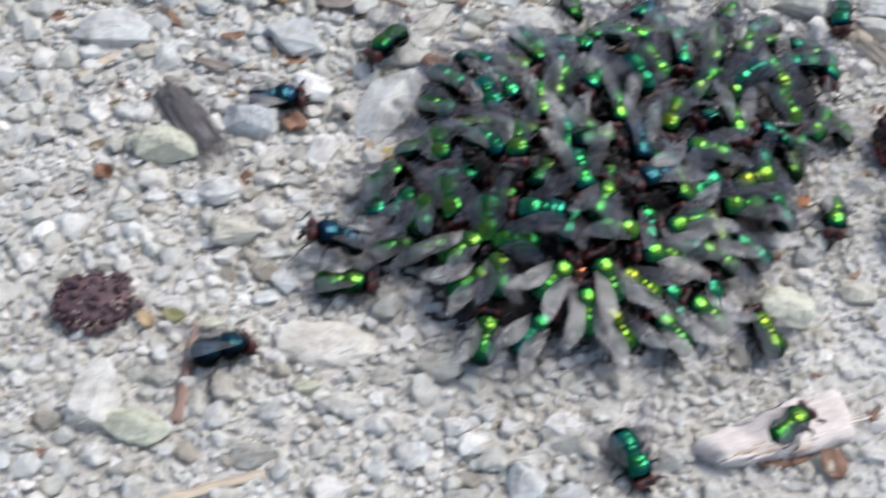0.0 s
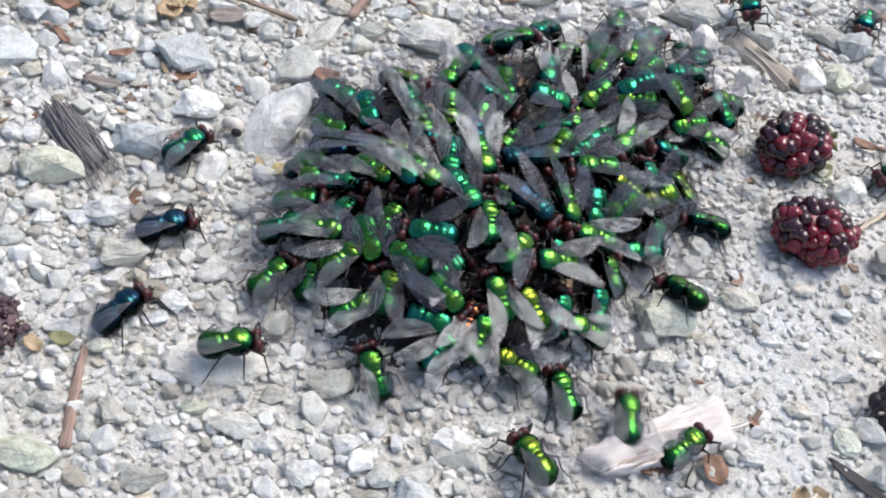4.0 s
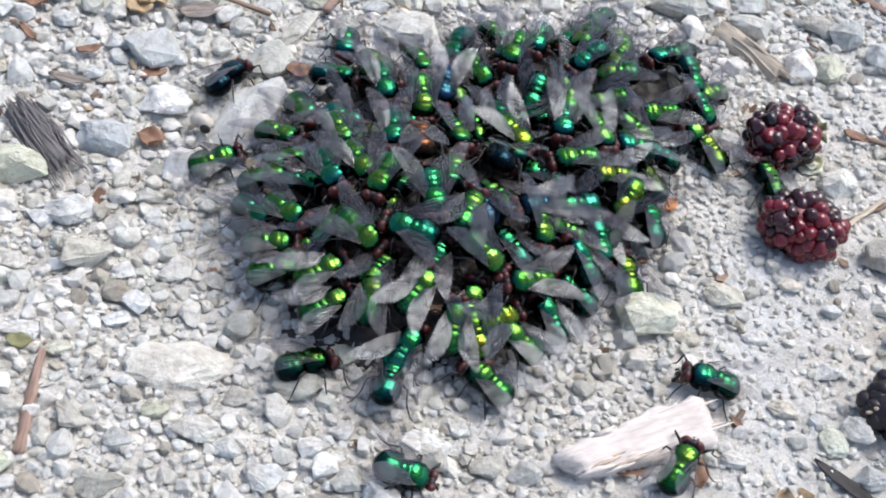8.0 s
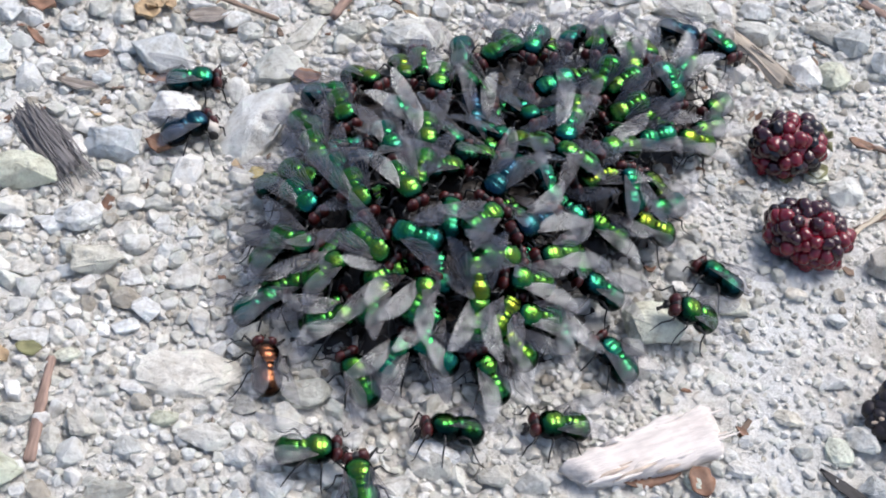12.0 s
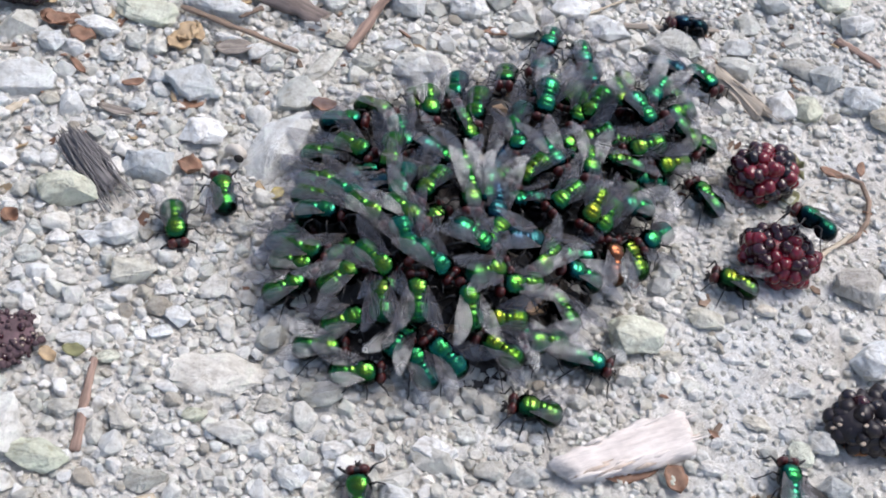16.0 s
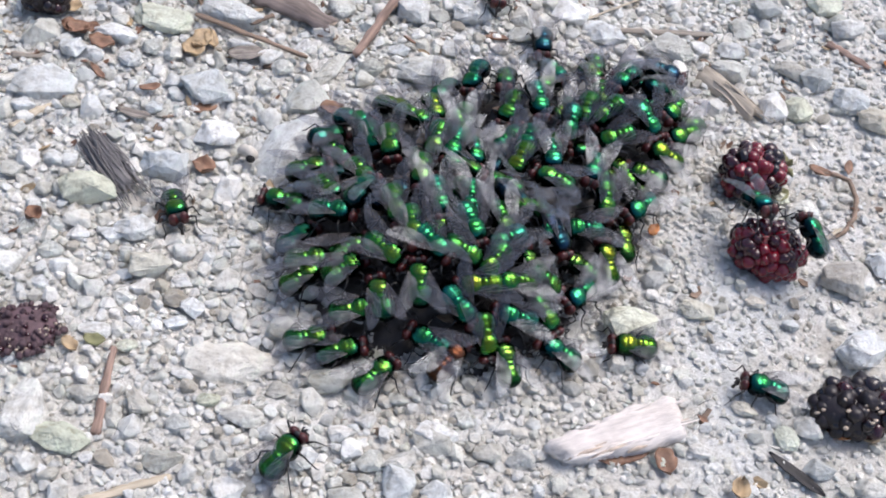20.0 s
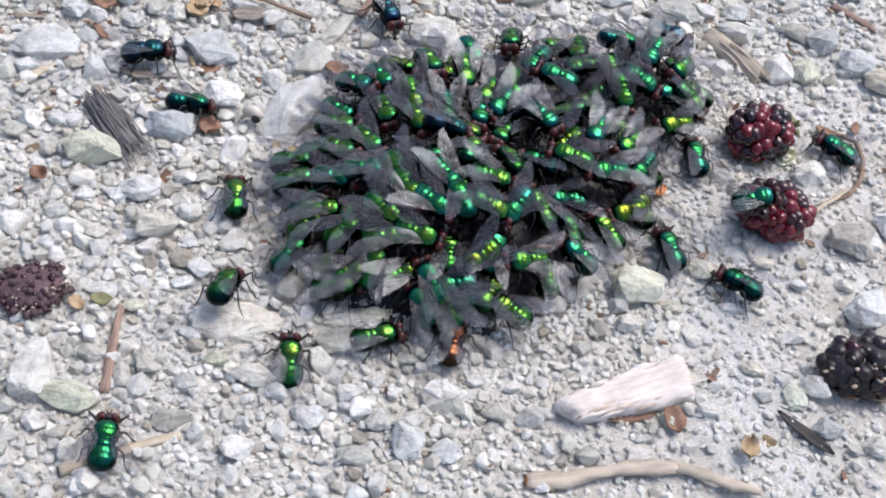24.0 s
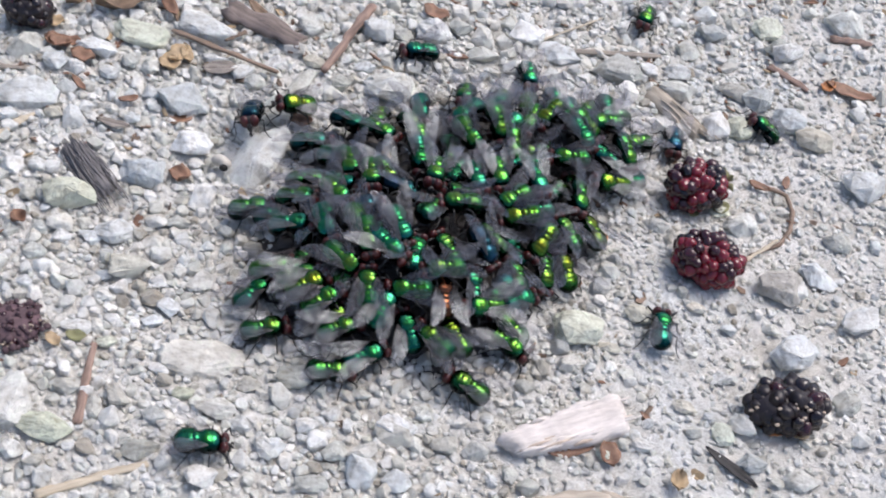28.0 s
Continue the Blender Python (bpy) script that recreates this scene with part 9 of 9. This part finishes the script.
    walk(FLIES[111], steps(111, (0, -16.3, 24.9, -35, -1), (1, -59.4, 47.9, 13, 1.6), (2, -57.3, 46.3, 12, 1.6), (3, -44.2, 7.0, 41, 1.6), (6, -45.0, 6.6, -82, 1.6), (7, -44.7, 5.7, -83, 1.6), (8, -17.1, 31.8, -95, 1.6), (9, -17.8, 32.3, 24, 1.6), (10, -31.3, 27.0, -19, 1.6), (11, -40.3, 22.1, -177, 1.6), (12, -41.2, 22.3, -350, 1.6), (15, 17.9, 50.5, -467, 1.6), (16, 17.9, 50.5, -467, 1.6), (17, -18.2, 33.7, -447, 1.6), (18, -30.5, 40.1, -431, 1.6), (19, -24.2, 23.0, -432, 1.6), (20, -24.5, 17.3, -327, 1.6), (21, -24.5, 17.3, -327, 1.6), (24, -19.3, 17.5, -389, 1.6), (26, -19.3, 17.5, -389, 1.6), (27, -20.3, 18.5, -370, -1), (28, -20.3, 18.5, -370, -1)))
    walk(FLIES[112], steps(112, (0, 15.6, 28.3, -91, -1), (1, 12.8, 25.6, -96, -1), (3, 12.8, 25.6, -96, -1), (6, 9.3, 28.9, -106, -1), (7, 7.7, 42.3, -69, 1.6), (8, 9.3, 28.9, -106, -1), (9, -39.9, -17.6, 7, 1.6), (10, -27.1, -20.7, 36, 1.6), (12, -27.1, -20.7, 36, 1.6), (15, 54.2, -43.6, 81, 1.6), (16, 51.3, -42.1, 90, 1.6), (17, 63.6, -35.6, 187, 1.6), (18, 62.4, -34.9, 187, 1.6), (19, 62.6, -30.6, 187, 1.6), (20, 51.0, -27.7, 169, 1.6), (21, 40.6, -19.9, 175, 1.6), (24, 47.0, -15.4, 148, 1.6), (25, 26.7, -38.5, 186, 1.6), (26, 6.7, -42.0, 117, 1.6), (27, 36.7, -20.0, 188, 1.6), (28, 45.6, -14.6, 84, 1.6)))
    walk(FLIES[113], steps(113, (0, -4.8, 20.5, -82, -1), (1, 0.2, 20.1, -115, -1), (2, 14.9, 7.4, -141, -1), (3, 14.9, 7.4, -141, -1), (6, 16.4, 9.7, -97, 1.6), (9, 16.4, 9.7, -97, 1.6), (10, 15.7, 9.8, -107, 1.6), (12, 15.7, 9.8, -107, 1.6), (15, 14.7, 10.4, -61, 1.6), (16, 14.7, 10.4, -61, 1.6), (17, 14.8, 8.1, -95, 1.6), (19, 14.8, 8.1, -95, 1.6), (20, 15.1, 10.2, -89, 1.6), (21, 15.1, 10.2, -89, 1.6), (24, 12.9, 9.4, -53, 1.6), (26, 12.9, 9.4, -53, 1.6), (27, 9.6, 7.6, -74, 1.6), (28, 9.6, 7.6, -74, 1.6)))
    walk(FLIES[114], steps(114, (0, 22.2, 37.9, -146, -1), (1, 23.3, 39.8, -125, 1.6), (2, -0.2, -15.7, -266, -1), (3, 30.8, -16.1, -219, 1.6), (6, 26.3, -10.1, -258, 1.6), (9, 26.3, -10.1, -258, 1.6), (10, 6.3, -25.4, -222, 1.6), (12, 6.3, -25.4, -222, 1.6), (15, 5.1, -25.1, -212, 1.6), (16, 5.1, -25.1, -212, 1.6), (17, 4.2, -24.9, -204, 1.6), (19, 4.2, -24.9, -204, 1.6), (20, 3.2, -25.3, -71, 1.6), (21, 3.2, -25.3, -71, 1.6), (24, 2.7, -23.8, 66, -1), (25, 6.2, -23.2, 74, -1), (26, 2.7, -23.8, 66, -1), (27, 5.4, -23.8, 126, -1), (28, 5.4, -23.8, 126, -1)))
    walk(FLIES[115], steps(115, (0, 17.4, -5.3, 123, -1), (1, 21.7, 3.3, 149, -1), (3, 21.7, 3.3, 149, -1), (6, 23.2, 4.2, 190, -1), (9, 23.2, 4.2, 190, -1), (10, 20.1, 4.1, 205, -1), (12, 20.1, 4.1, 205, -1), (15, 20.6, 1.6, 250, 1.6), (16, 20.6, 1.6, 250, 1.6), (17, 22.1, -6.3, 161, 1.6), (19, 22.1, -6.3, 161, 1.6), (20, 24.7, -5.0, 105, 1.6), (21, 24.7, -5.0, 105, 1.6), (24, 26.6, -3.6, 209, 1.6), (26, 26.6, -3.6, 209, 1.6), (27, 21.1, -2.8, 247, 1.6), (28, 21.1, -2.8, 247, 1.6)))
    walk(FLIES[116], steps(116, (0, -12.9, 15.3, -53, -1), (1, -10.5, 14.6, -72, -1), (3, -10.5, 14.6, -72, -1), (6, -10.9, 15.4, -75, 1.6), (9, -10.9, 15.4, -75, 1.6), (10, -8.3, 13.0, -37, -1), (12, -8.3, 13.0, -37, -1), (15, -10.5, 14.6, -72, -1), (16, -10.5, 14.6, -72, -1), (17, -13.6, 17.4, -41, -1), (19, -13.6, 17.4, -41, -1), (20, -15.5, 15.0, -64, -1), (21, -15.5, 15.0, -64, -1), (24, -21.6, 13.3, -37, -1), (26, -21.6, 13.3, -37, -1), (27, -15.6, 13.8, 1, -1), (28, -15.6, 13.8, 1, -1)))
    walk(FLIES[117], steps(117, (0, -22.5, -15.5, 17, -1), (1, -21.6, -19.0, 54, -1), (2, -23.4, -17.0, 67, -1), (3, -23.4, -17.0, 67, -1), (6, -23.8, -17.4, 13, 1.6), (9, -23.8, -17.4, 13, 1.6), (10, -23.1, -17.6, 20, -1), (12, -23.1, -17.6, 20, -1), (15, -26.3, -16.4, 27, 1.6), (16, -26.3, -16.4, 27, 1.6), (17, -36.5, -11.5, 72, 1.6), (18, -38.1, -11.4, 73, 1.6), (19, -2.2, -17.5, 69, -1), (20, -1.2, -14.3, -19, 1.6), (21, -1.2, -14.3, -19, 1.6), (24, -4.2, -18.9, 94, -1), (26, -4.2, -18.9, 94, -1), (27, -3.4, -19.3, 183, 1.6), (28, -3.4, -19.3, 183, 1.6)))
    walk(FLIES[118], steps(118, (0, -21.5, 13.2, -32, -1), (1, -21.0, 11.9, -36, -1), (3, -21.0, 11.9, -36, -1), (6, -21.6, 15.0, -55, -1), (9, -21.6, 15.0, -55, -1), (10, -21.6, 13.3, -37, -1), (12, -21.6, 13.3, -37, -1), (15, -21.8, 13.0, -7, -1), (16, -21.8, 13.0, -7, -1), (17, -19.6, 7.6, 2, -1), (19, -19.6, 7.6, 2, -1), (20, -21.2, 12.7, -48, -1), (21, -20.3, 28.6, 30, 1.6), (24, -28.2, -4.5, 10, 1.6), (26, -28.2, -4.5, 10, 1.6), (27, 24.0, 61.8, 12, 1.6), (28, 73.9, 44.5, 170, 1.6)))
    walk(FLIES[119], steps(119, (0, 32.6, 37.4, -140, -1), (1, 31.3, 37.7, -98, -1), (3, 31.3, 37.7, -98, -1), (6, 29.6, 36.5, -84, -1), (9, 29.6, 36.5, -84, -1), (10, 33.0, 37.9, -83, -1), (11, 34.9, 39.1, -72, 1.6), (12, 33.0, 37.9, -83, -1), (15, 31.3, 37.7, -98, -1), (16, 31.3, 37.7, -98, -1), (17, 28.9, 37.8, -79, -1), (19, 28.9, 37.8, -79, -1), (20, 25.6, 36.4, -74, 1.6), (21, 25.6, 36.4, -74, 1.6), (24, 31.9, 35.6, -137, -1), (25, 33.3, 35.8, -153, -1), (26, 31.9, 35.6, -137, -1), (27, 33.5, 35.4, -128, -1), (28, 33.5, 35.4, -128, -1)))
    walk(FLIES[120], steps(120, (0, 33.0, 17.3, 176, -1), (1, 28.1, 17.5, 86, -1), (3, 28.1, 17.5, 86, -1), (6, 26.1, 13.6, 83, -1), (9, 26.1, 13.6, 83, -1), (10, 24.5, 14.7, 105, -1), (12, 24.5, 14.7, 105, -1), (15, 27.9, 16.6, 169, 1.6), (16, 27.9, 16.6, 169, 1.6), (17, 32.2, 13.2, 175, 1.6), (19, 32.2, 13.2, 175, 1.6), (20, 33.9, 16.7, 163, 1.6), (21, 33.9, 16.7, 163, 1.6), (24, -3.4, -26.5, 160, 1.6), (26, -3.4, -26.5, 160, 1.6), (27, 1.7, -26.1, 140, 1.6), (28, 1.7, -26.1, 140, 1.6)))
    walk(FLIES[121], steps(121, (0, -2.9, -20.8, 106, -1), (1, 3.0, -22.2, 124, -1), (2, -2.1, -23.5, 74, -1), (3, -2.1, -23.5, 74, -1), (6, -6.1, 0.4, 92, 1.6), (9, -6.1, 0.4, 92, 1.6), (10, -27.4, -30.5, 99, 1.6), (12, -27.4, -30.5, 99, 1.6), (15, 24.8, -4.2, 97, 1.6), (16, 24.8, -4.2, 97, 1.6), (17, -1.2, -30.1, 53, 1.6), (19, -1.2, -30.1, 53, 1.6), (20, -1.8, -29.0, 55, 1.6), (21, -1.8, -29.0, 55, 1.6), (24, -2.4, -32.9, 81, 1.6), (26, -2.4, -32.9, 81, 1.6), (27, -1.5, -39.3, 140, 1.6), (28, 2.4, -18.2, 100, -1)))


motions()
